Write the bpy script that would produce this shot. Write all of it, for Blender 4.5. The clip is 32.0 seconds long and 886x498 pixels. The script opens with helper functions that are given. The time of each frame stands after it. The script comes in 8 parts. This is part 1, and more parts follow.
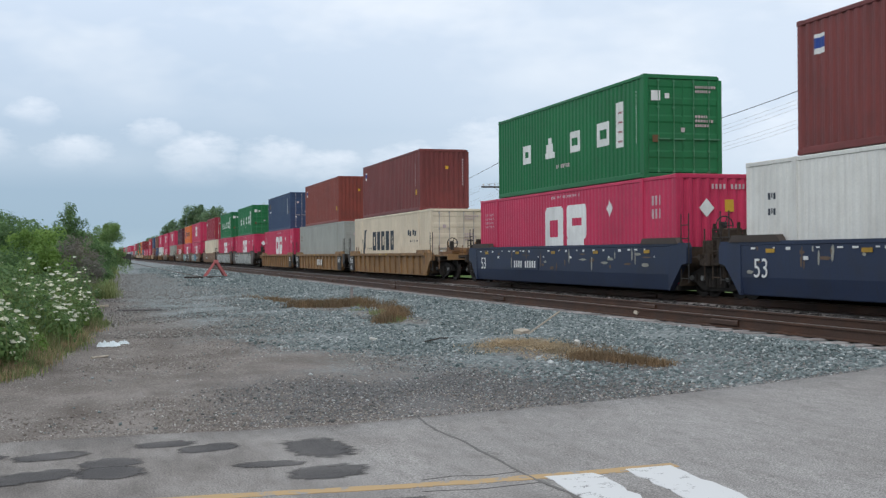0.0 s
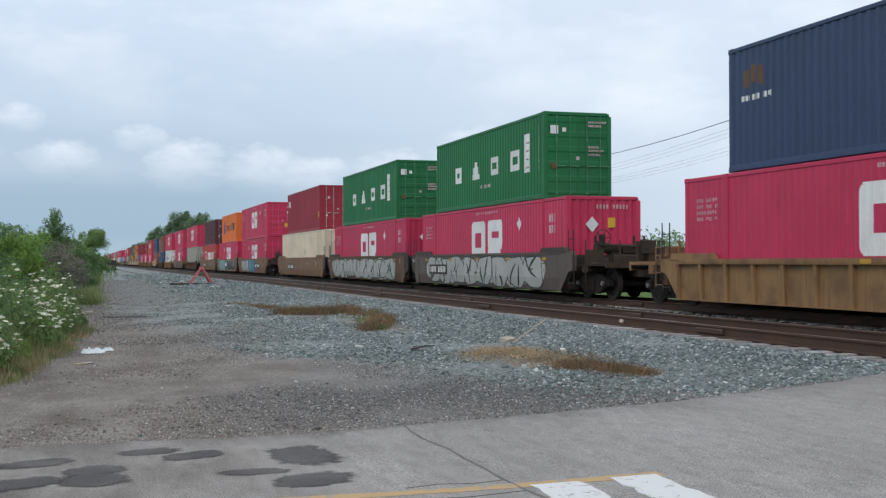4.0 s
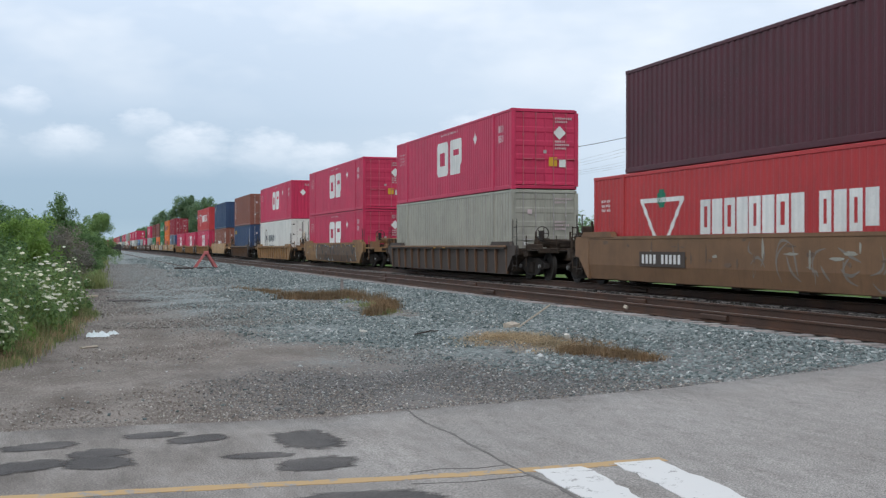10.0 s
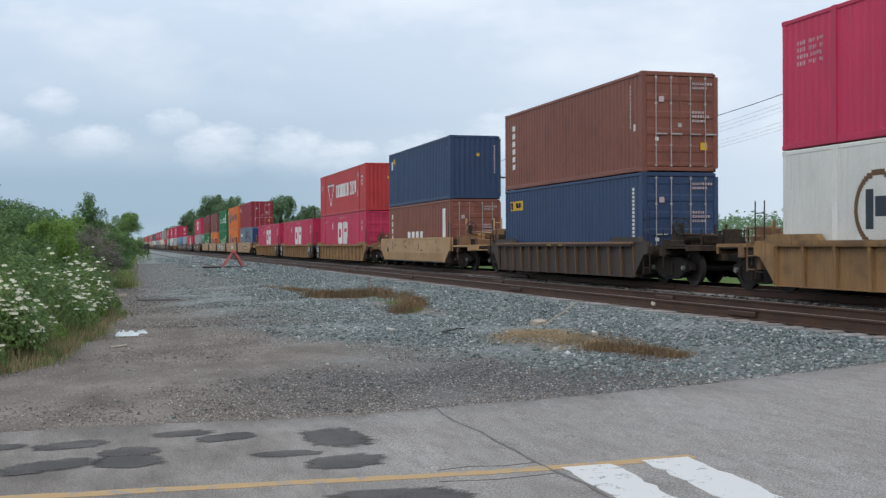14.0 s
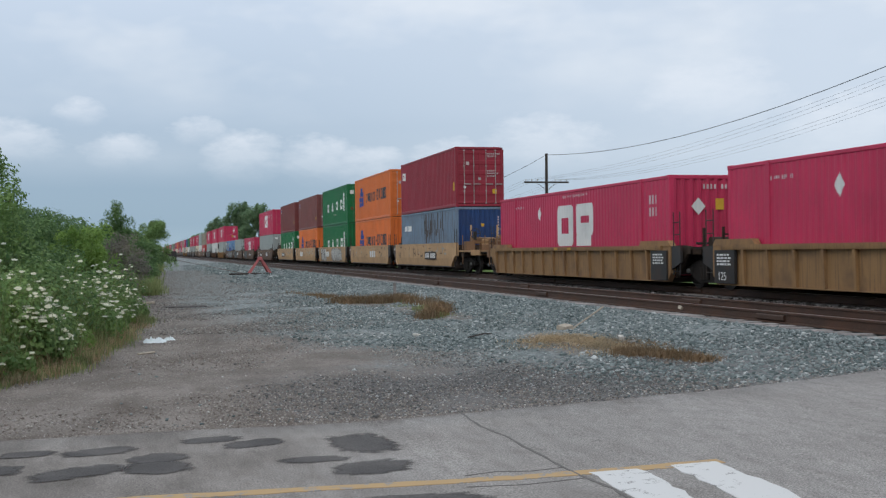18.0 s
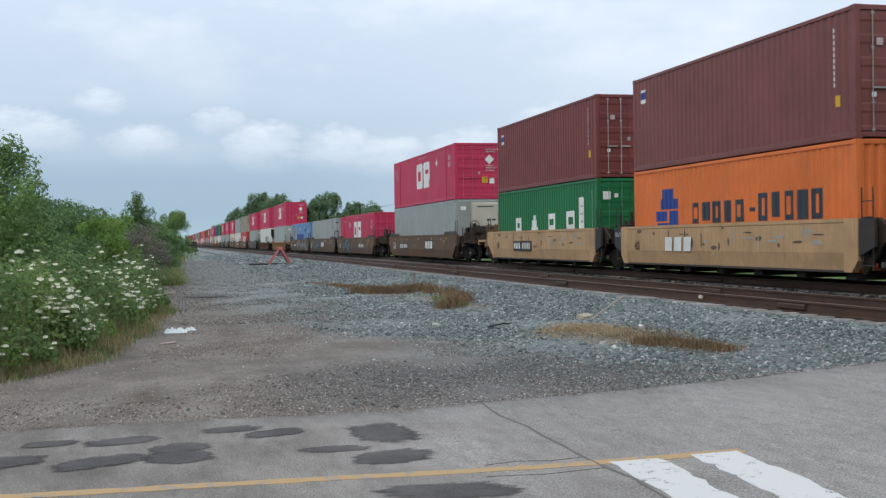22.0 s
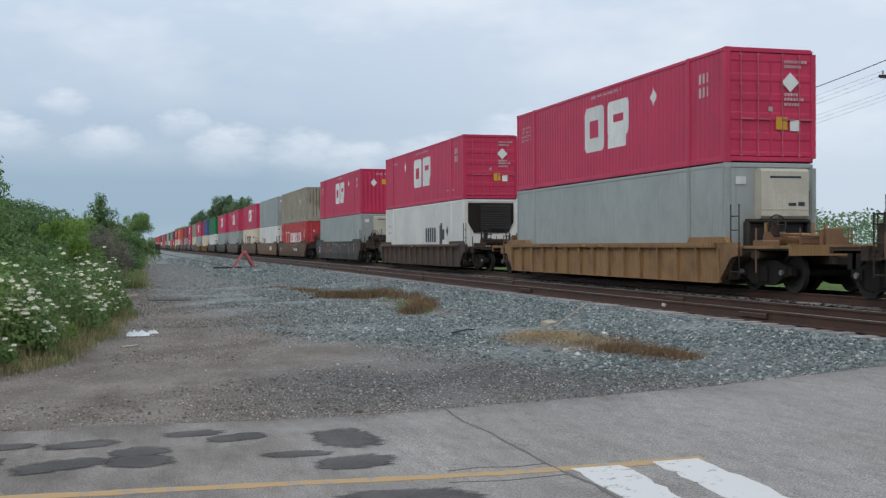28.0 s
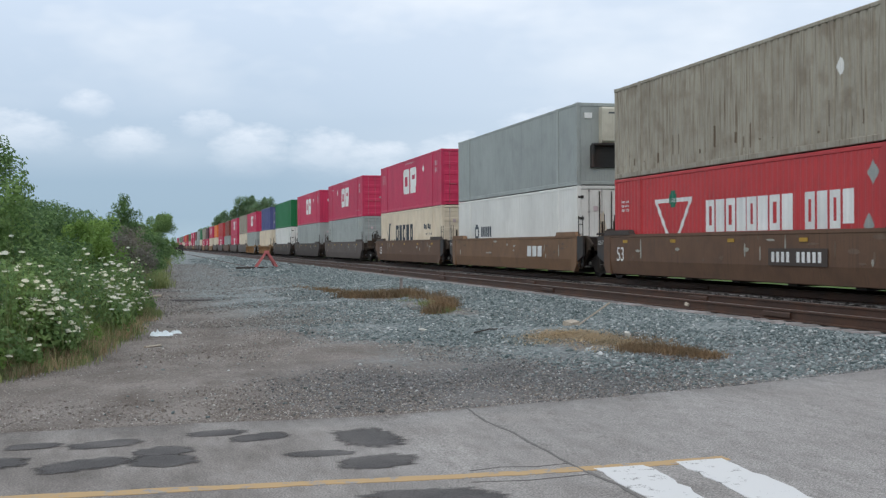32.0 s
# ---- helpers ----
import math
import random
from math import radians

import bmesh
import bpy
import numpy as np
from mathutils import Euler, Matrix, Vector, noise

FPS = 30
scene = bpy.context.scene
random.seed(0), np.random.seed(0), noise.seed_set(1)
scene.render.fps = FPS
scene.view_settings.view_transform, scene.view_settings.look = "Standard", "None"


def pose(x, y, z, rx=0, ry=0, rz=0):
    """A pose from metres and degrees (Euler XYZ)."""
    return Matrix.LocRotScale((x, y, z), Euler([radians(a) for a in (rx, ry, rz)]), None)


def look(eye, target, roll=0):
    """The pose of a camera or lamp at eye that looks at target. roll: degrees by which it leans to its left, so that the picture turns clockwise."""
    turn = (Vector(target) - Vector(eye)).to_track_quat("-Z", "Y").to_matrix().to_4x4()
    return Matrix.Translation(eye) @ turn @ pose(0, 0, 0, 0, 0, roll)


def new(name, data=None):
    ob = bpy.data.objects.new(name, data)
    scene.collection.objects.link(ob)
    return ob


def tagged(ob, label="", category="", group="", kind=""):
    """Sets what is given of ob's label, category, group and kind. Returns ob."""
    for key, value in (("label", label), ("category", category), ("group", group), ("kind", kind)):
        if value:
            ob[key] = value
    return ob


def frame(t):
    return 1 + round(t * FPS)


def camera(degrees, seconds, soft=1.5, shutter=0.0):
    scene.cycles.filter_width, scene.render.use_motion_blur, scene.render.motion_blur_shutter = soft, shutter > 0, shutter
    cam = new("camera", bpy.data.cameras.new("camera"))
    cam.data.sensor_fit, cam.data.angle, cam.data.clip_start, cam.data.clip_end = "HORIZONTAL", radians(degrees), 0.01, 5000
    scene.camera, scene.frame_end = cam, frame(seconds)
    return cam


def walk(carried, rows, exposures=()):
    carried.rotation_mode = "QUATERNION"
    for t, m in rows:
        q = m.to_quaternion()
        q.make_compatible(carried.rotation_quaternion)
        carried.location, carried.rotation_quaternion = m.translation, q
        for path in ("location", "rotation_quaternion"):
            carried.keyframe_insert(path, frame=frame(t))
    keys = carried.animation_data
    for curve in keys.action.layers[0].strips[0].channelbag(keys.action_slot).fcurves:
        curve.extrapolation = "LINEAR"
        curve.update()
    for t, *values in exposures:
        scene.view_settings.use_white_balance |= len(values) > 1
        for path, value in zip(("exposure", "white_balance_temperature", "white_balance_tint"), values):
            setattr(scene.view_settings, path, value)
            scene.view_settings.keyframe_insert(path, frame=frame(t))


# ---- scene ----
cam = camera(41.80, 32.0, soft=1.30, shutter=0.05)
EYE = (0.0, 0.0, 1.65)


def turned(yaw, pitch, lean):
    """A camera pose at EYE from yaw, pitch and lean in degrees."""
    y, p = radians(yaw), radians(pitch)
    ahead = Vector((-math.sin(y) * math.cos(p), math.cos(y) * math.cos(p), math.sin(p)))
    return look(EYE, Vector(EYE) + ahead, lean)


walk(cam, [
    (0, turned(-16.52, 0.24, -0.40)),
    (0.5, turned(-16.46, 0.05, -0.07)),
    (1, turned(-16.75, 0.12, 0.20)),
    (1.5, turned(-17.49, 0.80, 0.28)),
    (2, turned(-17.10, 0.71, 0.25)),
    (2.5, turned(-17.07, 0.65, -0.15)),
    (3, turned(-17.11, 0.49, -0.08)),
    (3.5, turned(-17.20, 0.60, -0.09)),
    (5.5, turned(-17.09, 0.62, -0.31)),
    (6, turned(-17.87, 0.52, -0.27)),
    (6.5, turned(-17.55, 0.44, 0.03)),
    (7, turned(-17.42, 0.69, 0.11)),
    (7.5, turned(-17.19, 0.51, -0.01)),
    (8, turned(-17.02, 0.05, 0.01)),
    (8.5, turned(-16.89, -0.02, -0.05)),
    (9, turned(-16.77, -0.04, -0.07)),
    (9.5, turned(-16.91, -0.17, -0.10)),
    (10, turned(-16.98, -0.11, 0.07)),
    (10.5, turned(-16.76, -0.08, -0.02)),
    (11, turned(-16.77, 0.24, 0.02)),
    (11.5, turned(-16.44, 0.06, 0.11)),
    (12, turned(-16.27, 0.09, -0.12)),
    (12.5, turned(-16.11, 0.00, -0.09)),
    (13, turned(-15.93, -0.15, -0.13)),
    (13.5, turned(-15.83, -0.07, -0.21)),
    (14, turned(-15.67, -0.22, -0.28)),
    (14.5, turned(-15.59, 0.04, -0.24)),
    (16.5, turned(-14.55, 0.86, -0.26)),
    (17, turned(-14.35, 0.42, -0.49)),
    (17.5, turned(-14.37, 0.32, -0.63)),
    (18, turned(-14.41, 0.05, -0.69)),
    (18.5, turned(-14.32, -0.12, -0.75)),
    (19, turned(-13.99, -0.11, -0.65)),
    (19.5, turned(-13.74, 0.07, -0.76)),
    (20, turned(-13.58, -0.09, -0.51)),
    (20.5, turned(-13.62, -0.18, -0.45)),
    (21, turned(-13.83, -0.21, -0.59)),
    (21.5, turned(-13.78, -0.24, -0.83)),
    (22, turned(-13.44, -0.44, -0.84)),
    (22.5, turned(-13.36, -0.39, -1.01)),
    (23, turned(-13.26, 0.10, -0.80)),
    (23.5, turned(-13.24, -0.14, -0.71)),
    (24, turned(-13.76, -0.39, -0.54)),
    (24.5, turned(-15.13, 0.07, -0.25)),
    (26.5, turned(-15.89, 0.31, -0.14)),
    (27, turned(-15.65, -0.12, -0.14)),
    (27.5, turned(-15.40, -0.28, -0.21)),
    (28, turned(-15.16, -0.18, -0.18)),
    (28.5, turned(-15.13, -0.43, -0.64)),
    (29, turned(-15.00, -0.43, -0.16)),
    (29.5, turned(-14.74, -0.22, 0.29)),
    (30, turned(-14.32, -0.18, 0.41)),
    (30.5, turned(-14.28, -0.14, 0.00)),
    (31, turned(-14.44, 0.16, -0.19)),
    (31.5, turned(-14.17, 0.00, -0.27)),
    (32, turned(-14.08, -0.19, -0.32)),
], exposures=[(0, 0.01), (7, 0.0), (8.5, 0.03), (10, 0.06), (13, 0.03), (14.5, -0.04), (16.5, -0.11), (18, -0.17), (19, -0.07), (20, 0.03), (22, 0.05), (23, 0.03), (24, -0.03), (26.5, -0.23), (28, -0.14), (30, 0.01), (32, 0.01)])

# ---- world, sun ----
world = bpy.data.worlds.new("overcast_sky")
scene.world = world
world.use_nodes = True
SUN_DIR = (-0.50, -0.56, 0.66)


def sky_nodes():
    nt = world.node_tree
    nt.nodes.clear()
    N, K = nt.nodes.new, nt.links.new

    def math_(op, a, b=None, c=None, clamp=False):
        n = N("ShaderNodeMath")
        n.operation, n.use_clamp = op, clamp
        for i, v in enumerate((a, b, c)):
            if v is None:
                continue
            if isinstance(v, (int, float)):
                n.inputs[i].default_value = v
            else:
                K(v, n.inputs[i])
        return n.outputs[0]

    def ramp(fac, stops):
        n = N("ShaderNodeValToRGB")
        e = n.color_ramp.elements
        e[0].position, e[0].color = stops[0][0], (*stops[0][1], 1)
        e[1].position, e[1].color = stops[-1][0], (*stops[-1][1], 1)
        for p, c in stops[1:-1]:
            e.new(p).color = (*c, 1)
        K(fac, n.inputs[0])
        return n.outputs[0]

    def mix(fac, a, b):
        n = N("ShaderNodeMix")
        n.data_type = "RGBA"
        for i, v in ((0, fac), (6, a), (7, b)):
            if isinstance(v, tuple):
                n.inputs[i].default_value = (*v, 1)
            elif isinstance(v, (int, float)):
                n.inputs[i].default_value = v
            else:
                K(v, n.inputs[i])
        return n.outputs[2]

    def noise_tex(vec, scale, detail, rough=0.55):
        n = N("ShaderNodeTexNoise")
        n.inputs["Scale"].default_value, n.inputs["Detail"].default_value, n.inputs["Roughness"].default_value = scale, detail, rough
        K(vec, n.inputs["Vector"])
        return n.outputs["Fac"]

    def mix_tint(c):
        n = N("ShaderNodeVectorMath")
        n.operation = "MULTIPLY"
        K(c, n.inputs[0])
        n.inputs[1].default_value = (0.985, 1.0, 1.035)
        return n.outputs[0]

    tc = N("ShaderNodeTexCoord")
    sep = N("ShaderNodeSeparateXYZ")
    K(tc.outputs["Generated"], sep.inputs[0])
    x, y, z = sep.outputs
    flat = math_("SQRT", math_("ADD", math_("MULTIPLY", x, x), math_("MULTIPLY", y, y)))
    az = math_("MULTIPLY", math_("ARCTAN2", x, y), 57.2958)
    el = math_("MULTIPLY", math_("ARCTAN2", z, flat), 57.2958)
    comb = N("ShaderNodeCombineXYZ")
    K(az, comb.inputs[0])
    K(math_("MULTIPLY", el, 2.2), comb.inputs[1])
    plane = comb.outputs[0]
    # base of the overcast: slate blue low down, pale grey higher up
    base = ramp(math_("DIVIDE", math_("MAXIMUM", el, 0.0), 40.0), [
        (0.0, (0.42, 0.55, 0.63)), (0.035, (0.345, 0.475, 0.585)), (0.09, (0.36, 0.485, 0.605)), (0.17, (0.52, 0.63, 0.75)),
        (0.30, (0.66, 0.76, 0.88)), (0.6, (0.80, 0.88, 0.95)), (1.0, (0.85, 0.91, 0.97))])
    # towards the east side it is paler
    side = math_("SMOOTH_MIN", math_("MAXIMUM", math_("DIVIDE", math_("SUBTRACT", az, 6.0), 26.0), 0.0), 1.0, 0.1)
    base = mix(math_("MULTIPLY", side, 0.75), base, (0.72, 0.80, 0.89))
    # stratus: soft long billows
    n1 = noise_tex(plane, 0.085, 4.0)
    n1c = math_("MULTIPLY", math_("SUBTRACT", n1, 0.45), 4.2, clamp=True)
    high = math_("MULTIPLY", math_("DIVIDE", math_("SUBTRACT", el, 5.5), 6.0, clamp=True), 0.8)
    base = mix(math_("MULTIPLY", n1c, high), base, (0.95, 0.98, 1.0))
    n2 = noise_tex(plane, 0.21, 5.0, 0.6)
    n2c = math_("MULTIPLY", math_("SUBTRACT", n2, 0.52), 3.0, clamp=True)
    base = mix(math_("MULTIPLY", n2c, math_("MULTIPLY", high, 0.55)), base, (0.60, 0.69, 0.79))
    # a row of cumulus: crown elevation follows the bearing
    n3 = noise_tex(plane, 0.6, 5.0, 0.6)
    wob = math_("MULTIPLY", math_("SUBTRACT", n3, 0.5), 2.3)
    puff = None
    for a0, e0, wide, up, down in ((-6.2, 5.3, 2.7, 1.15, 1.3), (-2.9, 6.7, 1.3, 0.7, 0.8), (-1.1, 5.0, 1.9, 0.85, 1.2), (2.6, 5.8, 1.5, 0.8, 0.8), (4.6, 4.8, 2.3, 1.25, 1.7), (8.2, 4.7, 2.0, 1.1, 1.7),
                                   (10.7, 4.4, 1.9, 0.9, 1.6), (14.6, 4.6, 1.8, 1.0, 1.6), (19.5, 5.2, 3.2, 1.6, 1.8), (27.5, 7.2, 3.6, 2.0, 2.0), (34.0, 5.6, 4.0, 1.8, 2.0), (-11.0, 5.0, 2.6, 1.3, 1.4)):
        dx = math_("DIVIDE", math_("SUBTRACT", az, a0), wide)
        de = math_("SUBTRACT", el, e0)
        dy = math_("ADD", math_("DIVIDE", math_("MAXIMUM", de, 0.0), up), math_("DIVIDE", math_("MINIMUM", de, 0.0), down))
        r2 = math_("ADD", math_("MULTIPLY", dx, dx), math_("MULTIPLY", dy, dy))
        m = math_("MULTIPLY", math_("ADD", math_("SUBTRACT", 1.0, r2), wob), 0.95, clamp=True)
        # bright crowns that fade into grey feet
        m = math_("MULTIPLY", m, math_("ADD", 0.62, math_("MULTIPLY", dy, 0.62), clamp=True))
        puff = m if puff is None else math_("MAXIMUM", puff, m)
    # thin veil that joins the row
    veil = math_("SUBTRACT", 1.0, math_("ABSOLUTE", math_("DIVIDE", math_("SUBTRACT", el, 4.6), 1.5)), clamp=True)
    veil = math_("MULTIPLY", veil, math_("MULTIPLY", noise_tex(plane, 0.16, 3.0), 0.42))
    base = mix(veil, base, (0.80, 0.86, 0.92))
    base = mix(math_("MULTIPLY", puff, 0.72), base, (0.86, 0.91, 0.97))
    sky = N("ShaderNodeTexSky")
    sky.sky_type, sky.sun_disc = "NISHITA", False
    sky.sun_elevation, sky.sun_rotation = math.asin(SUN_DIR[2]), math.atan2(SUN_DIR[0], SUN_DIR[1])
    bg1, bg2, add, out = N("ShaderNodeBackground"), N("ShaderNodeBackground"), N("ShaderNodeAddShader"), N("ShaderNodeOutputWorld")
    K(mix_tint(base), bg1.inputs[0])
    bg1.inputs[1].default_value = 1.0
    K(sky.outputs[0], bg2.inputs[0])
    bg2.inputs[1].default_value = 0.006
    K(bg1.outputs[0], add.inputs[0])
    K(bg2.outputs[0], add.inputs[1])
    K(add.outputs[0], out.inputs[0])


sky_nodes()
sun = new("sun", bpy.data.lights.new("sun", "SUN"))
sun.data.energy, sun.data.angle, sun.data.color = 0.8, radians(25), (1.0, 0.96, 0.9)
sun.matrix_world = look((Vector(SUN_DIR) * 60)[:], (0, 0, 0))
scene.view_settings.exposure = 0.0

# ---- materials ----
def material(name, color, rough=0.6, metal=0.0, fine=(30.0, 0.10), broad=(0.7, 0.15), dirt=None, bump=0.0, bump_scale=60.0, vary=0.0, spec=0.4,
             streak=0.0):
    """A painted or weathered surface: fine grain, broad fading, dirt in blotches or running streaks, relief."""
    m = bpy.data.materials.new(name)
    m.use_nodes = True
    nt = m.node_tree
    N, K = nt.nodes.new, nt.links.new
    p = nt.nodes["Principled BSDF"]
    p.inputs["Roughness"].default_value, p.inputs["Metallic"].default_value = rough, metal
    p.inputs["Specular IOR Level"].default_value = spec
    tc = N("ShaderNodeTexCoord")
    vec = tc.outputs["Object"]
    if vary:
        inf, ad = N("ShaderNodeObjectInfo"), N("ShaderNodeVectorMath")
        ad.operation = "ADD"
        mu = N("ShaderNodeVectorMath")
        mu.operation = "SCALE"
        cx = N("ShaderNodeCombineXYZ")
        for i in range(3):
            K(inf.outputs["Random"], cx.inputs[i])
        K(cx.outputs[0], mu.inputs[0])
        mu.inputs["Scale"].default_value = 37.0
        K(vec, ad.inputs[0])
        K(mu.outputs[0], ad.inputs[1])
        vec = ad.outputs[0]

    def nz(scale, detail=4.0, stretch=None):
        n = N("ShaderNodeTexNoise")
        n.inputs["Scale"].default_value, n.inputs["Detail"].default_value = scale, detail
        v = vec
        if stretch:
            mp = N("ShaderNodeMapping")
            mp.inputs["Scale"].default_value = stretch
            K(vec, mp.inputs[0])
            v = mp.outputs[0]
        K(v, n.inputs["Vector"])
        return n.outputs["Fac"]

    def span(fac, lo, hi, a=0.3, b=0.7):
        n = N("ShaderNodeMapRange")
        n.inputs[1].default_value, n.inputs[2].default_value, n.inputs[3].default_value, n.inputs[4].default_value = a, b, lo, hi
        K(fac, n.inputs[0])
        return n.outputs[0]

    def mul(a, b):
        n = N("ShaderNodeMath")
        n.operation = "MULTIPLY"
        for i, v in enumerate((a, b)):
            if isinstance(v, float):
                n.inputs[i].default_value = v
            else:
                K(v, n.inputs[i])
        return n.outputs[0]

    tone = mul(span(nz(fine[0]), 1 - fine[1], 1 + fine[1]), span(nz(broad[0]), 1 - broad[1], 1 + broad[1]))
    if vary:
        tone = mul(tone, span(inf.outputs["Random"], 1 - vary, 1 + vary, 0.0, 1.0))
    col = N("ShaderNodeVectorMath")
    col.operation = "SCALE"
    col.inputs[0].default_value = color[:3]
    K(tone, col.inputs["Scale"])
    c = col.outputs[0]
    if dirt:
        dcol, amount = dirt
        mask = span(nz(1.6, 6.0), 0.0, amount, 0.46, 0.68)
        if streak:
            run = span(nz(2.2, 5.0, (9.0, 9.0, 0.35)), 0.0, streak, 0.5, 0.72)
            mx = N("ShaderNodeMath")
            mx.operation = "MAXIMUM"
            K(mask, mx.inputs[0])
            K(run, mx.inputs[1])
            mask = mx.outputs[0]
        mi = N("ShaderNodeMix")
        mi.data_type = "RGBA"
        K(mask, mi.inputs[0])
        K(c, mi.inputs[6])
        mi.inputs[7].default_value = (*dcol, 1)
        c = mi.outputs[2]
    K(c, p.inputs["Base Color"])
    if bump:
        bp = N("ShaderNodeBump")
        bp.inputs["Strength"].default_value, bp.inputs["Distance"].default_value = bump, 0.02
        K(nz(bump_scale, 6.0), bp.inputs["Height"])
        K(bp.outputs[0], p.inputs["Normal"])
    return m


RUST = (0.10, 0.045, 0.02)
SOOT = (0.03, 0.028, 0.026)


def paint(name, c, dirt=0.35, streak=0.3, rough=0.5, d=None):
    return material(name, c, rough, 0.0, (24.0, 0.05), (0.5, 0.10), (d or SOOT, dirt), 0.12, 25.0, 0.06, 0.35, streak)


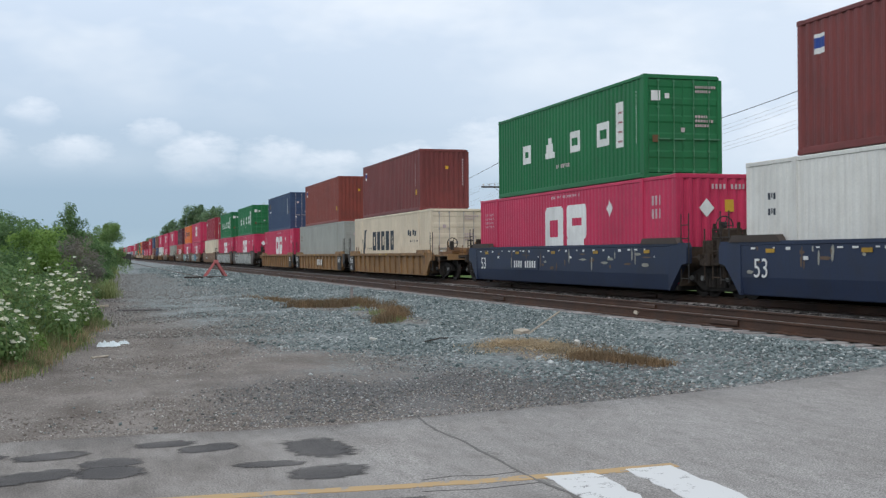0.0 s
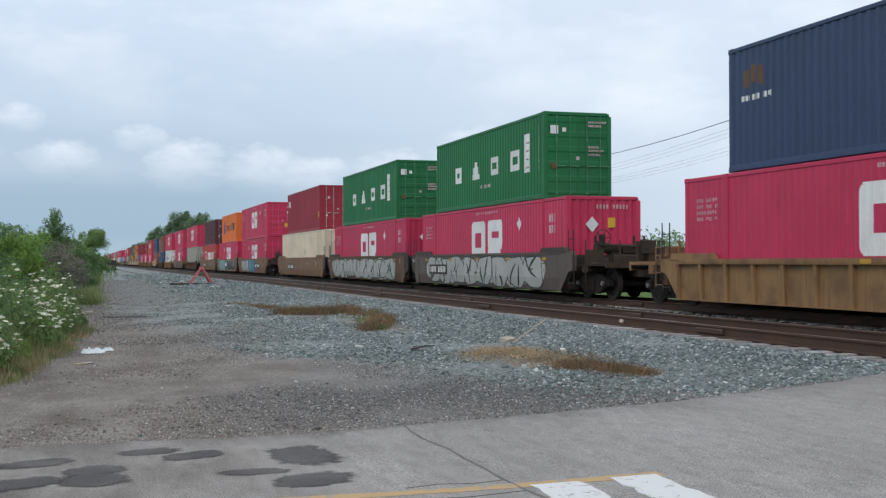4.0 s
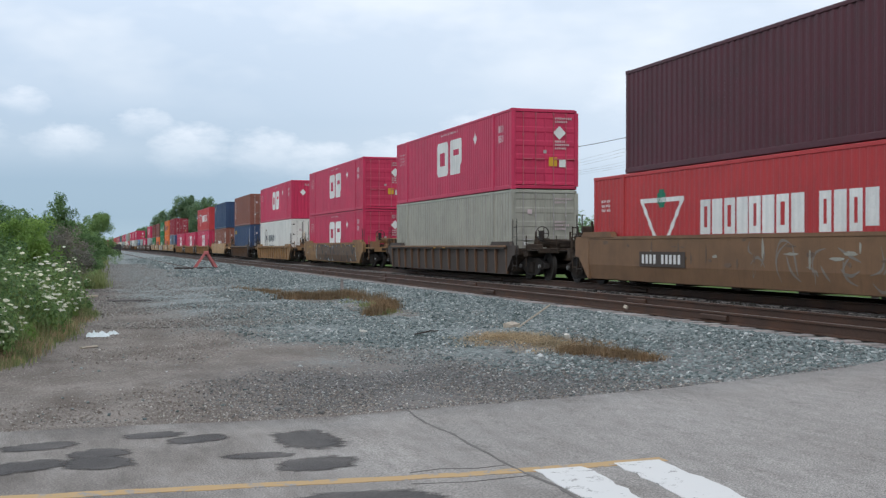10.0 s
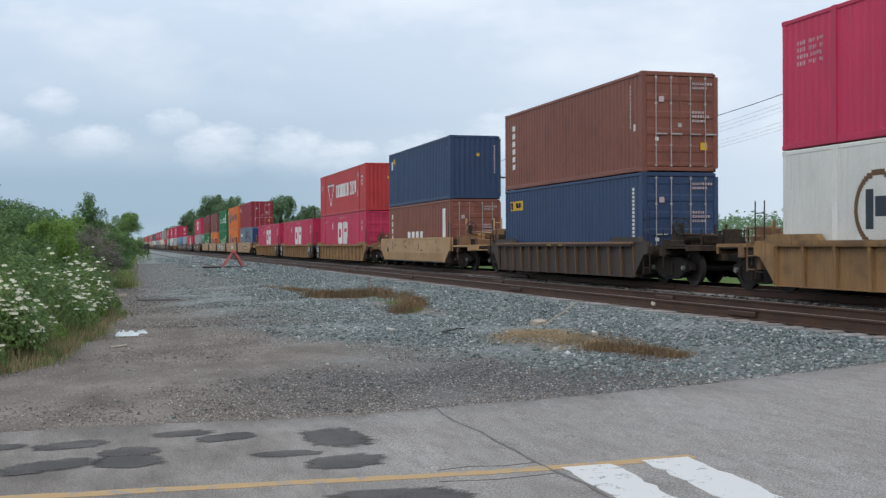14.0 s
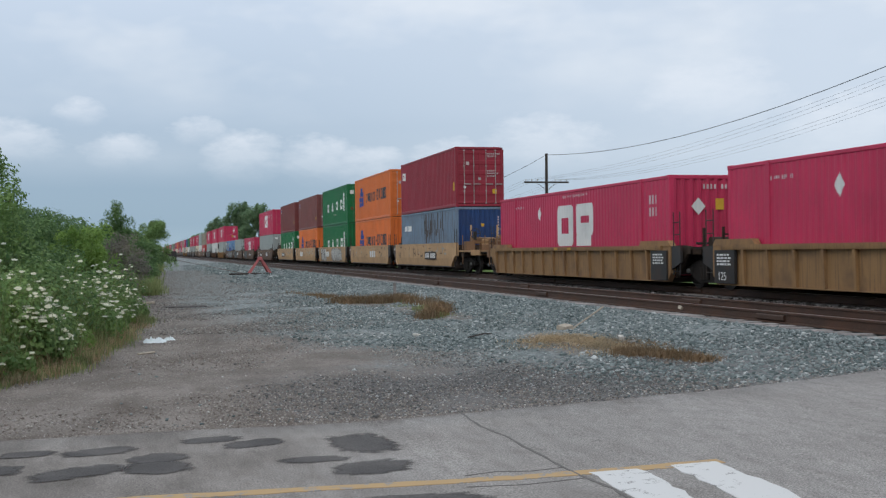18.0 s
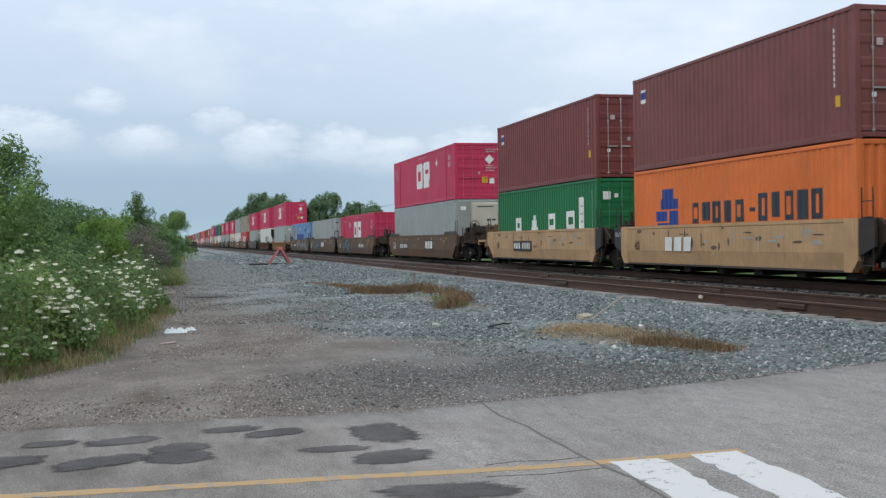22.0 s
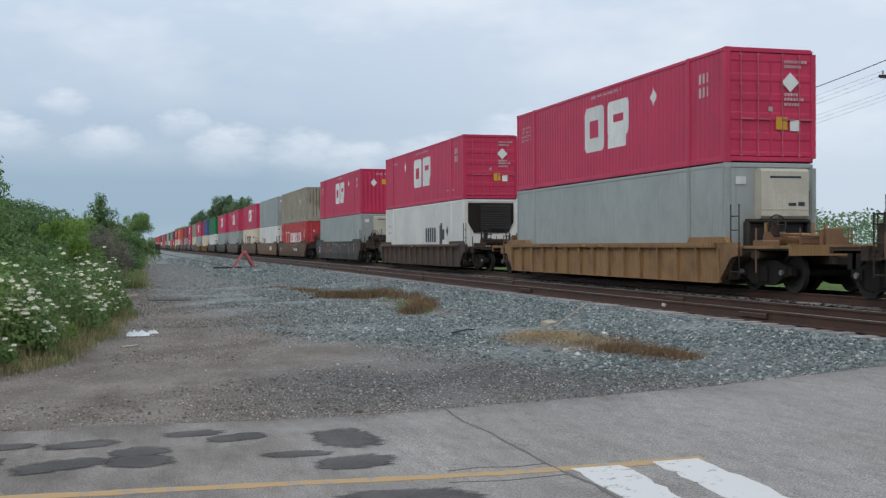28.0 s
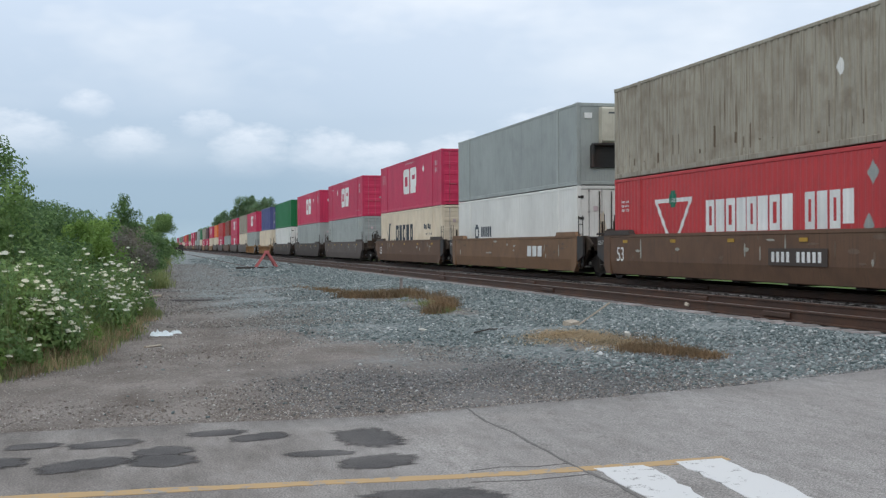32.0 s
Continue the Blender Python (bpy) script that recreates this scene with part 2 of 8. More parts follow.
M = {
    "rail_red": paint("red_rail_paint", (0.53, 0.031, 0.092), 0.16, 0.24, 0.5, (0.10, 0.02, 0.03)),
    "cherry": paint("scarlet_paint", (0.46, 0.042, 0.046), 0.12, 0.12),
    "green": paint("green_paint", (0.009, 0.145, 0.046), 0.12, 0.15),
    "orange": paint("orange_paint", (0.70, 0.168, 0.036), 0.12, 0.16),
    "maroon": paint("maroon_paint", (0.185, 0.043, 0.040), 0.2, 0.2),
    "brownred": paint("brown_red_paint", (0.23, 0.05, 0.036), 0.2, 0.2),
    "plum": paint("dark_plum_paint", (0.082, 0.022, 0.032), 0.2, 0.2),
    "crimson": paint("crimson_paint", (0.28, 0.022, 0.04), 0.15, 0.15),
    "tawny": paint("tawny_brown_paint", (0.235, 0.083, 0.058), 0.25, 0.25),
    "russet": paint("russet_brown_paint", (0.20, 0.062, 0.056), 0.2, 0.2),
    "deepblue": paint("deep_blue_paint", (0.02, 0.055, 0.17), 0.25, 0.3),
    "stain": paint("rust_stain", (0.07, 0.055, 0.045), 0.4, 0.4, 0.8, (0.13, 0.08, 0.05)),
    "rustrun": paint("thin_rust_runs", (0.15, 0.112, 0.075), 0.4, 0.4, 0.8, (0.07, 0.05, 0.035)),
    "scrape": paint("bare_scraped_steel", (0.16, 0.11, 0.08), 0.4, 0.4, 0.8),
    "unitcream": paint("cream_unit_casing", (0.50, 0.47, 0.39), 0.3, 0.3, 0.5, (0.25, 0.2, 0.14)),
    "navy": paint("navy_paint", (0.033, 0.06, 0.13), 0.15, 0.2),
    "steelblue": paint("faded_blue_paint", (0.165, 0.235, 0.32), 0.4, 0.7, 0.6, (0.11, 0.088, 0.072)),
    "skyblue": paint("light_blue_paint", (0.13, 0.26, 0.46), 0.1, 0.15),
    "violet": paint("violet_blue_paint", (0.07, 0.08, 0.22), 0.15, 0.2),
    "cream": paint("cream_paint", (0.68, 0.585, 0.45), 0.18, 0.25, 0.55, (0.25, 0.17, 0.1)),
    "grey": paint("grey_paint", (0.335, 0.36, 0.345), 0.15, 0.2),
    "palegrey": paint("pale_grey_paint", (0.35, 0.36, 0.33), 0.15, 0.25, 0.55, (0.2, 0.16, 0.11)),
    "warmgrey": paint("warm_grey_paint", (0.35, 0.34, 0.29), 0.2, 0.25),
    "taupe": paint("weathered_taupe_paint", (0.35, 0.32, 0.26), 0.5, 0.85, 0.65, (0.12, 0.078, 0.045)),
    "white": paint("white_paint", (0.71, 0.70, 0.66), 0.16, 0.26, 0.5, (0.35, 0.3, 0.25)),
    "mark": paint("white_lettering_paint", (0.74, 0.74, 0.72), 0.12, 0.1),
    "markdark": paint("dark_lettering_paint", (0.03, 0.04, 0.055), 0.05, 0.05),
    "markblue": paint("blue_lettering_paint", (0.02, 0.055, 0.26), 0.05, 0.05),
    "markgreen": paint("green_mark_paint", (0.01, 0.16, 0.09), 0.05, 0.05),
    "yellowtag": paint("yellow_sticker", (0.62, 0.36, 0.03), 0.05, 0.05),
    "reflector": paint("dirty_yellow_reflector", (0.46, 0.27, 0.03), 0.4, 0.3),
    "brownmark": paint("faded_brown_mark", (0.13, 0.07, 0.03), 0.05, 0.05),
    "faint": paint("worn_white_stencil", (0.56, 0.44, 0.45), 0.3, 0.3),
    "bar_red": paint("red_locking_gear_paint", (0.50, 0.115, 0.15), 0.25, 0.3),
    "bar_green": paint("green_locking_gear_paint", (0.07, 0.23, 0.12), 0.2, 0.3),
    "bearing": material("bright_bearing_cap", (0.24, 0.24, 0.235), 0.45, 0.5, vary=0.15),
    "spray_silver": paint("silver_spray_paint", (0.43, 0.435, 0.41), 0.3, 0.25, 0.55, (0.27, 0.26, 0.235)),
    "spray_pine": paint("dark_green_spray_paint", (0.022, 0.055, 0.046), 0.2, 0.2, 0.55, (0.05, 0.06, 0.05)),
    "spray_teal": paint("teal_spray_paint", (0.16, 0.36, 0.37), 0.35, 0.2, 0.55, (0.25, 0.31, 0.29)),
    "spray_rose": paint("rose_spray_paint", (0.36, 0.20, 0.18), 0.3, 0.2, 0.55, (0.25, 0.16, 0.12)),
    "spray_blue": paint("blue_spray_paint", (0.035, 0.10, 0.27), 0.5, 0.3, 0.55, (0.06, 0.22, 0.28)),
    "spray_sea": paint("sea_green_spray_paint", (0.06, 0.30, 0.27), 0.5, 0.3, 0.55, (0.16, 0.36, 0.36)),
    "spray_black": paint("black_spray_paint", (0.018, 0.02, 0.028), 0.25, 0.2, 0.55, (0.05, 0.05, 0.055)),
    "spray_white": paint("white_spray_paint", (0.50, 0.49, 0.46), 0.25, 0.2, 0.55, (0.40, 0.36, 0.30)),
    "spray_brown": paint("brown_spray_paint", (0.125, 0.075, 0.045), 0.3, 0.3, 0.55, (0.09, 0.06, 0.04)),
    "spray_ash": paint("ash_grey_spray_paint", (0.20, 0.175, 0.15), 0.4, 0.3, 0.6, (0.14, 0.11, 0.085)),
    "spray_mist": paint("pale_blue_spray_paint", (0.30, 0.35, 0.37), 0.4, 0.2, 0.55, (0.22, 0.25, 0.25)),
    "darkmetal": material("dark_painted_metal", (0.035, 0.033, 0.032), 0.55, 0.2, dirt=(RUST, 0.3), vary=0.1),
    "bar": material("galvanised_bar", (0.39, 0.365, 0.355), 0.55, 0.1, vary=0.1),
    "bogie": material("oily_cast_steel", (0.024, 0.0215, 0.02), 0.8, 0.0, dirt=((0.032, 0.023, 0.017), 0.5), vary=0.2, spec=0.12),
    "wheel": material("rolled_steel_wheel", (0.036, 0.031, 0.028), 0.7, 0.0, dirt=(SOOT, 0.5), spec=0.2),
    "wblue": paint("dark_blue_car_paint", (0.024, 0.036, 0.075), 0.3, 0.3),
    "wyellow": paint("dusty_yellow_car_paint", (0.295, 0.168, 0.072), 0.72, 0.82, 0.65, (0.13, 0.077, 0.047)),
    "wtan": paint("tan_car_paint", (0.50, 0.315, 0.165), 0.32, 0.42, 0.65, (0.17, 0.10, 0.055)),
    "wbrown": paint("brown_car_paint", (0.135, 0.075, 0.045), 0.4, 0.45, 0.65, (0.06, 0.04, 0.03)),
    "ochre": paint("ochre_brown_car_paint", (0.205, 0.115, 0.062), 0.4, 0.4, 0.65, (0.10, 0.062, 0.04)),
    "grime": material("grimy_end_steel", (0.046, 0.035, 0.028), 0.8, 0.0, (18, 0.3), (2, 0.25), ((0.085, 0.055, 0.035), 0.5), vary=0.15, spec=0.15),
    "wgrey": paint("dusty_grey_brown_car_paint", (0.12, 0.095, 0.082), 0.4, 0.45, 0.65, (0.06, 0.05, 0.045)),
    "wdark": paint("dark_brown_car_paint", (0.066, 0.050, 0.042), 0.4, 0.45, 0.65, (0.04, 0.03, 0.025)),
    "rustrail": material("dull_rusty_rail", (0.10, 0.07, 0.055), 0.9, 0.0, (40, 0.2), (0.6, 0.2), ((0.16, 0.13, 0.11), 0.5), 0.2, spec=0.1),
    "rail": material("rusty_rail_steel", (0.075, 0.042, 0.03), 0.6, 0.3, (40, 0.2), (0.6, 0.15), ((0.14, 0.06, 0.03), 0.4), 0.2),
    "railtop": material("worn_rail_head", (0.27, 0.24, 0.21), 0.35, 0.8, (40, 0.15), (0.4, 0.2), (RUST, 0.45)),
    "tie": material("weathered_tie_wood", (0.27, 0.245, 0.235), 0.85, 0, (12, 0.3), (2, 0.2), ((0.10, 0.085, 0.075), 0.4), 0.4, 30, 0.25),
    "stop": paint("faded_red_post_paint", (0.46, 0.135, 0.135), 0.2, 0.2, 0.6, (0.25, 0.07, 0.06)),
    "pole": material("creosoted_pole_wood", (0.05, 0.04, 0.035), 0.85, 0, (20, 0.25), (1, 0.2), bump=0.3),
    "wire": material("weathered_wire", (0.05, 0.055, 0.06), 0.6, 0.3),
    "bark": material("bark", (0.09, 0.07, 0.05), 0.9, 0, (20, 0.3), (2, 0.2), bump=0.4),
}


# ---- mesh tools ----
class Shape:
    """Collects vertices and faces of one mesh."""

    def __init__(self):
        self.v, self.f = [], []

    def box(self, x0, y0, z0, x1, y1, z1):
        b = len(self.v)
        self.v += [(x0, y0, z0), (x1, y0, z0), (x1, y1, z0), (x0, y1, z0), (x0, y0, z1), (x1, y0, z1), (x1, y1, z1), (x0, y1, z1)]
        self.f += [[b + i for i in q] for q in ((3, 2, 1, 0), (4, 5, 6, 7), (0, 1, 5, 4), (1, 2, 6, 5), (2, 3, 7, 6), (3, 0, 4, 7))]
        return self

    def slab(self, x0, y0, z0, x1, y1, z1, c=0.02):
        """A box with its long edges bevelled by c, along its longest side."""
        d = (x1 - x0, y1 - y0, z1 - z0)
        k = d.index(max(d))
        lo, hi = [(x0, y0, z0)[i] for i in range(3)], [(x1, y1, z1)[i] for i in range(3)]
        i, j = [a for a in range(3) if a != k]
        c = min(c, d[i] * 0.3, d[j] * 0.3)
        prof = [(lo[i] + c, lo[j]), (hi[i] - c, lo[j]), (hi[i], lo[j] + c), (hi[i], hi[j] - c), (hi[i] - c, hi[j]), (lo[i] + c, hi[j]), (lo[i], hi[j] - c),
                (lo[i], lo[j] + c)]
        return self.extrude(prof, k, lo[k], hi[k])

    def extrude(self, prof, axis, a, b):
        """A closed profile in the other two axes, drawn out along axis from a to b."""
        n, s = len(prof), len(self.v)
        for w in (a, b):
            for p, q in prof:
                c = [p, q]
                c.insert(axis, w)
                self.v.append(tuple(c))
        flip = axis == 1
        for i in range(n):
            j = (i + 1) % n
            q = [s + i, s + j, s + n + j, s + n + i]
            self.f.append(q[::-1] if flip else q)
        c0, c1 = list(range(s, s + n)), list(range(s + n, s + 2 * n))
        self.f += [c0 if flip else c0[::-1], c1[::-1] if flip else c1]
        return self

    def sheet(self, rows):
        """A grid of points."""
        s, w = len(self.v), len(rows[0])
        for r in rows:
            self.v += r
        for i in range(len(rows) - 1):
            for j in range(w - 1):
                a = s + i * w + j
                self.f.append([a, a + 1, a + w + 1, a + w])
        return self

    def tube(self, p, q, r, n=8, r2=None):
        p, q = Vector(p), Vector(q)
        d = (q - p).normalized()
        u = d.orthogonal().normalized()
        w = d.cross(u)
        s = len(self.v)
        for c, rr in ((p, r), (q, r if r2 is None else r2)):
            for i in range(n):
                a = 2 * math.pi * i / n
                self.v.append(tuple(c + rr * (math.cos(a) * u + math.sin(a) * w)))
        for i in range(n):
            j = (i + 1) % n
            self.f.append([s + i, s + j, s + n + j, s + n + i])
        self.f += [list(range(s, s + n))[::-1], list(range(s + n, s + 2 * n))]
        return self

    def mesh(self, name, mat, smooth=False):
        me = bpy.data.meshes.new(name)
        me.from_pydata(self.v, [], self.f)
        me.materials.append(mat)
        if smooth:
            me.polygons.foreach_set("use_smooth", [True] * len(me.polygons))
        me.update()
        return me


def ob_at(name, me, parent=None, m=None, label=""):
    ob = new(name, me)
    ob.parent = parent
    if m is not None:
        ob.matrix_basis = m
    if label:
        ob["label"] = label
    return ob


def part(name, shape, mat, parent, label="", m=None, smooth=False):
    return ob_at(name, shape.mesh(name, mat, smooth), parent, m, label)


def bulk_mesh(name, mat, V, F):
    """A mesh from arrays of vertices and of faces of one size."""
    me = bpy.data.meshes.new(name)
    k = F.shape[1]
    me.vertices.add(len(V))
    me.vertices.foreach_set("co", np.ascontiguousarray(V, dtype=np.float32).ravel())
    me.loops.add(F.size)
    me.loops.foreach_set("vertex_index", np.ascontiguousarray(F, dtype=np.int32).ravel())
    me.polygons.add(len(F))
    me.polygons.foreach_set("loop_start", np.arange(0, F.size, k, dtype=np.int32))
    me.materials.append(mat)
    me.update(calc_edges=True)
    me.validate()
    return me


# ---- ground ----
RAIL = 0.53
TRAIN_X = 15.73
NEAR_X = 11.2
STUB_X = 7.25
BED = 0.36


def ground_z(x):
    """The lie of the land across the tracks."""
    if x < 1:
        return 0.0
    if x < 9.24:
        return 0.0053 * (x - 1) ** 2
    if x < 9.9:
        return BED - 0.045 * (x - 9.24) / 0.66
    if x < 18.0:
        return BED - 0.045
    if x < 21.0:
        return BED - 0.045 - (x - 18.0) * 0.225
    return -0.36


def road_z(x):
    base = ground_z(x) + 0.025
    if x <= 8.2:
        return base
    top = RAIL - 0.01
    s = min(1.0, (x - 8.2) / 2.0)
    return base + (top - base) * s * s * (3 - 2 * s) if x < 21 else top - min(0.6, (x - 21) * 0.06)


def ground_material():
    m = bpy.data.materials.new("gravel_and_ballast")
    m.use_nodes = True
    nt = m.node_tree
    N, K = nt.nodes.new, nt.links.new
    p = nt.nodes["Principled BSDF"]
    p.inputs["Roughness"].default_value, p.inputs["Specular IOR Level"].default_value = 0.95, 0.15
    tc = N("ShaderNodeTexCoord")
    sep = N("ShaderNodeSeparateXYZ")
    K(tc.outputs["Object"], sep.inputs[0])
    X, Y = sep.outputs[0], sep.outputs[1]

    def mt(op, a, b, c=None, clamp=False):
        n = N("ShaderNodeMath")
        n.operation, n.use_clamp = op, clamp
        for i, v in enumerate((a, b, c)):
            if v is None:
                continue
            if isinstance(v, (int, float)):
                n.inputs[i].default_value = v
            else:
                K(v, n.inputs[i])
        return n.outputs[0]

    def nz(scale, detail=5.0, kind="Fac"):
        n = N("ShaderNodeTexNoise")
        n.inputs["Scale"].default_value, n.inputs["Detail"].default_value = scale, detail
        K(tc.outputs["Object"], n.inputs["Vector"])
        return n.outputs[kind]

    def ramp(f, stops):
        n = N("ShaderNodeValToRGB")
        e = n.color_ramp.elements
        e[0].position, e[0].color = stops[0][0], (*stops[0][1], 1)
        e[1].position, e[1].color = stops[-1][0], (*stops[-1][1], 1)
        for q, c in stops[1:-1]:
            e.new(q).color = (*c, 1)
        K(f, n.inputs[0])
        return n.outputs[0]

    def mix(f, a, b):
        n = N("ShaderNodeMix")
        n.data_type = "RGBA"
        K(f, n.inputs[0])
        K(a, n.inputs[6])
        K(b, n.inputs[7])
        return n.outputs[2]

    vor = N("ShaderNodeTexVoronoi")
    vor.inputs["Scale"].default_value = 17.0
    K(tc.outputs["Object"], vor.inputs["Vector"])
    cell = N("ShaderNodeSeparateColor")
    K(vor.outputs["Color"], cell.inputs[0])
    dirt = ramp(nz(0.55, 8.0), [(0.3, (0.17, 0.143, 0.124)), (0.5, (0.245, 0.214, 0.19)), (0.7, (0.34, 0.305, 0.278))])
    speck = ramp(nz(48.0, 4.0), [(0.35, (0.10, 0.085, 0.074)), (0.55, (0.23, 0.206, 0.186)), (0.72, (0.50, 0.465, 0.43))])
    lot = mix(mt("MULTIPLY", nz(3.0, 4.0), 1.35, clamp=True), dirt, speck)
    smear = N("ShaderNodeTexNoise")
    smap = N("ShaderNodeMapping")
    smap.inputs["Scale"].default_value = (1.15, 0.6, 1.0)
    K(tc.outputs["Object"], smap.inputs[0])
    smear.inputs["Scale"].default_value, smear.inputs["Detail"].default_value = 1.1, 7.0
    K(smap.outputs[0], smear.inputs["Vector"])
    pale = ramp(nz(90.0, 2.0), [(0.3, (0.245, 0.213, 0.188)), (0.7, (0.40, 0.362, 0.33))])
    lot = mix(mt("MULTIPLY", mt("SUBTRACT", smear.outputs["Fac"], 0.53), 3.0, clamp=True), lot, pale)
    mud = ramp(nz(50.0, 3.0), [(0.3, (0.105, 0.086, 0.073)), (0.7, (0.185, 0.16, 0.141))])
    lot = mix(mt("MULTIPLY", mt("SUBTRACT", 0.50, smear.outputs["Fac"]), 4.5, clamp=True), lot, mud)
    stone = ramp(cell.outputs[0], [(0.0, (0.11, 0.14, 0.142)), (0.5, (0.225, 0.265, 0.268)), (0.85, (0.32, 0.36, 0.36)), (1.0, (0.50, 0.52, 0.515))])
    stone = mix(mt("MULTIPLY", nz(60, 2.0), 0.4), stone, speck)
    grass = ramp(nz(0.9, 8.0), [(0.3, (0.05, 0.085, 0.02)), (0.55, (0.09, 0.15, 0.035)), (0.75, (0.15, 0.19, 0.06))])
    wander = mt("MULTIPLY", mt("SUBTRACT", nz(0.35, 6.0), 0.5), 5.0)
    # crushed stone from the track shoulder outwards
    lim = mt("ADD", 0.6, mt("ADD", mt("MULTIPLY", mt("MAXIMUM", mt("SUBTRACT", 19.0, Y), 0.0), 0.14), mt("MULTIPLY", mt("MAXIMUM", mt("SUBTRACT", 33.0, Y), 0.0), 0.13)))
    f1 = mt("MULTIPLY", mt("ADD", mt("SUBTRACT", X, lim), mt("ADD", wander, mt("MULTIPLY", mt("SUBTRACT", nz(9.0, 5.0), 0.5), 2.5))), 0.6, clamp=True)
    c = mix(f1, lot, stone)
    # dark fines trodden in along the road's edge
    f3 = mt("MULTIPLY", mt("SUBTRACT", mt("ADD", mt("MULTIPLY", nz(1.3, 6.0), 2.0), 0.45), mt("MULTIPLY", mt("ABSOLUTE", mt("SUBTRACT", Y, 13.0), 0.0), 0.42)), 0.8, clamp=True)
    f3 = mt("MULTIPLY", f3, mt("DIVIDE", mt("SUBTRACT", X, 0.8), 2.2, clamp=True))
    fines = ramp(nz(26.0, 4.0), [(0.3, (0.09, 0.088, 0.088)), (0.6, (0.18, 0.178, 0.176)), (0.75, (0.32, 0.32, 0.315))])
    c = mix(mt("MULTIPLY", f3, 0.8), c, fines)
    # bare soil under the patches of dry grass
    def spot(x0, y0, rx, ry):
        dx, dy = mt("DIVIDE", mt("SUBTRACT", X, x0), rx), mt("DIVIDE", mt("SUBTRACT", Y, y0), ry)
        return mt("SUBTRACT", 1.0, mt("ADD", mt("MULTIPLY", dx, dx), mt("MULTIPLY", dy, dy)))
    bare = mt("MAXIMUM", mt("MAXIMUM", spot(6.5, 17.0, 0.85, 2.2), spot(6.75, 14.3, 0.45, 1.3)), mt("MAXIMUM", spot(6.2, 34.0, 0.8, 4.0), spot(6.5, 26.6, 0.7, 3.6)))
    bare = mt("MULTIPLY", mt("ADD", bare, mt("MULTIPLY", mt("SUBTRACT", nz(4.0, 6.0), 0.5), 2.2)), 1.2, clamp=True)
    soil = ramp(nz(30.0, 4.0), [(0.3, (0.11, 0.075, 0.055)), (0.7, (0.25, 0.185, 0.14))])
    c = mix(mt("MULTIPLY", bare, 0.7), c, soil)
    # near-black bed from between the tracks outwards
    blackish = ramp(nz(24.0, 4.0), [(0.3, (0.022, 0.02, 0.018)), (0.7, (0.06, 0.054, 0.05))])
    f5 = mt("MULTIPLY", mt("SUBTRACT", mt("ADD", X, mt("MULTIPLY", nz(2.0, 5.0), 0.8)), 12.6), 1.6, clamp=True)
    c = mix(mt("MULTIPLY", f5, 0.9), c, blackish)
    # green field past the far track, verge beyond the lot
    f2 = mt("SUBTRACT", X, mt("ADD", 19.0, wander), clamp=True)
    c = mix(f2, c, grass)
    f4 = mt("SUBTRACT", mt("SUBTRACT", mt("MULTIPLY", Y, 0.012), 1.9), mt("ADD", X, mt("MULTIPLY", wander, 0.15)), clamp=True)
    c = mix(f4, c, grass)
    K(c, p.inputs["Base Color"])
    b = N("ShaderNodeBump")
    b.inputs["Strength"].default_value, b.inputs["Distance"].default_value = 0.8, 0.035
    K(mt("ADD", mt("MULTIPLY", nz(30, 4.0), 0.6), vor.outputs["Distance"]), b.inputs["Height"])
    K(b.outputs[0], p.inputs["Normal"])
    return m


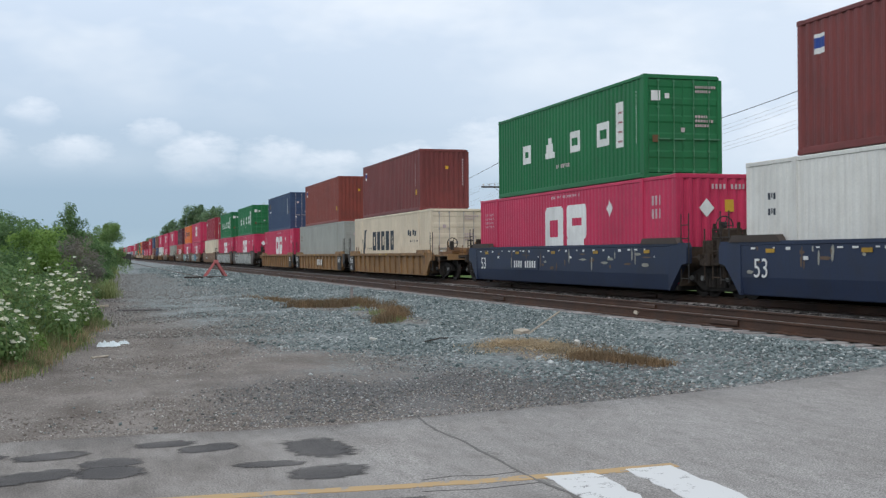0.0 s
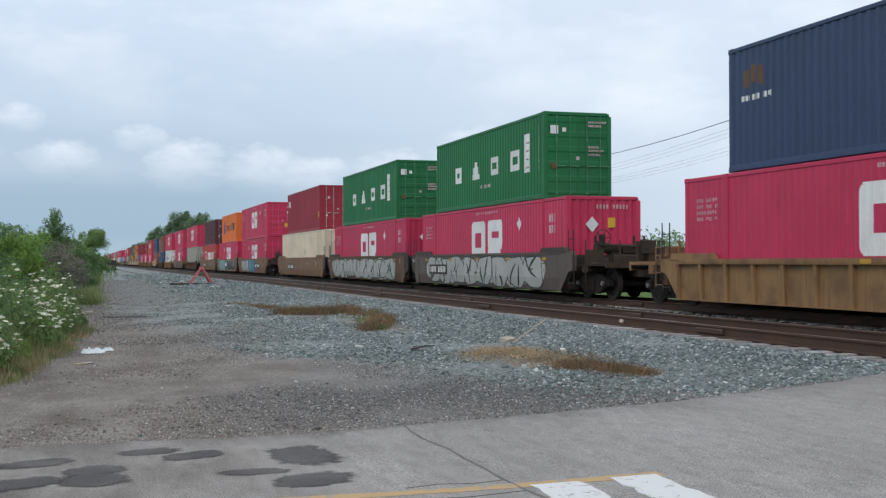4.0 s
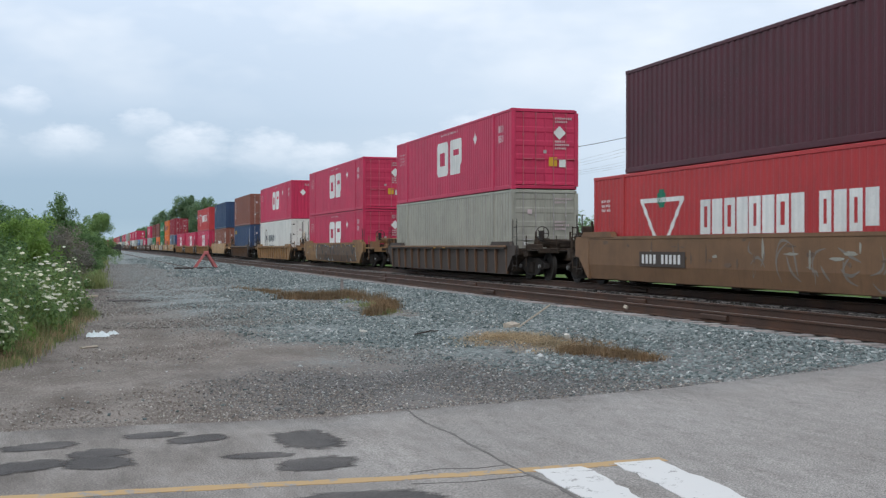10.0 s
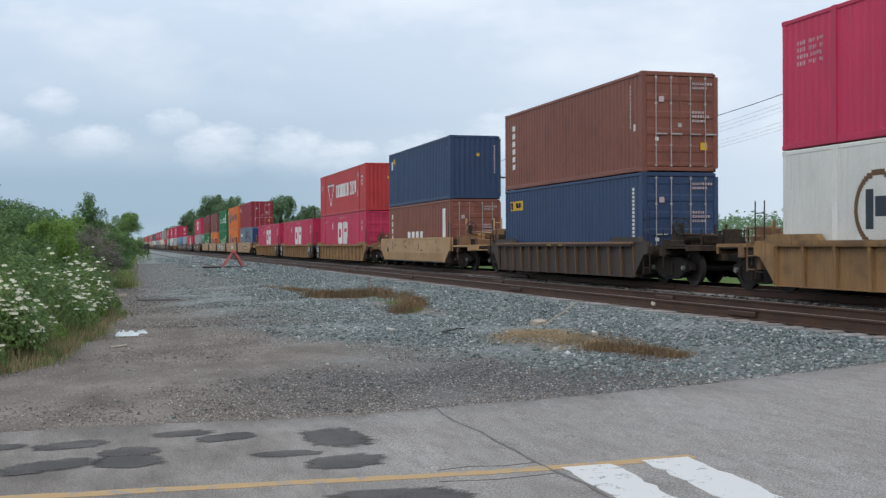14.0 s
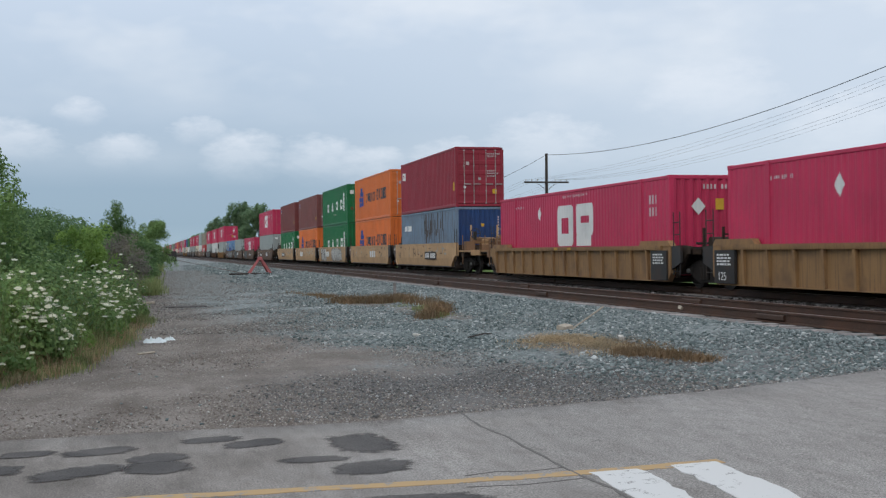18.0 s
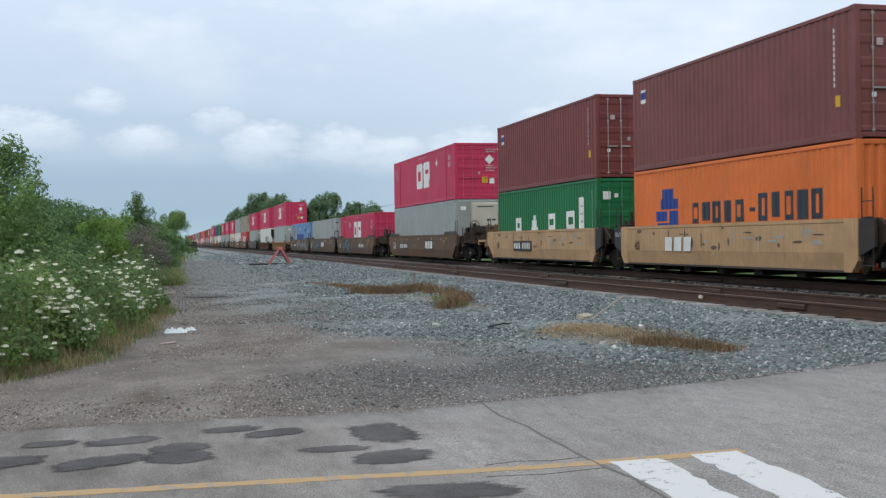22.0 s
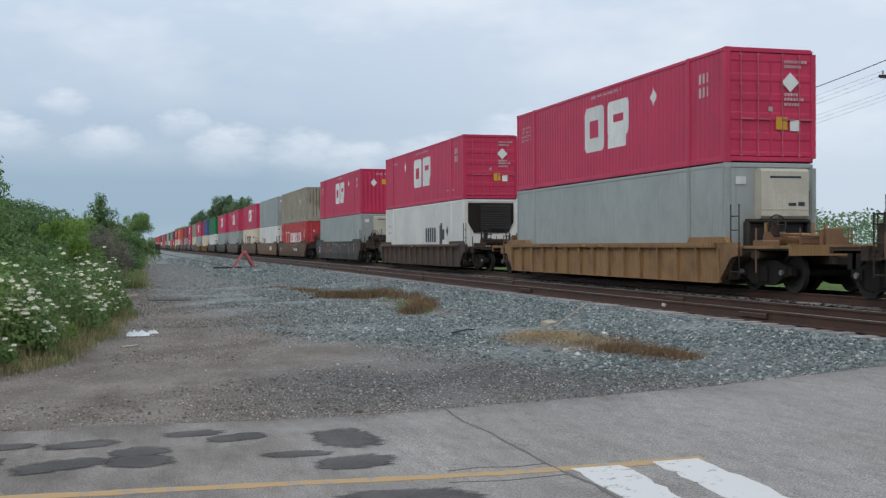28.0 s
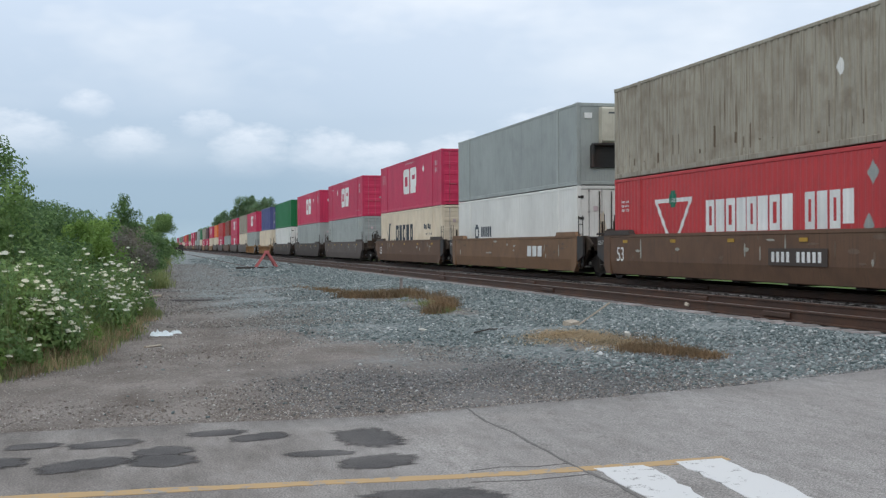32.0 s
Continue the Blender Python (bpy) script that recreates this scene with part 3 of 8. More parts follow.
def road_material():
    """Grey asphalt with grit of two sizes, trodden brown on the lot's side and where gravel is carried onto it."""
    m = bpy.data.materials.new("worn_grey_asphalt")
    m.use_nodes = True
    nt = m.node_tree
    N, K = nt.nodes.new, nt.links.new
    p = nt.nodes["Principled BSDF"]
    p.inputs["Roughness"].default_value, p.inputs["Specular IOR Level"].default_value = 0.9, 0.2
    tc, sep = N("ShaderNodeTexCoord"), N("ShaderNodeSeparateXYZ")
    K(tc.outputs["Object"], sep.inputs[0])
    X, Y = sep.outputs[0], sep.outputs[1]

    def mt(op, a, b, clamp=False):
        n = N("ShaderNodeMath")
        n.operation, n.use_clamp = op, clamp
        for i, v in enumerate((a, b)):
            if isinstance(v, (int, float)):
                n.inputs[i].default_value = v
            else:
                K(v, n.inputs[i])
        return n.outputs[0]

    def nz(scale, detail=4.0, stretch=(1, 1, 1)):
        n, mp = N("ShaderNodeTexNoise"), N("ShaderNodeMapping")
        n.inputs["Scale"].default_value, n.inputs["Detail"].default_value = scale, detail
        mp.inputs["Scale"].default_value = stretch
        K(tc.outputs["Object"], mp.inputs[0])
        K(mp.outputs[0], n.inputs["Vector"])
        return n.outputs["Fac"]

    def ramp(f, stops):
        n = N("ShaderNodeValToRGB")
        e = n.color_ramp.elements
        e[0].position, e[0].color = stops[0][0], (*stops[0][1], 1)
        e[1].position, e[1].color = stops[-1][0], (*stops[-1][1], 1)
        for q, c in stops[1:-1]:
            e.new(q).color = (*c, 1)
        K(f, n.inputs[0])
        return n.outputs[0]

    def mix(f, a, b, how="MIX"):
        n = N("ShaderNodeMix")
        n.data_type, n.blend_type = "RGBA", how
        for i, v in ((0, f), (6, a), (7, b)):
            if isinstance(v, float):
                n.inputs[i].default_value = v
            else:
                K(v, n.inputs[i])
        return n.outputs[2]

    base = ramp(nz(0.7, 4.0, (1, 0.5, 1)), [(0.30, (0.280, 0.264, 0.250)), (0.5, (0.314, 0.298, 0.284)), (0.70, (0.350, 0.334, 0.32))])
    worn = ramp(nz(1.5, 6.0, (1, 0.35, 1)), [(0.34, (0.145, 0.128, 0.114)), (0.5, (0.225, 0.203, 0.185)), (0.66, (0.325, 0.30, 0.277))])
    left = mt("ADD", mt("DIVIDE", mt("SUBTRACT", 3.6, X), 3.2), mt("MULTIPLY", mt("SUBTRACT", nz(0.9, 5.0), 0.5), 1.6))
    c = mix(mt("MULTIPLY", mt("MAXIMUM", mt("MINIMUM", left, 1.0), 0.0), 0.8), base, worn)
    fines = ramp(nz(26.0, 4.0), [(0.32, (0.115, 0.10, 0.09)), (0.55, (0.215, 0.192, 0.175)), (0.72, (0.36, 0.335, 0.31))])
    edge = mt("ADD", mt("DIVIDE", mt("SUBTRACT", Y, 10.55), 0.8), mt("MULTIPLY", mt("SUBTRACT", nz(1.6, 7.0), 0.5), 3.6))
    inland = mt("DIVIDE", mt("SUBTRACT", 7.0, X), 3.0, clamp=True)
    c = mix(mt("MULTIPLY", mt("MAXIMUM", mt("MINIMUM", edge, 1.0), 0.0), mt("MULTIPLY", inland, 0.85)), c, fines)
    grit = ramp(nz(75.0, 3.0), [(0.33, (0.60, 0.60, 0.60)), (0.5, (1.0, 1.0, 1.0)), (0.68, (1.45, 1.44, 1.42))])
    c = mix(1.0, c, grit, "MULTIPLY")
    lumps = ramp(nz(9.0, 3.0, (1, 0.3, 1)), [(0.33, (0.89, 0.885, 0.88)), (0.5, (1.0, 1.0, 1.0)), (0.68, (1.08, 1.08, 1.08))])
    c = mix(1.0, c, lumps, "MULTIPLY")
    K(c, p.inputs["Base Color"])
    b = N("ShaderNodeBump")
    b.inputs["Strength"].default_value, b.inputs["Distance"].default_value = 0.45, 0.02
    K(nz(80.0, 5.0), b.inputs["Height"])
    K(b.outputs[0], p.inputs["Normal"])
    return m


MG = ground_material()


def build_ground():
    xs = [-2500, -600, -120, -40, -15, -6, -2.5, 0, 1] + [1.4 + 0.4 * i for i in range(20)] + [9.24, 9.5, 9.9, 12, 18.0, 19, 20, 21, 26, 40, 120, 600, 2500]
    ys = [-400, -60, -15, 0, 4] + [8 + 1.0 * i for i in range(40)] + [55, 65, 80, 100, 140, 200, 300, 500, 900, 1600, 3500]
    rows = []
    for y in ys:
        r = []
        for x in xs:
            z = ground_z(x)
            if 11.3 < y < 48 and -1 < x < 9.3:
                z += 0.035 * (noise.noise((x * 0.8, y * 0.5, 0.3)))
            r.append((x, y, z))
        rows.append(r)
    g = ob_at("ground", Shape().sheet(rows).mesh("ground", MG, True))
    tagged(g, "grey gravel lot, crushed stone and grassy field", "ground", kind="structure")


ROAD_NEAR, ROAD_FAR, CENTRE_Y = 4.6, 11.0, 7.86


def build_road():
    mat = road_material()
    xs = [-400, -120, -50, -25, -14] + [-9 + 0.35 * i for i in range(58)] + [11.5, 14, 18, 21, 30, 80, 400]
    rows = []
    for k in range(9):
        r = []
        for x in xs:
            jag = 0.05 * noise.noise((x * 0.9, 3.0, 0)) + 0.04 * noise.noise((x * 4.0, 9.0, 0))
            far = ROAD_FAR + jag + float(np.interp(x, (-2, 0.3, 2.2, 3.0, 5.0, 8.0), (-0.25, -0.10, -0.15, 0.0, 0.08, 0.16)))
            y = ROAD_NEAR + (far - ROAD_NEAR) * k / 8
            r.append((x, y, road_z(x)))
        rows.append(r)
    # a lip turned down into the gravel
    rows.append([(x, rows[-1][i][1] + 0.05, ground_z(x) - 0.06) for i, x in enumerate(xs)])
    rows.insert(0, [(x, ROAD_NEAR - 0.05, ground_z(x) - 0.06) for x in xs])
    road = ob_at("road", Shape().sheet(rows).mesh("road", mat, True))
    tagged(road, "cracked grey asphalt road rising to the crossing", "road", kind="structure")

    def strip(name, pts, wid, mat, lift, label, jag=0.0, seed=0):
        """A ribbon of paint or filler along points of the plan."""
        rnd = random.Random(seed)
        fine = []
        for (a, b), (c, d) in zip(pts, pts[1:]):
            n = max(2, int(math.hypot(c - a, d - b) / 0.12))
            fine += [(a + (c - a) * i / n, b + (d - b) * i / n) for i in range(n)]
        fine.append(pts[-1])
        left, right = [], []
        for i, (x, y) in enumerate(fine):
            q, r = fine[max(0, i - 1)], fine[min(len(fine) - 1, i + 1)]
            dx, dy = r[0] - q[0], r[1] - q[1]
            ln = math.hypot(dx, dy) or 1
            nx, ny = -dy / ln, dx / ln
            w0, w1 = wid / 2 * (1 + rnd.uniform(-jag, jag)), wid / 2 * (1 + rnd.uniform(-jag, jag))
            left.append((x + nx * w0, y + ny * w0, road_z(x + nx * w0) + lift))
            right.append((x - nx * w1, y - ny * w1, road_z(x - nx * w1) + lift))
        rows = [[(x, y, z - lift - 0.004) for x, y, z in right], right, left, [(x, y, z - lift - 0.004) for x, y, z in left]]
        ob = ob_at(name, Shape().sheet(rows).mesh(name, mat))
        tagged(ob, label, "road marking", kind="structure")
        return ob

    yellow = worn_paint("worn_yellow_paint", (0.47, 0.315, 0.15), 0.32)
    white = worn_paint("worn_white_paint", (0.66, 0.66, 0.65), 0.22)
    strip("road_marking", [(-300, 8.9), (-60, 8.4), (-8, 8.12), (-0.6, 7.96), (1.19, 7.91), (1.92, 7.85), (3.0, 7.78), (4.08, 7.75)], 0.15, yellow, 0.004, "worn yellow centre line", 0.16, 1)
    for k, x in enumerate((3.245, 3.86)):
        strip("road_marking", [(x - 0.165, 5.0), (x - 0.06, 6.7), (x, 7.75)], 0.36, white, 0.006, "worn white crossing bar", 0.12, 2 + k)
    tar = material("crack_filler", (0.14, 0.131, 0.123), 0.8, 0, (40, 0.2))
    crack = [(3.0, 11.07), (2.96, 10.6), (2.93, 10.14), (2.98, 9.45), (2.96, 9.0), (2.97, 8.6), (2.95, 8.17), (2.96, 7.72), (3.0, 7.2), (2.95, 6.4), (2.98, 5.2)]
    strip("road_crack", crack, 0.019, tar, 0.0042, "dark crack across the road", 0.75, 3)
    for k, line in enumerate(([(2.2, 8.0), (2.45, 8.06), (2.7, 7.98), (2.95, 8.02)], [(2.1, 7.62), (2.5, 7.55), (2.95, 7.6)])):
        strip("road_crack", line, 0.006, tar, 0.0044 + 0.0003 * k, "thin crack beside the repairs", 0.8, 5 + k)
    patch = tar_patch_material()
    patches = [(0.55, 10.26, 0.27, 0.17, 0.10), (0.88, 9.95, 0.25, 0.21, 0.35), (1.76, 9.67, 0.29, 0.5, -0.15), (1.25, 9.02, 0.28, 0.14, 0.0),
               (1.64, 8.55, 0.32, 0.26, 0.2), (-0.38, 9.93, 0.32, 0.19, 0.25), (0.07, 9.42, 0.24, 0.26, 0.2), (0.06, 9.05, 0.26, 0.28, 0.0),
               (-0.5, 9.02, 0.38, 0.25, 0.35), (1.75, 7.24, 0.44, 0.27, -0.1), (-0.95, 9.97, 0.23, 0.15, 0.1), (-1.2, 9.22, 0.28, 0.26, 0.2)]
    rings = (1.12, 0.95, 0.72, 0.4)
    for k, (x, y, a, b, tilt) in enumerate(patches):
        n, pts, core = 96, [], []
        for q, ringr in enumerate(rings):
            for i in range(n):
                t = 2 * math.pi * i / n
                r = 1 + 0.16 * noise.noise((math.cos(t) * 1.6 + k * 7, math.sin(t) * 1.6, 0)) + 0.12 * noise.noise((math.cos(t) * 6 + k * 7, math.sin(t) * 6, 4))
                r *= ringr
                c = abs(math.cos(t)) ** 0.8 * math.copysign(1, math.cos(t))
                w = abs(math.sin(t)) ** 0.8 * math.copysign(1, math.sin(t))
                px, py = x + a * r * c, y + b * r * w + tilt * a * r * c
                pts.append((px, py, road_z(px) + 0.0035 + 0.0003 * k))
                core.append(q / 3)
        s = Shape()
        s.v = pts
        s.f = [[q * n + i, q * n + (i + 1) % n, (q + 1) * n + (i + 1) % n, (q + 1) * n + i] for q in range(3) for i in range(n)] + [list(range(3 * n, 4 * n))]
        me = s.mesh("road_patch", patch)
        me.attributes.new("core", "FLOAT", "POINT").data.foreach_set("value", core)
        tagged(ob_at("road_patch", me), "dark tar repair patch on the road", "road patch", kind="structure")


def tar_patch_material():
    """Thin tar that is worn away in streaks towards its rim."""
    m = material("tar_patch", (0.085, 0.079, 0.077), 0.85, 0, (70, 0.4), (1.6, 0.2), ((0.15, 0.138, 0.13), 0.5), bump=0.5, bump_scale=80)
    nt = m.node_tree
    N, K = nt.nodes.new, nt.links.new
    at, tc, mp, n, n2 = N("ShaderNodeAttribute"), N("ShaderNodeTexCoord"), N("ShaderNodeMapping"), N("ShaderNodeTexNoise"), N("ShaderNodeTexNoise")
    at.attribute_name = "core"
    mp.inputs["Scale"].default_value = (5.0, 11.0, 1.0)
    K(tc.outputs["Object"], mp.inputs[0])
    K(mp.outputs[0], n.inputs["Vector"])
    n.inputs["Scale"].default_value, n.inputs["Detail"].default_value = 1.0, 6.0
    K(tc.outputs["Object"], n2.inputs["Vector"])
    n2.inputs["Scale"].default_value, n2.inputs["Detail"].default_value = 90.0, 2.0
    a, b, r = N("ShaderNodeMath"), N("ShaderNodeMath"), N("ShaderNodeMapRange")
    a.operation = b.operation = "MULTIPLY_ADD"
    K(n.outputs["Fac"], a.inputs[0])
    a.inputs[1].default_value = 1.3
    K(at.outputs["Fac"], a.inputs[2])
    K(n2.outputs["Fac"], b.inputs[0])
    b.inputs[1].default_value = 0.5
    K(a.outputs[0], b.inputs[2])
    r.inputs[1].default_value, r.inputs[2].default_value, r.inputs[3].default_value, r.inputs[4].default_value = 1.05, 1.5, 0.0, 0.97
    K(b.outputs[0], r.inputs[0])
    t, mx, out = N("ShaderNodeBsdfTransparent"), N("ShaderNodeMixShader"), nt.nodes["Material Output"]
    K(r.outputs[0], mx.inputs[0])
    K(t.outputs[0], mx.inputs[1])
    K(nt.nodes["Principled BSDF"].outputs[0], mx.inputs[2])
    K(mx.outputs[0], out.inputs[0])
    return m


def worn_paint(name, c, wear):
    """Paint rubbed through to the asphalt in spots."""
    m = bpy.data.materials.new(name)
    m.use_nodes = True
    nt = m.node_tree
    N, K = nt.nodes.new, nt.links.new
    p = nt.nodes["Principled BSDF"]
    p.inputs["Roughness"].default_value = 0.8
    tc, n, n2 = N("ShaderNodeTexCoord"), N("ShaderNodeTexNoise"), N("ShaderNodeTexNoise")
    n.inputs["Scale"].default_value, n.inputs["Detail"].default_value = 9.0, 8.0
    n2.inputs["Scale"].default_value, n2.inputs["Detail"].default_value = 70.0, 3.0
    K(tc.outputs["Object"], n.inputs["Vector"])
    K(tc.outputs["Object"], n2.inputs["Vector"])
    a = N("ShaderNodeMath")
    a.operation = "MULTIPLY_ADD"
    K(n2.outputs["Fac"], a.inputs[0])
    a.inputs[1].default_value = 0.5
    K(n.outputs["Fac"], a.inputs[2])
    r = N("ShaderNodeMapRange")
    r.inputs[1].default_value, r.inputs[2].default_value = 0.98 - wear * 0.5, 1.06 - wear * 0.5
    K(a.outputs[0], r.inputs[0])
    mi = N("ShaderNodeMix")
    mi.data_type = "RGBA"
    K(r.outputs[0], mi.inputs[0])
    mi.inputs[6].default_value = (*c, 1)
    mi.inputs[7].default_value = (0.28, 0.275, 0.268, 1)
    K(mi.outputs[2], p.inputs["Base Color"])
    return m


build_ground()
build_road()


# ---- tracks ----
def rail_profile(cx, top):
    h = 0.19
    pts = [(-0.070, -h), (0.070, -h), (0.070, -h + 0.012), (0.010, -h + 0.03), (0.009, -0.045), (0.035, -0.036), (0.036, -0.008), (0.028, -0.002)]
    return [(cx + x, top + z) for x, z in pts] + [(cx - x, top + z) for x, z in pts[::-1][:-2]]


def build_track(cx, y0, y1, top, label, near, head="railtop"):
    root = new("railway_track")
    root.location = (cx, y0, top)
    tagged(root, label, "railway track", kind="structure")
    for sgn in (-1, 1):
        rail = Shape().extrude(rail_profile(sgn * 0.753, 0.0), 1, 0, y1 - y0)
        r = part("rail", rail, M["rail"], root)
        part("rail_head", Shape().box(sgn * 0.753 - 0.026, 0.0, -0.004, sgn * 0.753 + 0.026, y1 - y0, 0.001), M[head], r, "worn running surface")
        for k in range(5):
            bar = Shape().slab(sgn * 0.753 - 0.055, 17.5 + 11.9 * k + 6.0 * (sgn > 0), -0.155, sgn * 0.753 + 0.055, 18.4 + 11.9 * k + 6.0 * (sgn > 0), -0.05, 0.02)
            part("joint_bar", bar, M["rail"], r, "bolted rusty joint bar", m=pose(0, -y0, 0) if near[0] < 20 else pose(0, 0, 0))
    me = Shape().slab(-1.3, -0.115, -0.19 - 0.14, 1.3, 0.115, -0.186, 0.015).mesh("tie", M["tie"])
    rnd = random.Random(int(cx * 10))
    y, k, far = 0.3, 0, Shape()
    while y < min(y1 - y0, 420):
        if near[0] - y0 < y < near[1] - y0 and k < 290:
            ob_at("tie", me, root, pose(rnd.uniform(-0.05, 0.05), y + rnd.uniform(-0.03, 0.03), rnd.uniform(-0.012, 0.0), 0, 0, rnd.uniform(-1.2, 1.2)))
            k += 1
        elif near[1] - y0 <= y:
            far.box(-1.3, y - 0.11, -0.36, 1.3, y + 0.11, -0.19)
        y += 0.533
    if far.v:
        tagged(part("far_ties", far, M["tie"], root), kind="stuff")
    return root


build_track(NEAR_X, -30, 900, RAIL, "empty rusty track with wooden ties on crushed stone", (11.5, 165))
build_track(TRAIN_X, -60, 1500, RAIL, "track that carries the container train", (11.5, 165))
build_track(STUB_X, 77.5, 600, ground_z(STUB_X) + 0.035, "disused stub track that ends at the stop post", (77, 160), "rustrail")


# ---- plants ----
def leaf_material(name, c1, c2, glow=0.45):
    m = bpy.data.materials.new(name)
    m.use_nodes = True
    nt = m.node_tree
    N, K = nt.nodes.new, nt.links.new
    p = nt.nodes["Principled BSDF"]
    p.inputs["Roughness"].default_value, p.inputs["Specular IOR Level"].default_value = 0.6, 0.25
    g, r = N("ShaderNodeNewGeometry"), N("ShaderNodeValToRGB")
    e = r.color_ramp.elements
    e[0].color, e[1].color = (*c1, 1), (*c2, 1)
    K(g.outputs["Random Per Island"], r.inputs[0])
    tc, n, mx = N("ShaderNodeTexCoord"), N("ShaderNodeTexNoise"), N("ShaderNodeMix")
    n.inputs["Scale"].default_value = 1.3
    K(tc.outputs["Object"], n.inputs["Vector"])
    mx.data_type, mx.blend_type = "RGBA", "MULTIPLY"
    mx.inputs[0].default_value = 0.55
    rr = N("ShaderNodeValToRGB")
    rr.color_ramp.elements[0].position, rr.color_ramp.elements[1].position = 0.35, 0.65
    rr.color_ramp.elements[0].color, rr.color_ramp.elements[1].color = (0.5, 0.58, 0.56, 1), (1.2, 1.17, 1.0, 1)
    K(n.outputs["Fac"], rr.inputs[0])
    K(r.outputs[0], mx.inputs[6])
    K(rr.outputs[0], mx.inputs[7])
    K(mx.outputs[2], p.inputs["Base Color"])
    t, a, out = N("ShaderNodeBsdfTranslucent"), N("ShaderNodeMixShader"), nt.nodes["Material Output"]
    K(mx.outputs[2], t.inputs[0])
    a.inputs[0].default_value = glow
    K(p.outputs[0], a.inputs[1])
    K(t.outputs[0], a.inputs[2])
    K(a.outputs[0], out.inputs[0])
    return m


LEAF = {
    "green": leaf_material("green_leaves", (0.145, 0.25, 0.088), (0.27, 0.395, 0.15), 0.4),
    "dark": leaf_material("dark_leaves", (0.105, 0.195, 0.08), (0.19, 0.295, 0.125), 0.4),
    "lime": leaf_material("lime_leaves", (0.19, 0.32, 0.075), (0.295, 0.435, 0.125), 0.45),
    "grey": leaf_material("grey_seed_heads", (0.20, 0.185, 0.16), (0.31, 0.285, 0.25)),
    "grass": leaf_material("tall_grass", (0.17, 0.215, 0.09), (0.34, 0.37, 0.17)),
    "dry": leaf_material("dry_grass", (0.16, 0.105, 0.062), (0.31, 0.212, 0.13), 0.25),
    "straw": leaf_material("straw", (0.34, 0.245, 0.15), (0.54, 0.415, 0.27), 0.2),
    "flower": leaf_material("white_flower_heads", (0.74, 0.72, 0.60), (0.90, 0.88, 0.78), 0.3),
    # distance haze is put into these leaf colours, paler than the foliage itself
    "far": leaf_material("hazed_far_leaves", (0.155, 0.255, 0.15), (0.26, 0.37, 0.215), 0.5)}


def leaves_at(P, size, rng, flat=0.5, out=None):
    """Small folded leaves at the points P; with out, they face more or less that way."""
    n = len(P)
    d = rng.normal(size=(n, 3))
    d[:, 2] *= flat
    if out is not None:
        d -= 0.85 * out * np.sum(d * out, axis=1, keepdims=True)
    d /= np.linalg.norm(d, axis=1, keepdims=True)
    o = rng.normal(size=(n, 3)) if out is None else out + rng.normal(size=(n, 3)) * 0.35
    w = np.cross(d, o)
    w /= np.linalg.norm(w, axis=1, keepdims=True)
    s = (size * rng.uniform(0.6, 1.35, n))[:, None]
    nrm = np.cross(d, w) * s * 0.12
    V = np.stack([P - d * s * 0.5, P + w * s * 0.3 + nrm, P + d * s * 0.55, P - w * s * 0.3 + nrm], 1).reshape(-1, 3)
    F = np.arange(n * 4).reshape(n, 4)
    return V, F


def tree(x, y, h, r, n, size, leaf, label, name="bush", seed=0, low=0.1, cone=False, lean=0.0):
    """A tapered trunk with limbs and a ragged crown of single leaves."""
    rng = np.random.default_rng(seed)
    root = new(name)
    root.location = (x, y, ground_z(x) - 0.02)
    tagged(root, label, "tree" if name == "tree" else "bush", group="plants beside the lot")
    tr = Shape()
    tr.tube((0, 0, 0), (lean * 0.5, 0, h * 0.55), 0.03 + h * 0.012, 7, 0.02 + h * 0.005)
    tips = []
    limbs = 11 if not cone else 15
    for i in range(limbs):
        a = 2.4 * i + rng.uniform(-0.5, 0.5)
        z0 = h * (low * 0.6 + 0.5 * rng.random())
        k = (i + 0.5) / limbs
        if cone:
            z1 = h * (0.15 + 0.83 * k)
            rr = r * (1.05 - k) * rng.uniform(0.7, 1.15)
        else:
            z1 = h * (low + (0.97 - low) * (0.15 + 0.85 * rng.random() ** 0.8))
            rr = r * math.sqrt(max(0.06, 1 - (2 * (z1 / h - (low + 1) / 2) / (1 - low)) ** 2)) * rng.uniform(0.55, 1.05)
        tip = (rr * math.cos(a) + lean, rr * math.sin(a), z1)
        tr.tube((0, 0, min(z0, h * 0.5, z1 * 0.8)), tip, 0.012 + h * 0.004, 5, 0.006)
        tips.append(tip)
    tips.append((lean, 0, h * 0.93))
    part("trunk", tr, M["bark"], root)
    tips = np.array(tips)
    k = 5
    # lobes round each limb's end, each a shell of small leaves
    sub = (tips[:, None, :] + rng.normal(size=(len(tips), k, 3)) * np.array([r * 0.2, r * 0.2, h * 0.07])).reshape(-1, 3)
    sub = np.concatenate([sub, tips * np.array([0.5, 0.5, 0.8])])
    big = np.array([r, r, h * 0.5]) * (0.21 if cone else 0.27)
    rad = rng.uniform(0.55, 1.2, len(sub))
    pick = rng.integers(0, len(sub), n)
    u = rng.normal(size=(n, 3))
    u[:, 2] += 0.35
    u /= np.linalg.norm(u, axis=1, keepdims=True)
    P = sub[pick] + u * big * (rad[pick] * rng.uniform(0.62, 1.12, n) * (1 + 0.28 * (rng.random(n) < 0.05)))[:, None]
    P[:, 2] = np.abs(P[:, 2] - 0.03) + 0.03
    V, F = leaves_at(P, size, rng, 0.7, u)
    ob_at("crown", bulk_mesh("crown", LEAF[leaf], V, F), root)
    return root


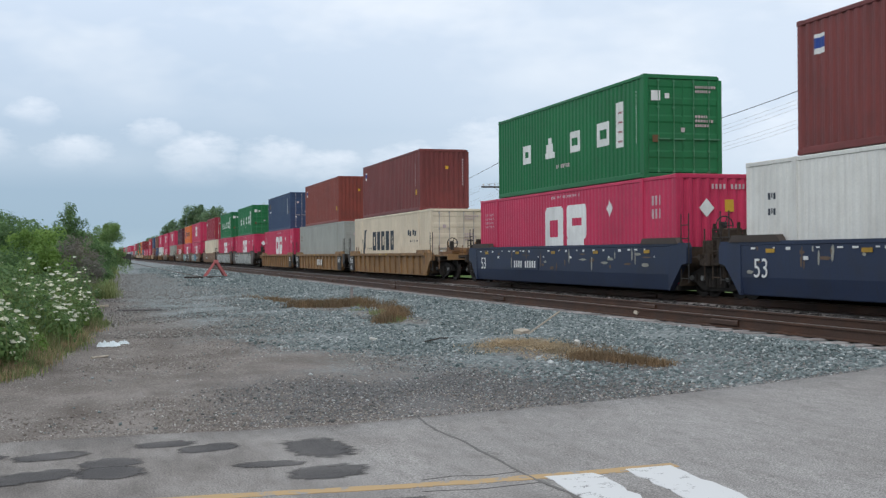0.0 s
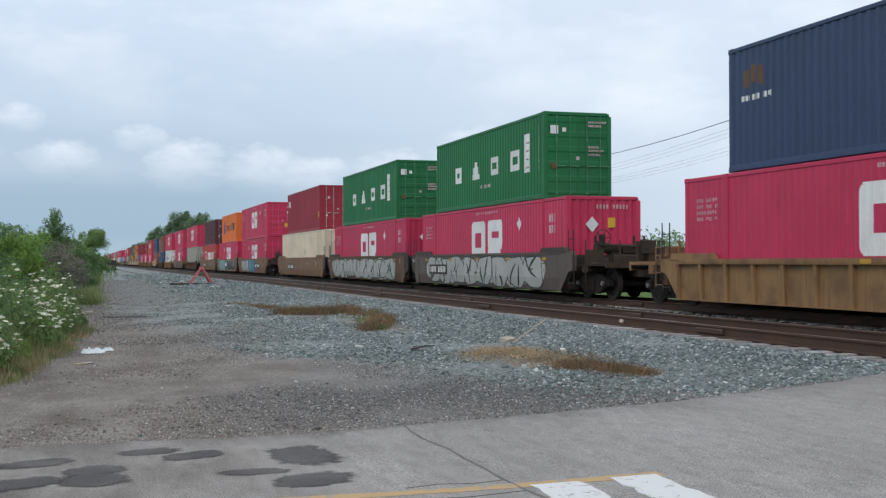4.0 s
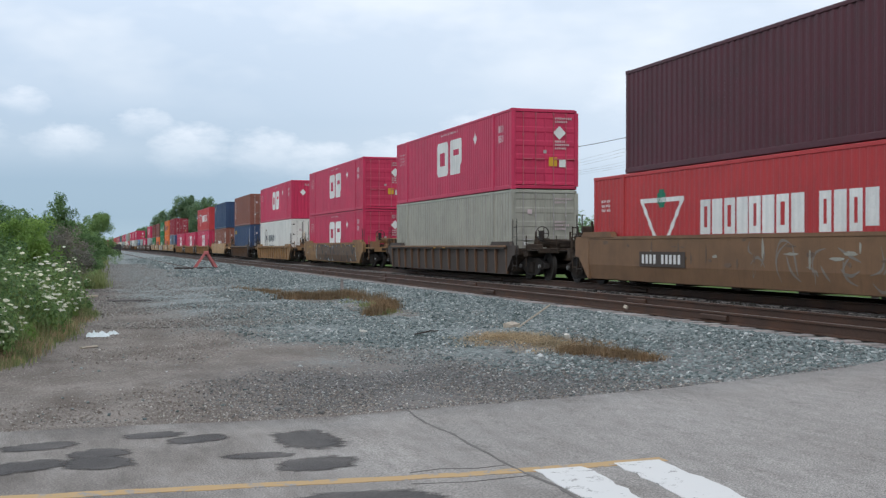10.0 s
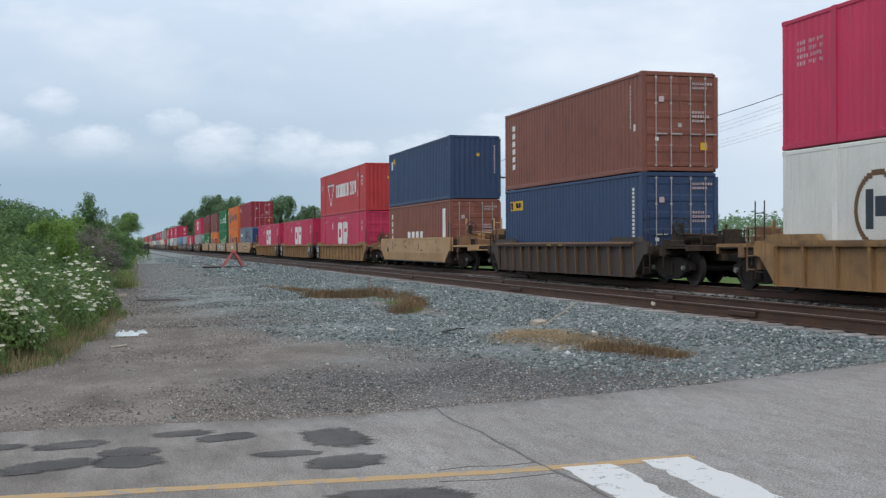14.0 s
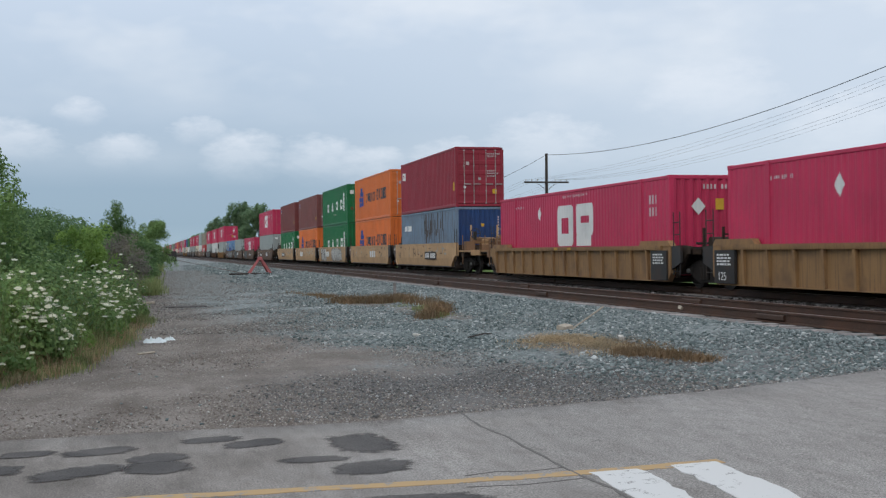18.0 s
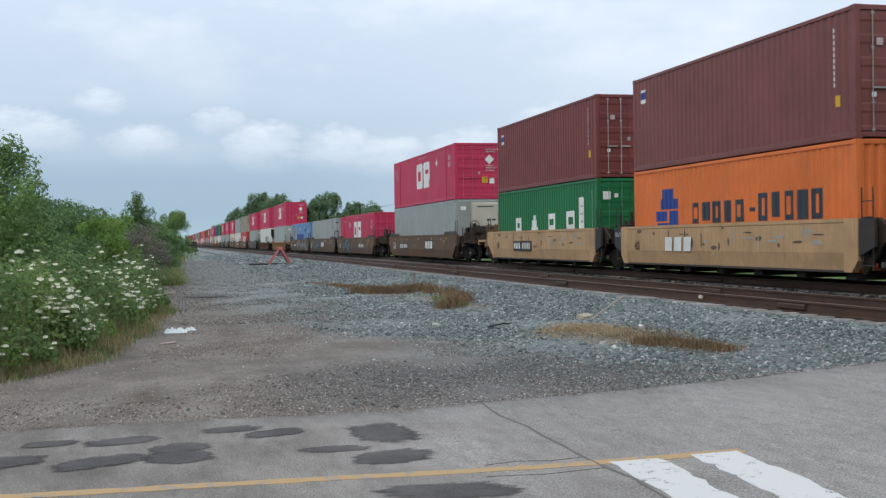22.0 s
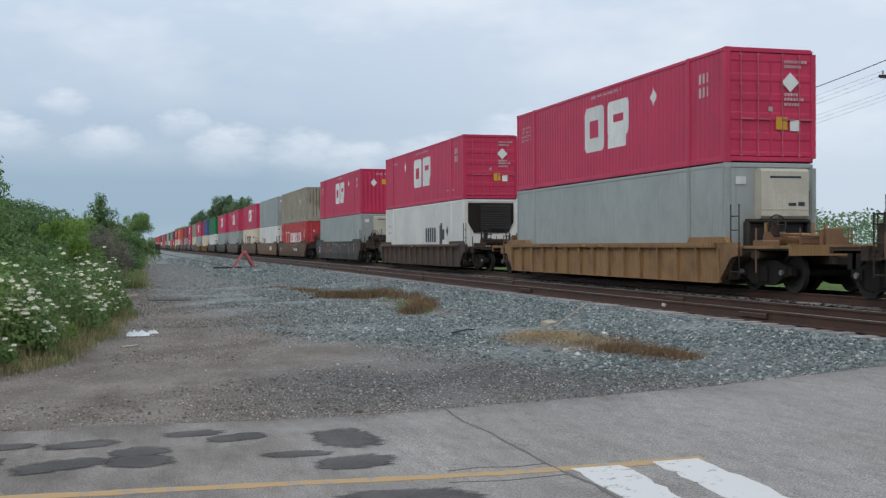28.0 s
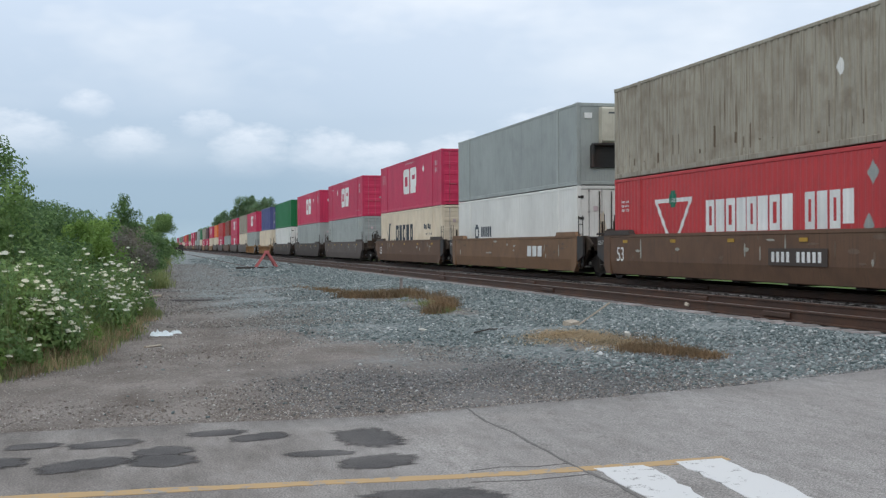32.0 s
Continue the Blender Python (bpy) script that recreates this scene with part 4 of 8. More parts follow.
def build_bushes():
    green, dark = "leafy green bush at the lot's edge", "dark green bush in the hedgerow"
    tall = "tall leafy young tree among weeds"
    spec = [(-3.15, 22.5, 3.3, 1.15, 9500, 0.095, "green", tall, "tree"), (-5.0, 24.5, 3.6, 1.5, 7000, 0.10, "green", tall, "tree"),
            (-3.6, 26.5, 2.5, 1.3, 7500, 0.10, "dark", dark, "bush"), (-2.9, 30.0, 2.2, 1.1, 7000, 0.095, "dark", dark, "bush"), (-4.7, 33.5, 3.0, 1.6, 6000, 0.12, "dark", dark, "bush"),
            (-2.0, 25.5, 1.3, 0.8, 5000, 0.08, "green", green, "bush"), (-1.3, 29.5, 1.15, 0.7, 4200, 0.08, "dark", dark, "bush"),
            (-1.65, 33.5, 2.15, 0.85, 6000, 0.085, "lime", "yellow-green bush at the lot's edge", "bush"), (-2.9, 38.5, 2.6, 1.3, 6000, 0.11, "dark", dark, "bush"),
            (-1.05, 43.0, 2.0, 0.95, 5500, 0.085, "grey", "greyish seeding shrub at the lot's edge", "bush"), (-2.4, 47.5, 2.5, 1.2, 5500, 0.11, "green", green, "bush"),
            (-4.0, 45.0, 3.0, 1.8, 6000, 0.12, "dark", dark, "bush"), (-0.75, 52.0, 1.5, 0.9, 3500, 0.11, "dark", dark, "bush"), (-3.1, 53.0, 2.9, 1.7, 6000, 0.13, "dark", dark, "bush"),
            (-2.1, 61.0, 2.6, 1.4, 5500, 0.13, "green", green, "bush"), (-1.3, 60.0, 3.75, 1.25, 6500, 0.11, "dark", "slim pointed young tree above the hedge", "tree"),
            (-0.5, 68.0, 2.2, 1.2, 4500, 0.13, "dark", dark, "bush"), (-2.6, 76.0, 2.6, 2.0, 4000, 0.15, "green", green, "bush"), (-0.3, 84.0, 2.4, 1.3, 4500, 0.14, "dark", dark, "bush"),
            (0.36, 108.0, 4.3, 1.9, 14000, 0.15, "green", "round-headed green tree beside the lot", "tree"), (-0.7, 97.0, 2.9, 1.5, 4500, 0.16, "green", green, "bush"),
            (1.2, 125.0, 2.4, 1.3, 3500, 0.16, "green", green, "bush"), (-6.3, 30.0, 3.6, 2.0, 5000, 0.13, "dark", dark, "bush"),
            (-2.4, 104.0, 2.5, 2.0, 3500, 0.18, "green", green, "bush"), (-6.5, 90.0, 3.0, 2.8, 3500, 0.2, "dark", dark, "bush"), (-7.0, 62.0, 3.4, 2.2, 4500, 0.16, "dark", dark, "bush"),
            (-6.6, 44.0, 3.4, 2.0, 5000, 0.14, "dark", dark, "bush"), (0.9, 145.0, 2.1, 1.4, 3000, 0.18, "dark", dark, "bush")]
    for k, (x, y, h, r, n, s, leaf, label, name) in enumerate(spec):
        tree(x, y, h, r, int(n * 1.7), s * 0.8, leaf, label, name, 40 + k, 0.06, "pointed" in label)
    # trees past the far side of the line
    for k, (x, y, h, r, n) in enumerate(((21.4, 340, 9.9, 4.2, 4000), (23.6, 300, 12.6, 4.3, 5500), (25.6, 270, 11.4, 3.8, 5500), (29.6, 270, 9.8, 3.6, 4000), (34.6, 270, 11.2, 3.6, 4500),
                                        (38.8, 270, 12.0, 3.2, 4500), (42.8, 270, 10.3, 3.6, 3500), (19.8, 430, 7.4, 4.2, 3000), (48, 275, 9.4, 4.5, 3500), (22.0, 400, 8.6, 4.5, 3000))):
        tree(x, y, h, r, int(n * 2.6), 0.46, "far", "full green tree beyond the line", "tree", 90 + k, 0.1)


def tufts(name, pts, blades, hgt, wid, leaf, label, seed, bend=0.35, spread=0.12):
    """Standing blades round the given points, as one mat."""
    rng = np.random.default_rng(seed)
    pts = np.asarray(pts, float)
    idx = rng.integers(0, len(pts), blades)
    base = pts[idx, :3] + np.c_[rng.normal(size=(blades, 2)) * spread, np.zeros(blades)]
    h = hgt * pts[idx, 3] * rng.uniform(0.45, 1.15, blades)
    a = rng.uniform(0, 2 * np.pi, blades)
    out = np.c_[np.cos(a), np.sin(a), np.zeros(blades)]
    wdir = np.c_[-np.sin(a), np.cos(a), np.zeros(blades)] * (wid * rng.uniform(0.6, 1.4, blades))[:, None]
    up = np.c_[np.zeros(blades), np.zeros(blades), h]
    b = (bend * rng.uniform(0.1, 1.0, blades) * h)[:, None]
    p0, p1, p2 = base, base + up * 0.55 + out * b * 0.3, base + up + out * b
    V = np.stack([p0 - wdir, p0 + wdir, p1 + wdir * 0.8, p1 - wdir * 0.8, p2], 1).reshape(-1, 3)
    k = np.arange(blades)[:, None] * 5
    quads, tris = k + np.array([[0, 1, 2, 3]]), k + np.array([[3, 2, 4]])
    me = bpy.data.meshes.new(name)
    me.vertices.add(len(V))
    me.vertices.foreach_set("co", V.astype(np.float32).ravel())
    loops = np.concatenate([quads, tris], 1).ravel()
    me.loops.add(len(loops))
    me.loops.foreach_set("vertex_index", loops.astype(np.int32))
    me.polygons.add(2 * blades)
    starts = (np.arange(blades)[:, None] * 7 + np.array([[0, 4]])).ravel()
    me.polygons.foreach_set("loop_start", starts.astype(np.int32))
    me.materials.append(LEAF[leaf])
    me.update(calc_edges=True)
    me.validate()
    ob = ob_at(name, me)
    return tagged(ob, label, "grass", kind="stuff")


def verge_x(y):
    """The weeds' edge along the lot."""
    return float(np.interp(y, (8, 13, 15.3, 17, 21.4, 28, 35, 41, 50, 60, 140, 220), (-6.0, -3.2, -1.95, -1.15, -0.5, -0.12, -0.45, -0.45, 0.0, 0.35, 1.9, 2.4)))


def build_weeds():
    rng = np.random.default_rng(7)

    def band(n, y0, y1, w0, w1, tall0, tall1):
        pts = []
        for _ in range(n):
            y = y0 + (y1 - y0) * rng.random() ** 1.2
            d = w0 + (w1 - w0) * rng.random()
            x = verge_x(y) - d + 0.15 * noise.noise((y * 0.7, 1, 1)) + 0.35 * noise.noise((y * 0.22, 4, 1)) * min(1.0, y / 22)
            t = tall0 + (tall1 - tall0) * min(1.0, d / 1.1)
            pts.append((x, y, ground_z(x), t * (0.65 + 1.3 * abs(noise.noise((x * 0.7, y * 0.3, 2))))))
        return pts

    tufts("tall_weeds", band(500, 13.5, 30, 0.25, 3.0, 0.5, 1.2), 7000, 1.0, 0.005, "grass", "tall green weeds and grass beside the lot", 1, 0.9, 0.2)
    tufts("tall_weeds", band(700, 28, 62, 0.1, 3.0, 0.4, 1.0), 4500, 0.95, 0.014, "grass", "tall green weeds and grass along the hedge", 2, 0.7)
    tufts("tall_weeds", band(500, 60, 190, 0.1, 3.2, 0.5, 1.1), 6000, 0.9, 0.035, "grass", "rough green grass along the lot", 3, 0.5, 0.3)
    tufts("short_grass", band(300, 13.2, 32, -0.2, 0.6, 0.2, 0.55), 6500, 0.9, 0.006, "grass", "short green grass at the weeds' foot", 11, 0.9)
    tufts("dry_weeds", band(160, 13.5, 28, -0.12, 0.6, 0.25, 0.6), 6200, 0.75, 0.005, "straw", "yellowing dry grass at the weeds' foot", 4, 0.9)
    # coarse grass that leans out over the gravel
    tufts("grass_clump", [(0.1 + 0.2 * math.sin(i), 47 + i * 1.1, 0, 0.5 + 0.2 * math.cos(i * 2.1)) for i in range(8)], 1500, 1.0, 0.010, "grass", "coarse green grass clumps leaning over the gravel", 12, 1.2, 0.25)

    def clumps(n, y0, y1, w0, w1, t0, t1, per, size, leaf, label):
        """Leafy weeds in rounded clumps: each a shell of leaves over its stems."""
        spots = []
        P, U = [], []
        for x, y, z, t in band(n, y0, y1, w0, w1, t0, t1):
            rx = t * rng.uniform(0.28, 0.5)
            spots.append((x, y, z, t, rx))
            u = rng.normal(size=(per, 3))
            u[:, 2] = np.abs(u[:, 2]) * 1.1 - 0.25
            u /= np.linalg.norm(u, axis=1, keepdims=True)
            q = rng.uniform(0.7, 1.1, per) * (1 + 0.35 * (rng.random(per) < 0.12))
            p = u * q[:, None] * np.array([rx, rx, t * 0.55]) + np.array([x, y, z + t * 0.42])
            p[:, 2] = np.maximum(p[:, 2], z + 0.03)
            P.append(p)
            U.append(u)
        V, F = leaves_at(np.concatenate(P), size, rng, 0.7, np.concatenate(U))
        tagged(ob_at("weed_leaves", bulk_mesh("weed_leaves", LEAF[leaf], V, F)), label, "weeds", kind="stuff")
        return spots

    near = clumps(150, 13.8, 30, 0.15, 2.6, 0.45, 1.25, 240, 0.075, "green", "broad green leaves of tall weeds")
    near += clumps(60, 14.2, 32, 0.1, 1.6, 0.35, 0.9, 220, 0.065, "lime", "yellow-green leaves of low weeds")
    near += clumps(60, 14.5, 34, 0.4, 2.8, 0.6, 1.3, 240, 0.075, "dark", "dark green leaves of tall weeds")
    far = clumps(110, 30, 80, 0.0, 2.4, 0.5, 1.4, 130, 0.115, "green", "leaves of weeds along the hedge")
    # white umbels: domed heads of many small florets on thin stems
    P, stems, heads = [], Shape(), []
    for x0, y0, z0, t, rx in near + near + far:
        for _ in range(rng.integers(0, 5) if x0 > verge_x(y0) - 0.95 else rng.integers(0, 2)):
            a = rng.uniform(-2.6, 0.7)
            e = rng.uniform(0.25, 1.35)
            x, y, z = x0 + rx * 1.1 * math.cos(a) * math.cos(e), y0 + rx * 1.1 * math.sin(a) * math.cos(e), z0 + t * (0.42 + 0.66 * math.sin(e))
            r = rng.uniform(0.032, 0.06) * (1.5 if rng.random() < 0.08 else 1)
            stems.tube((x0, y0, z0 + t * 0.3), (x, y, z), 0.004, 3)
            heads.append((x, y, z, r))
            k = 10
            b, q = rng.uniform(0, 6.28, k), r * np.sqrt(rng.random(k))
            P += [(x + i, y + j, z + 0.012 + 0.3 * (r - math.hypot(i, j))) for i, j in zip(q * np.cos(b), q * np.sin(b))]
    V, F = leaves_at(np.array(P), 0.022, rng, 0.4)
    tagged(ob_at("wildflowers", bulk_mesh("wildflowers", LEAF["flower"], V, F)), "cream-white wildflower florets above the weeds", "wildflowers", kind="stuff")
    # each umbel a lumpy low dome, tipped towards the open lot
    H = np.array(heads)
    k, m = 11, len(H)
    ang = np.linspace(0, 2 * np.pi, k, endpoint=False)
    rim = H[:, None, 3] * rng.uniform(0.75, 1.15, (m, k))
    px, py = rim * np.cos(ang), rim * np.sin(ang)
    tip = rng.uniform(0.0, 0.45, (m, 1))
    outer = np.stack([H[:, None, 0] + px, H[:, None, 1] + py, H[:, None, 2] + py * tip + rng.normal(size=(m, k)) * 0.004], 2)
    mid = np.stack([H[:, None, 0] + px * 0.55, H[:, None, 1] + py * 0.55, H[:, None, 2] + py * 0.55 * tip + H[:, None, 3] * 0.28], 2)
    top = (H[:, None, :3] + np.array([0, 0, 1.0]) * (H[:, None, 3:4] * 0.3))
    V = np.concatenate([outer, mid, top], 1)
    ids = np.arange(k)
    nxt = (ids + 1) % k
    quad = np.concatenate([np.stack([ids, nxt, k + nxt], 1), np.stack([ids, k + nxt, k + ids], 1), np.stack([k + ids, k + nxt, np.full(k, 2 * k)], 1)])
    F = (quad[None] + (np.arange(m) * (2 * k + 1))[:, None, None]).reshape(-1, 3)
    tagged(ob_at("wildflowers", bulk_mesh("wildflowers", LEAF["flower"], V.reshape(-1, 3), F)), "flat cream-white wildflower heads on thin stems", "wildflowers", kind="stuff")
    tagged(part("flower_stems", stems, LEAF["grass"], None), "thin green wildflower stems", "wildflowers", kind="stuff")


def build_dry_grass():
    rng = np.random.default_rng(3)

    def along(line, n, wide, t):
        out = []
        for _ in range(n):
            k = rng.random() * (len(line) - 1)
            i = int(k)
            f = k - i
            x = line[i][0] * (1 - f) + line[i + 1][0] * f + rng.normal() * wide
            y = line[i][1] * (1 - f) + line[i + 1][1] * f + rng.normal() * wide * 2.0
            out.append((x, y, ground_z(x), t * rng.uniform(0.5, 1.2)))
        return out

    brown = "low brown dry grass on the crushed stone"
    tufts("dry_grass", along([(5.8, 34.0), (6.1, 33.2), (6.45, 32.6), (6.9, 32.3), (7.2, 32.6)], 44, 0.16, 0.25), 5200, 1.0, 0.006, "dry", brown, 5, 0.9, 0.17)
    tufts("dry_grass", along([(5.35, 43.5), (5.6, 40.5), (5.85, 38.0), (5.8, 35.5)], 26, 0.11, 0.14), 1000, 1.0, 0.007, "dry", "thin trail of brown dry grass", 15, 0.9, 0.13)
    tufts("dry_grass", along([(7.15, 31.2), (7.35, 29.8), (7.1, 28.4)], 16, 0.1, 0.2), 1300, 1.0, 0.0055, "dry", "clump of brown dry grass", 6, 0.9, 0.15)
    tufts("dry_grass", along([(6.95, 27.3), (6.5, 26.0), (6.2, 25.2), (5.95, 24.4)], 30, 0.1, 0.25), 2700, 1.0, 0.0055, "dry", "clump of brown dry grass", 16, 0.9, 0.11)
    tufts("dry_grass", along([(5.9, 33.6), (6.4, 32.5), (6.9, 32.2), (6.3, 25.6), (6.0, 24.5)], 40, 0.12, 0.13), 1500, 1.0, 0.005, "grass", "green shoots among the dry grass", 26, 0.9, 0.12)
    tufts("dry_grass", along([(6.0, 17.5), (6.6, 18.3), (6.9, 17.6), (6.8, 16.6), (6.65, 15.7)], 110, 0.19, 0.05), 9500, 1.0, 0.004, "straw", "flattened straw-coloured grass on the stone", 7, 5.0, 0.2)
    tufts("dry_grass", along([(6.5, 15.1), (6.75, 14.8), (6.85, 14.3), (6.9, 13.7)], 40, 0.10, 0.10), 3800, 1.0, 0.004, "dry", "low brown dry grass near the road", 8, 1.2, 0.11)
    tufts("dry_grass", along([(7.3, 16.9), (7.1, 15.6), (7.05, 14.0)], 30, 0.16, 0.05), 1500, 1.0, 0.004, "dry", "sparse brown grass between the stones", 17, 2.0, 0.14)


def build_far_scrub():
    """Scrub and woods on the skyline."""
    rng = np.random.default_rng(21)
    P = []
    for _ in range(30000):
        az, dist = radians(rng.uniform(23, 62)), rng.uniform(150, 215)
        x, y = dist * math.sin(az), dist * math.cos(az)
        top = 5.7 + 1.5 * noise.noise((x * 0.07, y * 0.05, 0)) + 1.1 * noise.noise((x * 0.3, y * 0.2, 5))
        P.append((x, y, -0.36 + max(0.4, top) * rng.random() ** 0.6))
    V, F = leaves_at(np.array(P), 0.5, rng)
    tagged(ob_at("far_scrub", bulk_mesh("far_scrub", LEAF["far"], V, F)), "low green scrub across the field", "scrub", kind="stuff")
    P = []
    for _ in range(12000):
        y = 130 + 700 * rng.random() ** 1.5
        x = -2 - y * 0.006 - rng.random() * 50 if rng.random() < 0.75 else 19 + rng.random() * 22 + 0.004 * y
        if x > 10:
            y = 340 + 600 * rng.random()
        top = (4.6 + 1.8 * noise.noise((x * 0.08, y * 0.03, 0)) + noise.noise((x * 0.3, y * 0.1, 5))) * (1 + y / 900)
        P.append((x, y, max(0.4, top) * rng.random() ** 0.6))
    V, F = leaves_at(np.array(P), 0.75, rng)
    tagged(ob_at("far_woods", bulk_mesh("far_woods", LEAF["far"], V, F)), "distant green trees along the line", "woods", kind="stuff")


build_bushes()
build_weeds()
build_dry_grass()
build_far_scrub()


# ---- loose stone ----
def stone_material(name, stops, scale):
    m = bpy.data.materials.new(name)
    m.use_nodes = True
    nt = m.node_tree
    N, K = nt.nodes.new, nt.links.new
    p = nt.nodes["Principled BSDF"]
    p.inputs["Roughness"].default_value, p.inputs["Specular IOR Level"].default_value = 0.9, 0.2
    g, r = N("ShaderNodeNewGeometry"), N("ShaderNodeValToRGB")
    e = r.color_ramp.elements
    e[0].position, e[0].color = 0.0, (*stops[0], 1)
    e[1].position, e[1].color = 1.0, (*stops[-1], 1)
    for i, c in enumerate(stops[1:-1]):
        e.new((0.45, 0.88)[i]).color = (*c, 1)
    K(g.outputs["Random Per Island"], r.inputs[0])
    tc, n, mx = N("ShaderNodeTexCoord"), N("ShaderNodeTexNoise"), N("ShaderNodeMix")
    n.inputs["Scale"].default_value, n.inputs["Detail"].default_value = scale, 3.0
    K(tc.outputs["Object"], n.inputs["Vector"])
    mx.data_type, mx.blend_type = "RGBA", "MULTIPLY"
    mx.inputs[0].default_value = 0.5
    K(r.outputs[0], mx.inputs[6])
    K(n.outputs["Fac"], mx.inputs[7])
    K(mx.outputs[2], p.inputs["Base Color"])
    return m


def stones(name, P, size, mat, label, seed):
    """Broken stones at the points P: six-cornered chips, each turned and stretched its own way."""
    rng = np.random.default_rng(seed)
    base = np.array([(1, 0.2, 0), (-1, -0.1, 0.1), (0.1, 1, 0), (-0.2, -1, -0.1), (0.1, 0.1, 0.8), (0, 0, -0.8)])
    face = np.array([(0, 2, 4), (2, 1, 4), (1, 3, 4), (3, 0, 4), (2, 0, 5), (1, 2, 5), (3, 1, 5), (0, 3, 5)])
    n = len(P)
    s = size * rng.lognormal(0, 0.35, n)
    q = rng.normal(size=(n, 4))
    q /= np.linalg.norm(q, axis=1, keepdims=True)
    w, x, y, z = q.T
    R = np.stack([np.stack([1 - 2 * (y * y + z * z), 2 * (x * y - z * w), 2 * (x * z + y * w)], 1), np.stack([2 * (x * y + z * w), 1 - 2 * (x * x + z * z), 2 * (y * z - x * w)], 1),
                  np.stack([2 * (x * z - y * w), 2 * (y * z + x * w), 1 - 2 * (x * x + y * y)], 1)], 1)
    shape = base[None] * rng.uniform(0.6, 1.25, (n, 6, 1))
    V = np.einsum("nij,nkj->nki", R, shape) * s[:, None, None] * np.array([1, 1, 0.62]) + P[:, None, :]
    V[:, :, 2] += (s * 0.25)[:, None]
    F = (face[None] + (np.arange(n) * 6)[:, None, None]).reshape(-1, 3)
    return tagged(ob_at(name, bulk_mesh(name, mat, V.reshape(-1, 3), F)), label, "gravel", kind="stuff")


def build_stones():
    rng = np.random.default_rng(5)
    grey = stone_material("crushed_bluestone", ((0.10, 0.135, 0.135), (0.245, 0.295, 0.295), (0.38, 0.43, 0.425), (0.76, 0.78, 0.77)), 60)
    brown = stone_material("lot_gravel", ((0.24, 0.205, 0.178), (0.37, 0.325, 0.288), (0.52, 0.475, 0.43), (0.80, 0.77, 0.73)), 60)

    dust = stone_material("dusty_gravel", ((0.18, 0.162, 0.145), (0.295, 0.275, 0.255), (0.42, 0.405, 0.38), (0.66, 0.645, 0.62)), 60)

    def field(n, x0, x1, y0, y1, keep):
        X, Y = rng.uniform(x0, x1, n), y0 + (y1 - y0) * rng.random(n) ** 1.25
        k = np.array([rng.random() < keep(a, b) for a, b in zip(X, Y)])
        X, Y = X[k], Y[k]
        return np.c_[X, Y, [ground_z(a) for a in X]]

    def ballast(x, y):
        for cx, cy, rx, ry in ((6.5, 17.0, 0.75, 1.9), (6.75, 14.3, 0.4, 1.1), (6.2, 34.0, 0.7, 3.6), (6.5, 26.6, 0.6, 3.2)):
            if ((x - cx) / rx) ** 2 + ((y - cy) / ry) ** 2 < 1 + 0.8 * noise.noise((x * 2, y * 2, 5)):
                return 0.12
        lim = 3.1 + 0.40 * max(0, 19 - y) + 0.06 * min(22, max(0, y - 24)) + 1.4 * noise.noise((x * 0.35, y * 0.2, 8))
        return min(1.0, max(0.0, (x - lim) * 0.45 + 0.2)) * (1.0 if y > 11.4 else 0)

    def fade(x, y):
        lim = 0.4 + 0.14 * max(0, 19 - y) + 0.13 * max(0, 33 - y)
        return min(1.0, max(0.04, (x - lim) * 0.4 + 0.1))

    slate = stone_material("slate_grey_gravel", ((0.13, 0.13, 0.13), (0.24, 0.24, 0.24), (0.36, 0.365, 0.36), (0.62, 0.63, 0.62)), 60)
    inner = stone_material("dark_track_stone", ((0.03, 0.028, 0.026), (0.06, 0.056, 0.053), (0.10, 0.095, 0.09), (0.18, 0.175, 0.17)), 60)
    stones("ballast", field(53000, 2.0, 9.98, 11.2, 28, ballast), 0.024, grey, "blue-grey crushed stone ballast", 1)
    stones("ballast", field(45000, 2.2, 9.98, 26, 62, ballast), 0.027, grey, "blue-grey crushed stone ballast", 2)
    stones("ballast", field(16000, 10.5, 14.6, 12, 60, lambda x, y: 1.0), 0.036, inner, "dark stone between the rails", 3)
    stones("ballast", field(20500, 2.6, 9.98, 60, 150, ballast), 0.058, grey, "blue-grey crushed stone ballast", 8)
    stones("fine_gravel", field(42000, -0.6, 6.6, 24, 110, lambda x, y: 1.0 if x > verge_x(y) - 0.15 else 0.0), 0.019, dust, "grey-brown gravel on the far part of the lot", 9)
    stones("fine_gravel", field(40000, -0.5, 8.5, 11.3, 40, fade), 0.013, grey, "fine grey gravel spread over the lot", 7)
    stones("fine_gravel", field(36000, 0.8, 8.4, 11.2, 17.5, lambda x, y: min(1.0, max(0.0, (x - 0.8) / 2)) * max(0.0, 1 - abs(y - 13.0) / 4.5)), 0.0125, slate, "dark grey gravel along the ballast", 10)
    stones("lot_stones", field(62000, -2.6, 8.2, 11.15, 30, lambda x, y: 0.3 + 0.6 * (noise.noise((x * 0.9, y * 0.35, 3)) > 0.0)), 0.0105, brown, "small grey stones on the lot", 4)
    stones("lot_stones", field(12000, 0.5, 8.6, 11.05, 13.6, lambda x, y: 1.0 - (y - 11.05) / 3), 0.0095, brown, "loose stones along the road's edge", 5)
    stones("lot_stones", field(15000, -2.5, 6.5, 9.9, 11.2, lambda x, y: ((y - 9.9) / 1.2) ** 2 * min(1.0, max(0.15, (4.0 - x) / 3))), 0.008, brown, "loose stones strewn over the road's edge", 6)


build_stones()


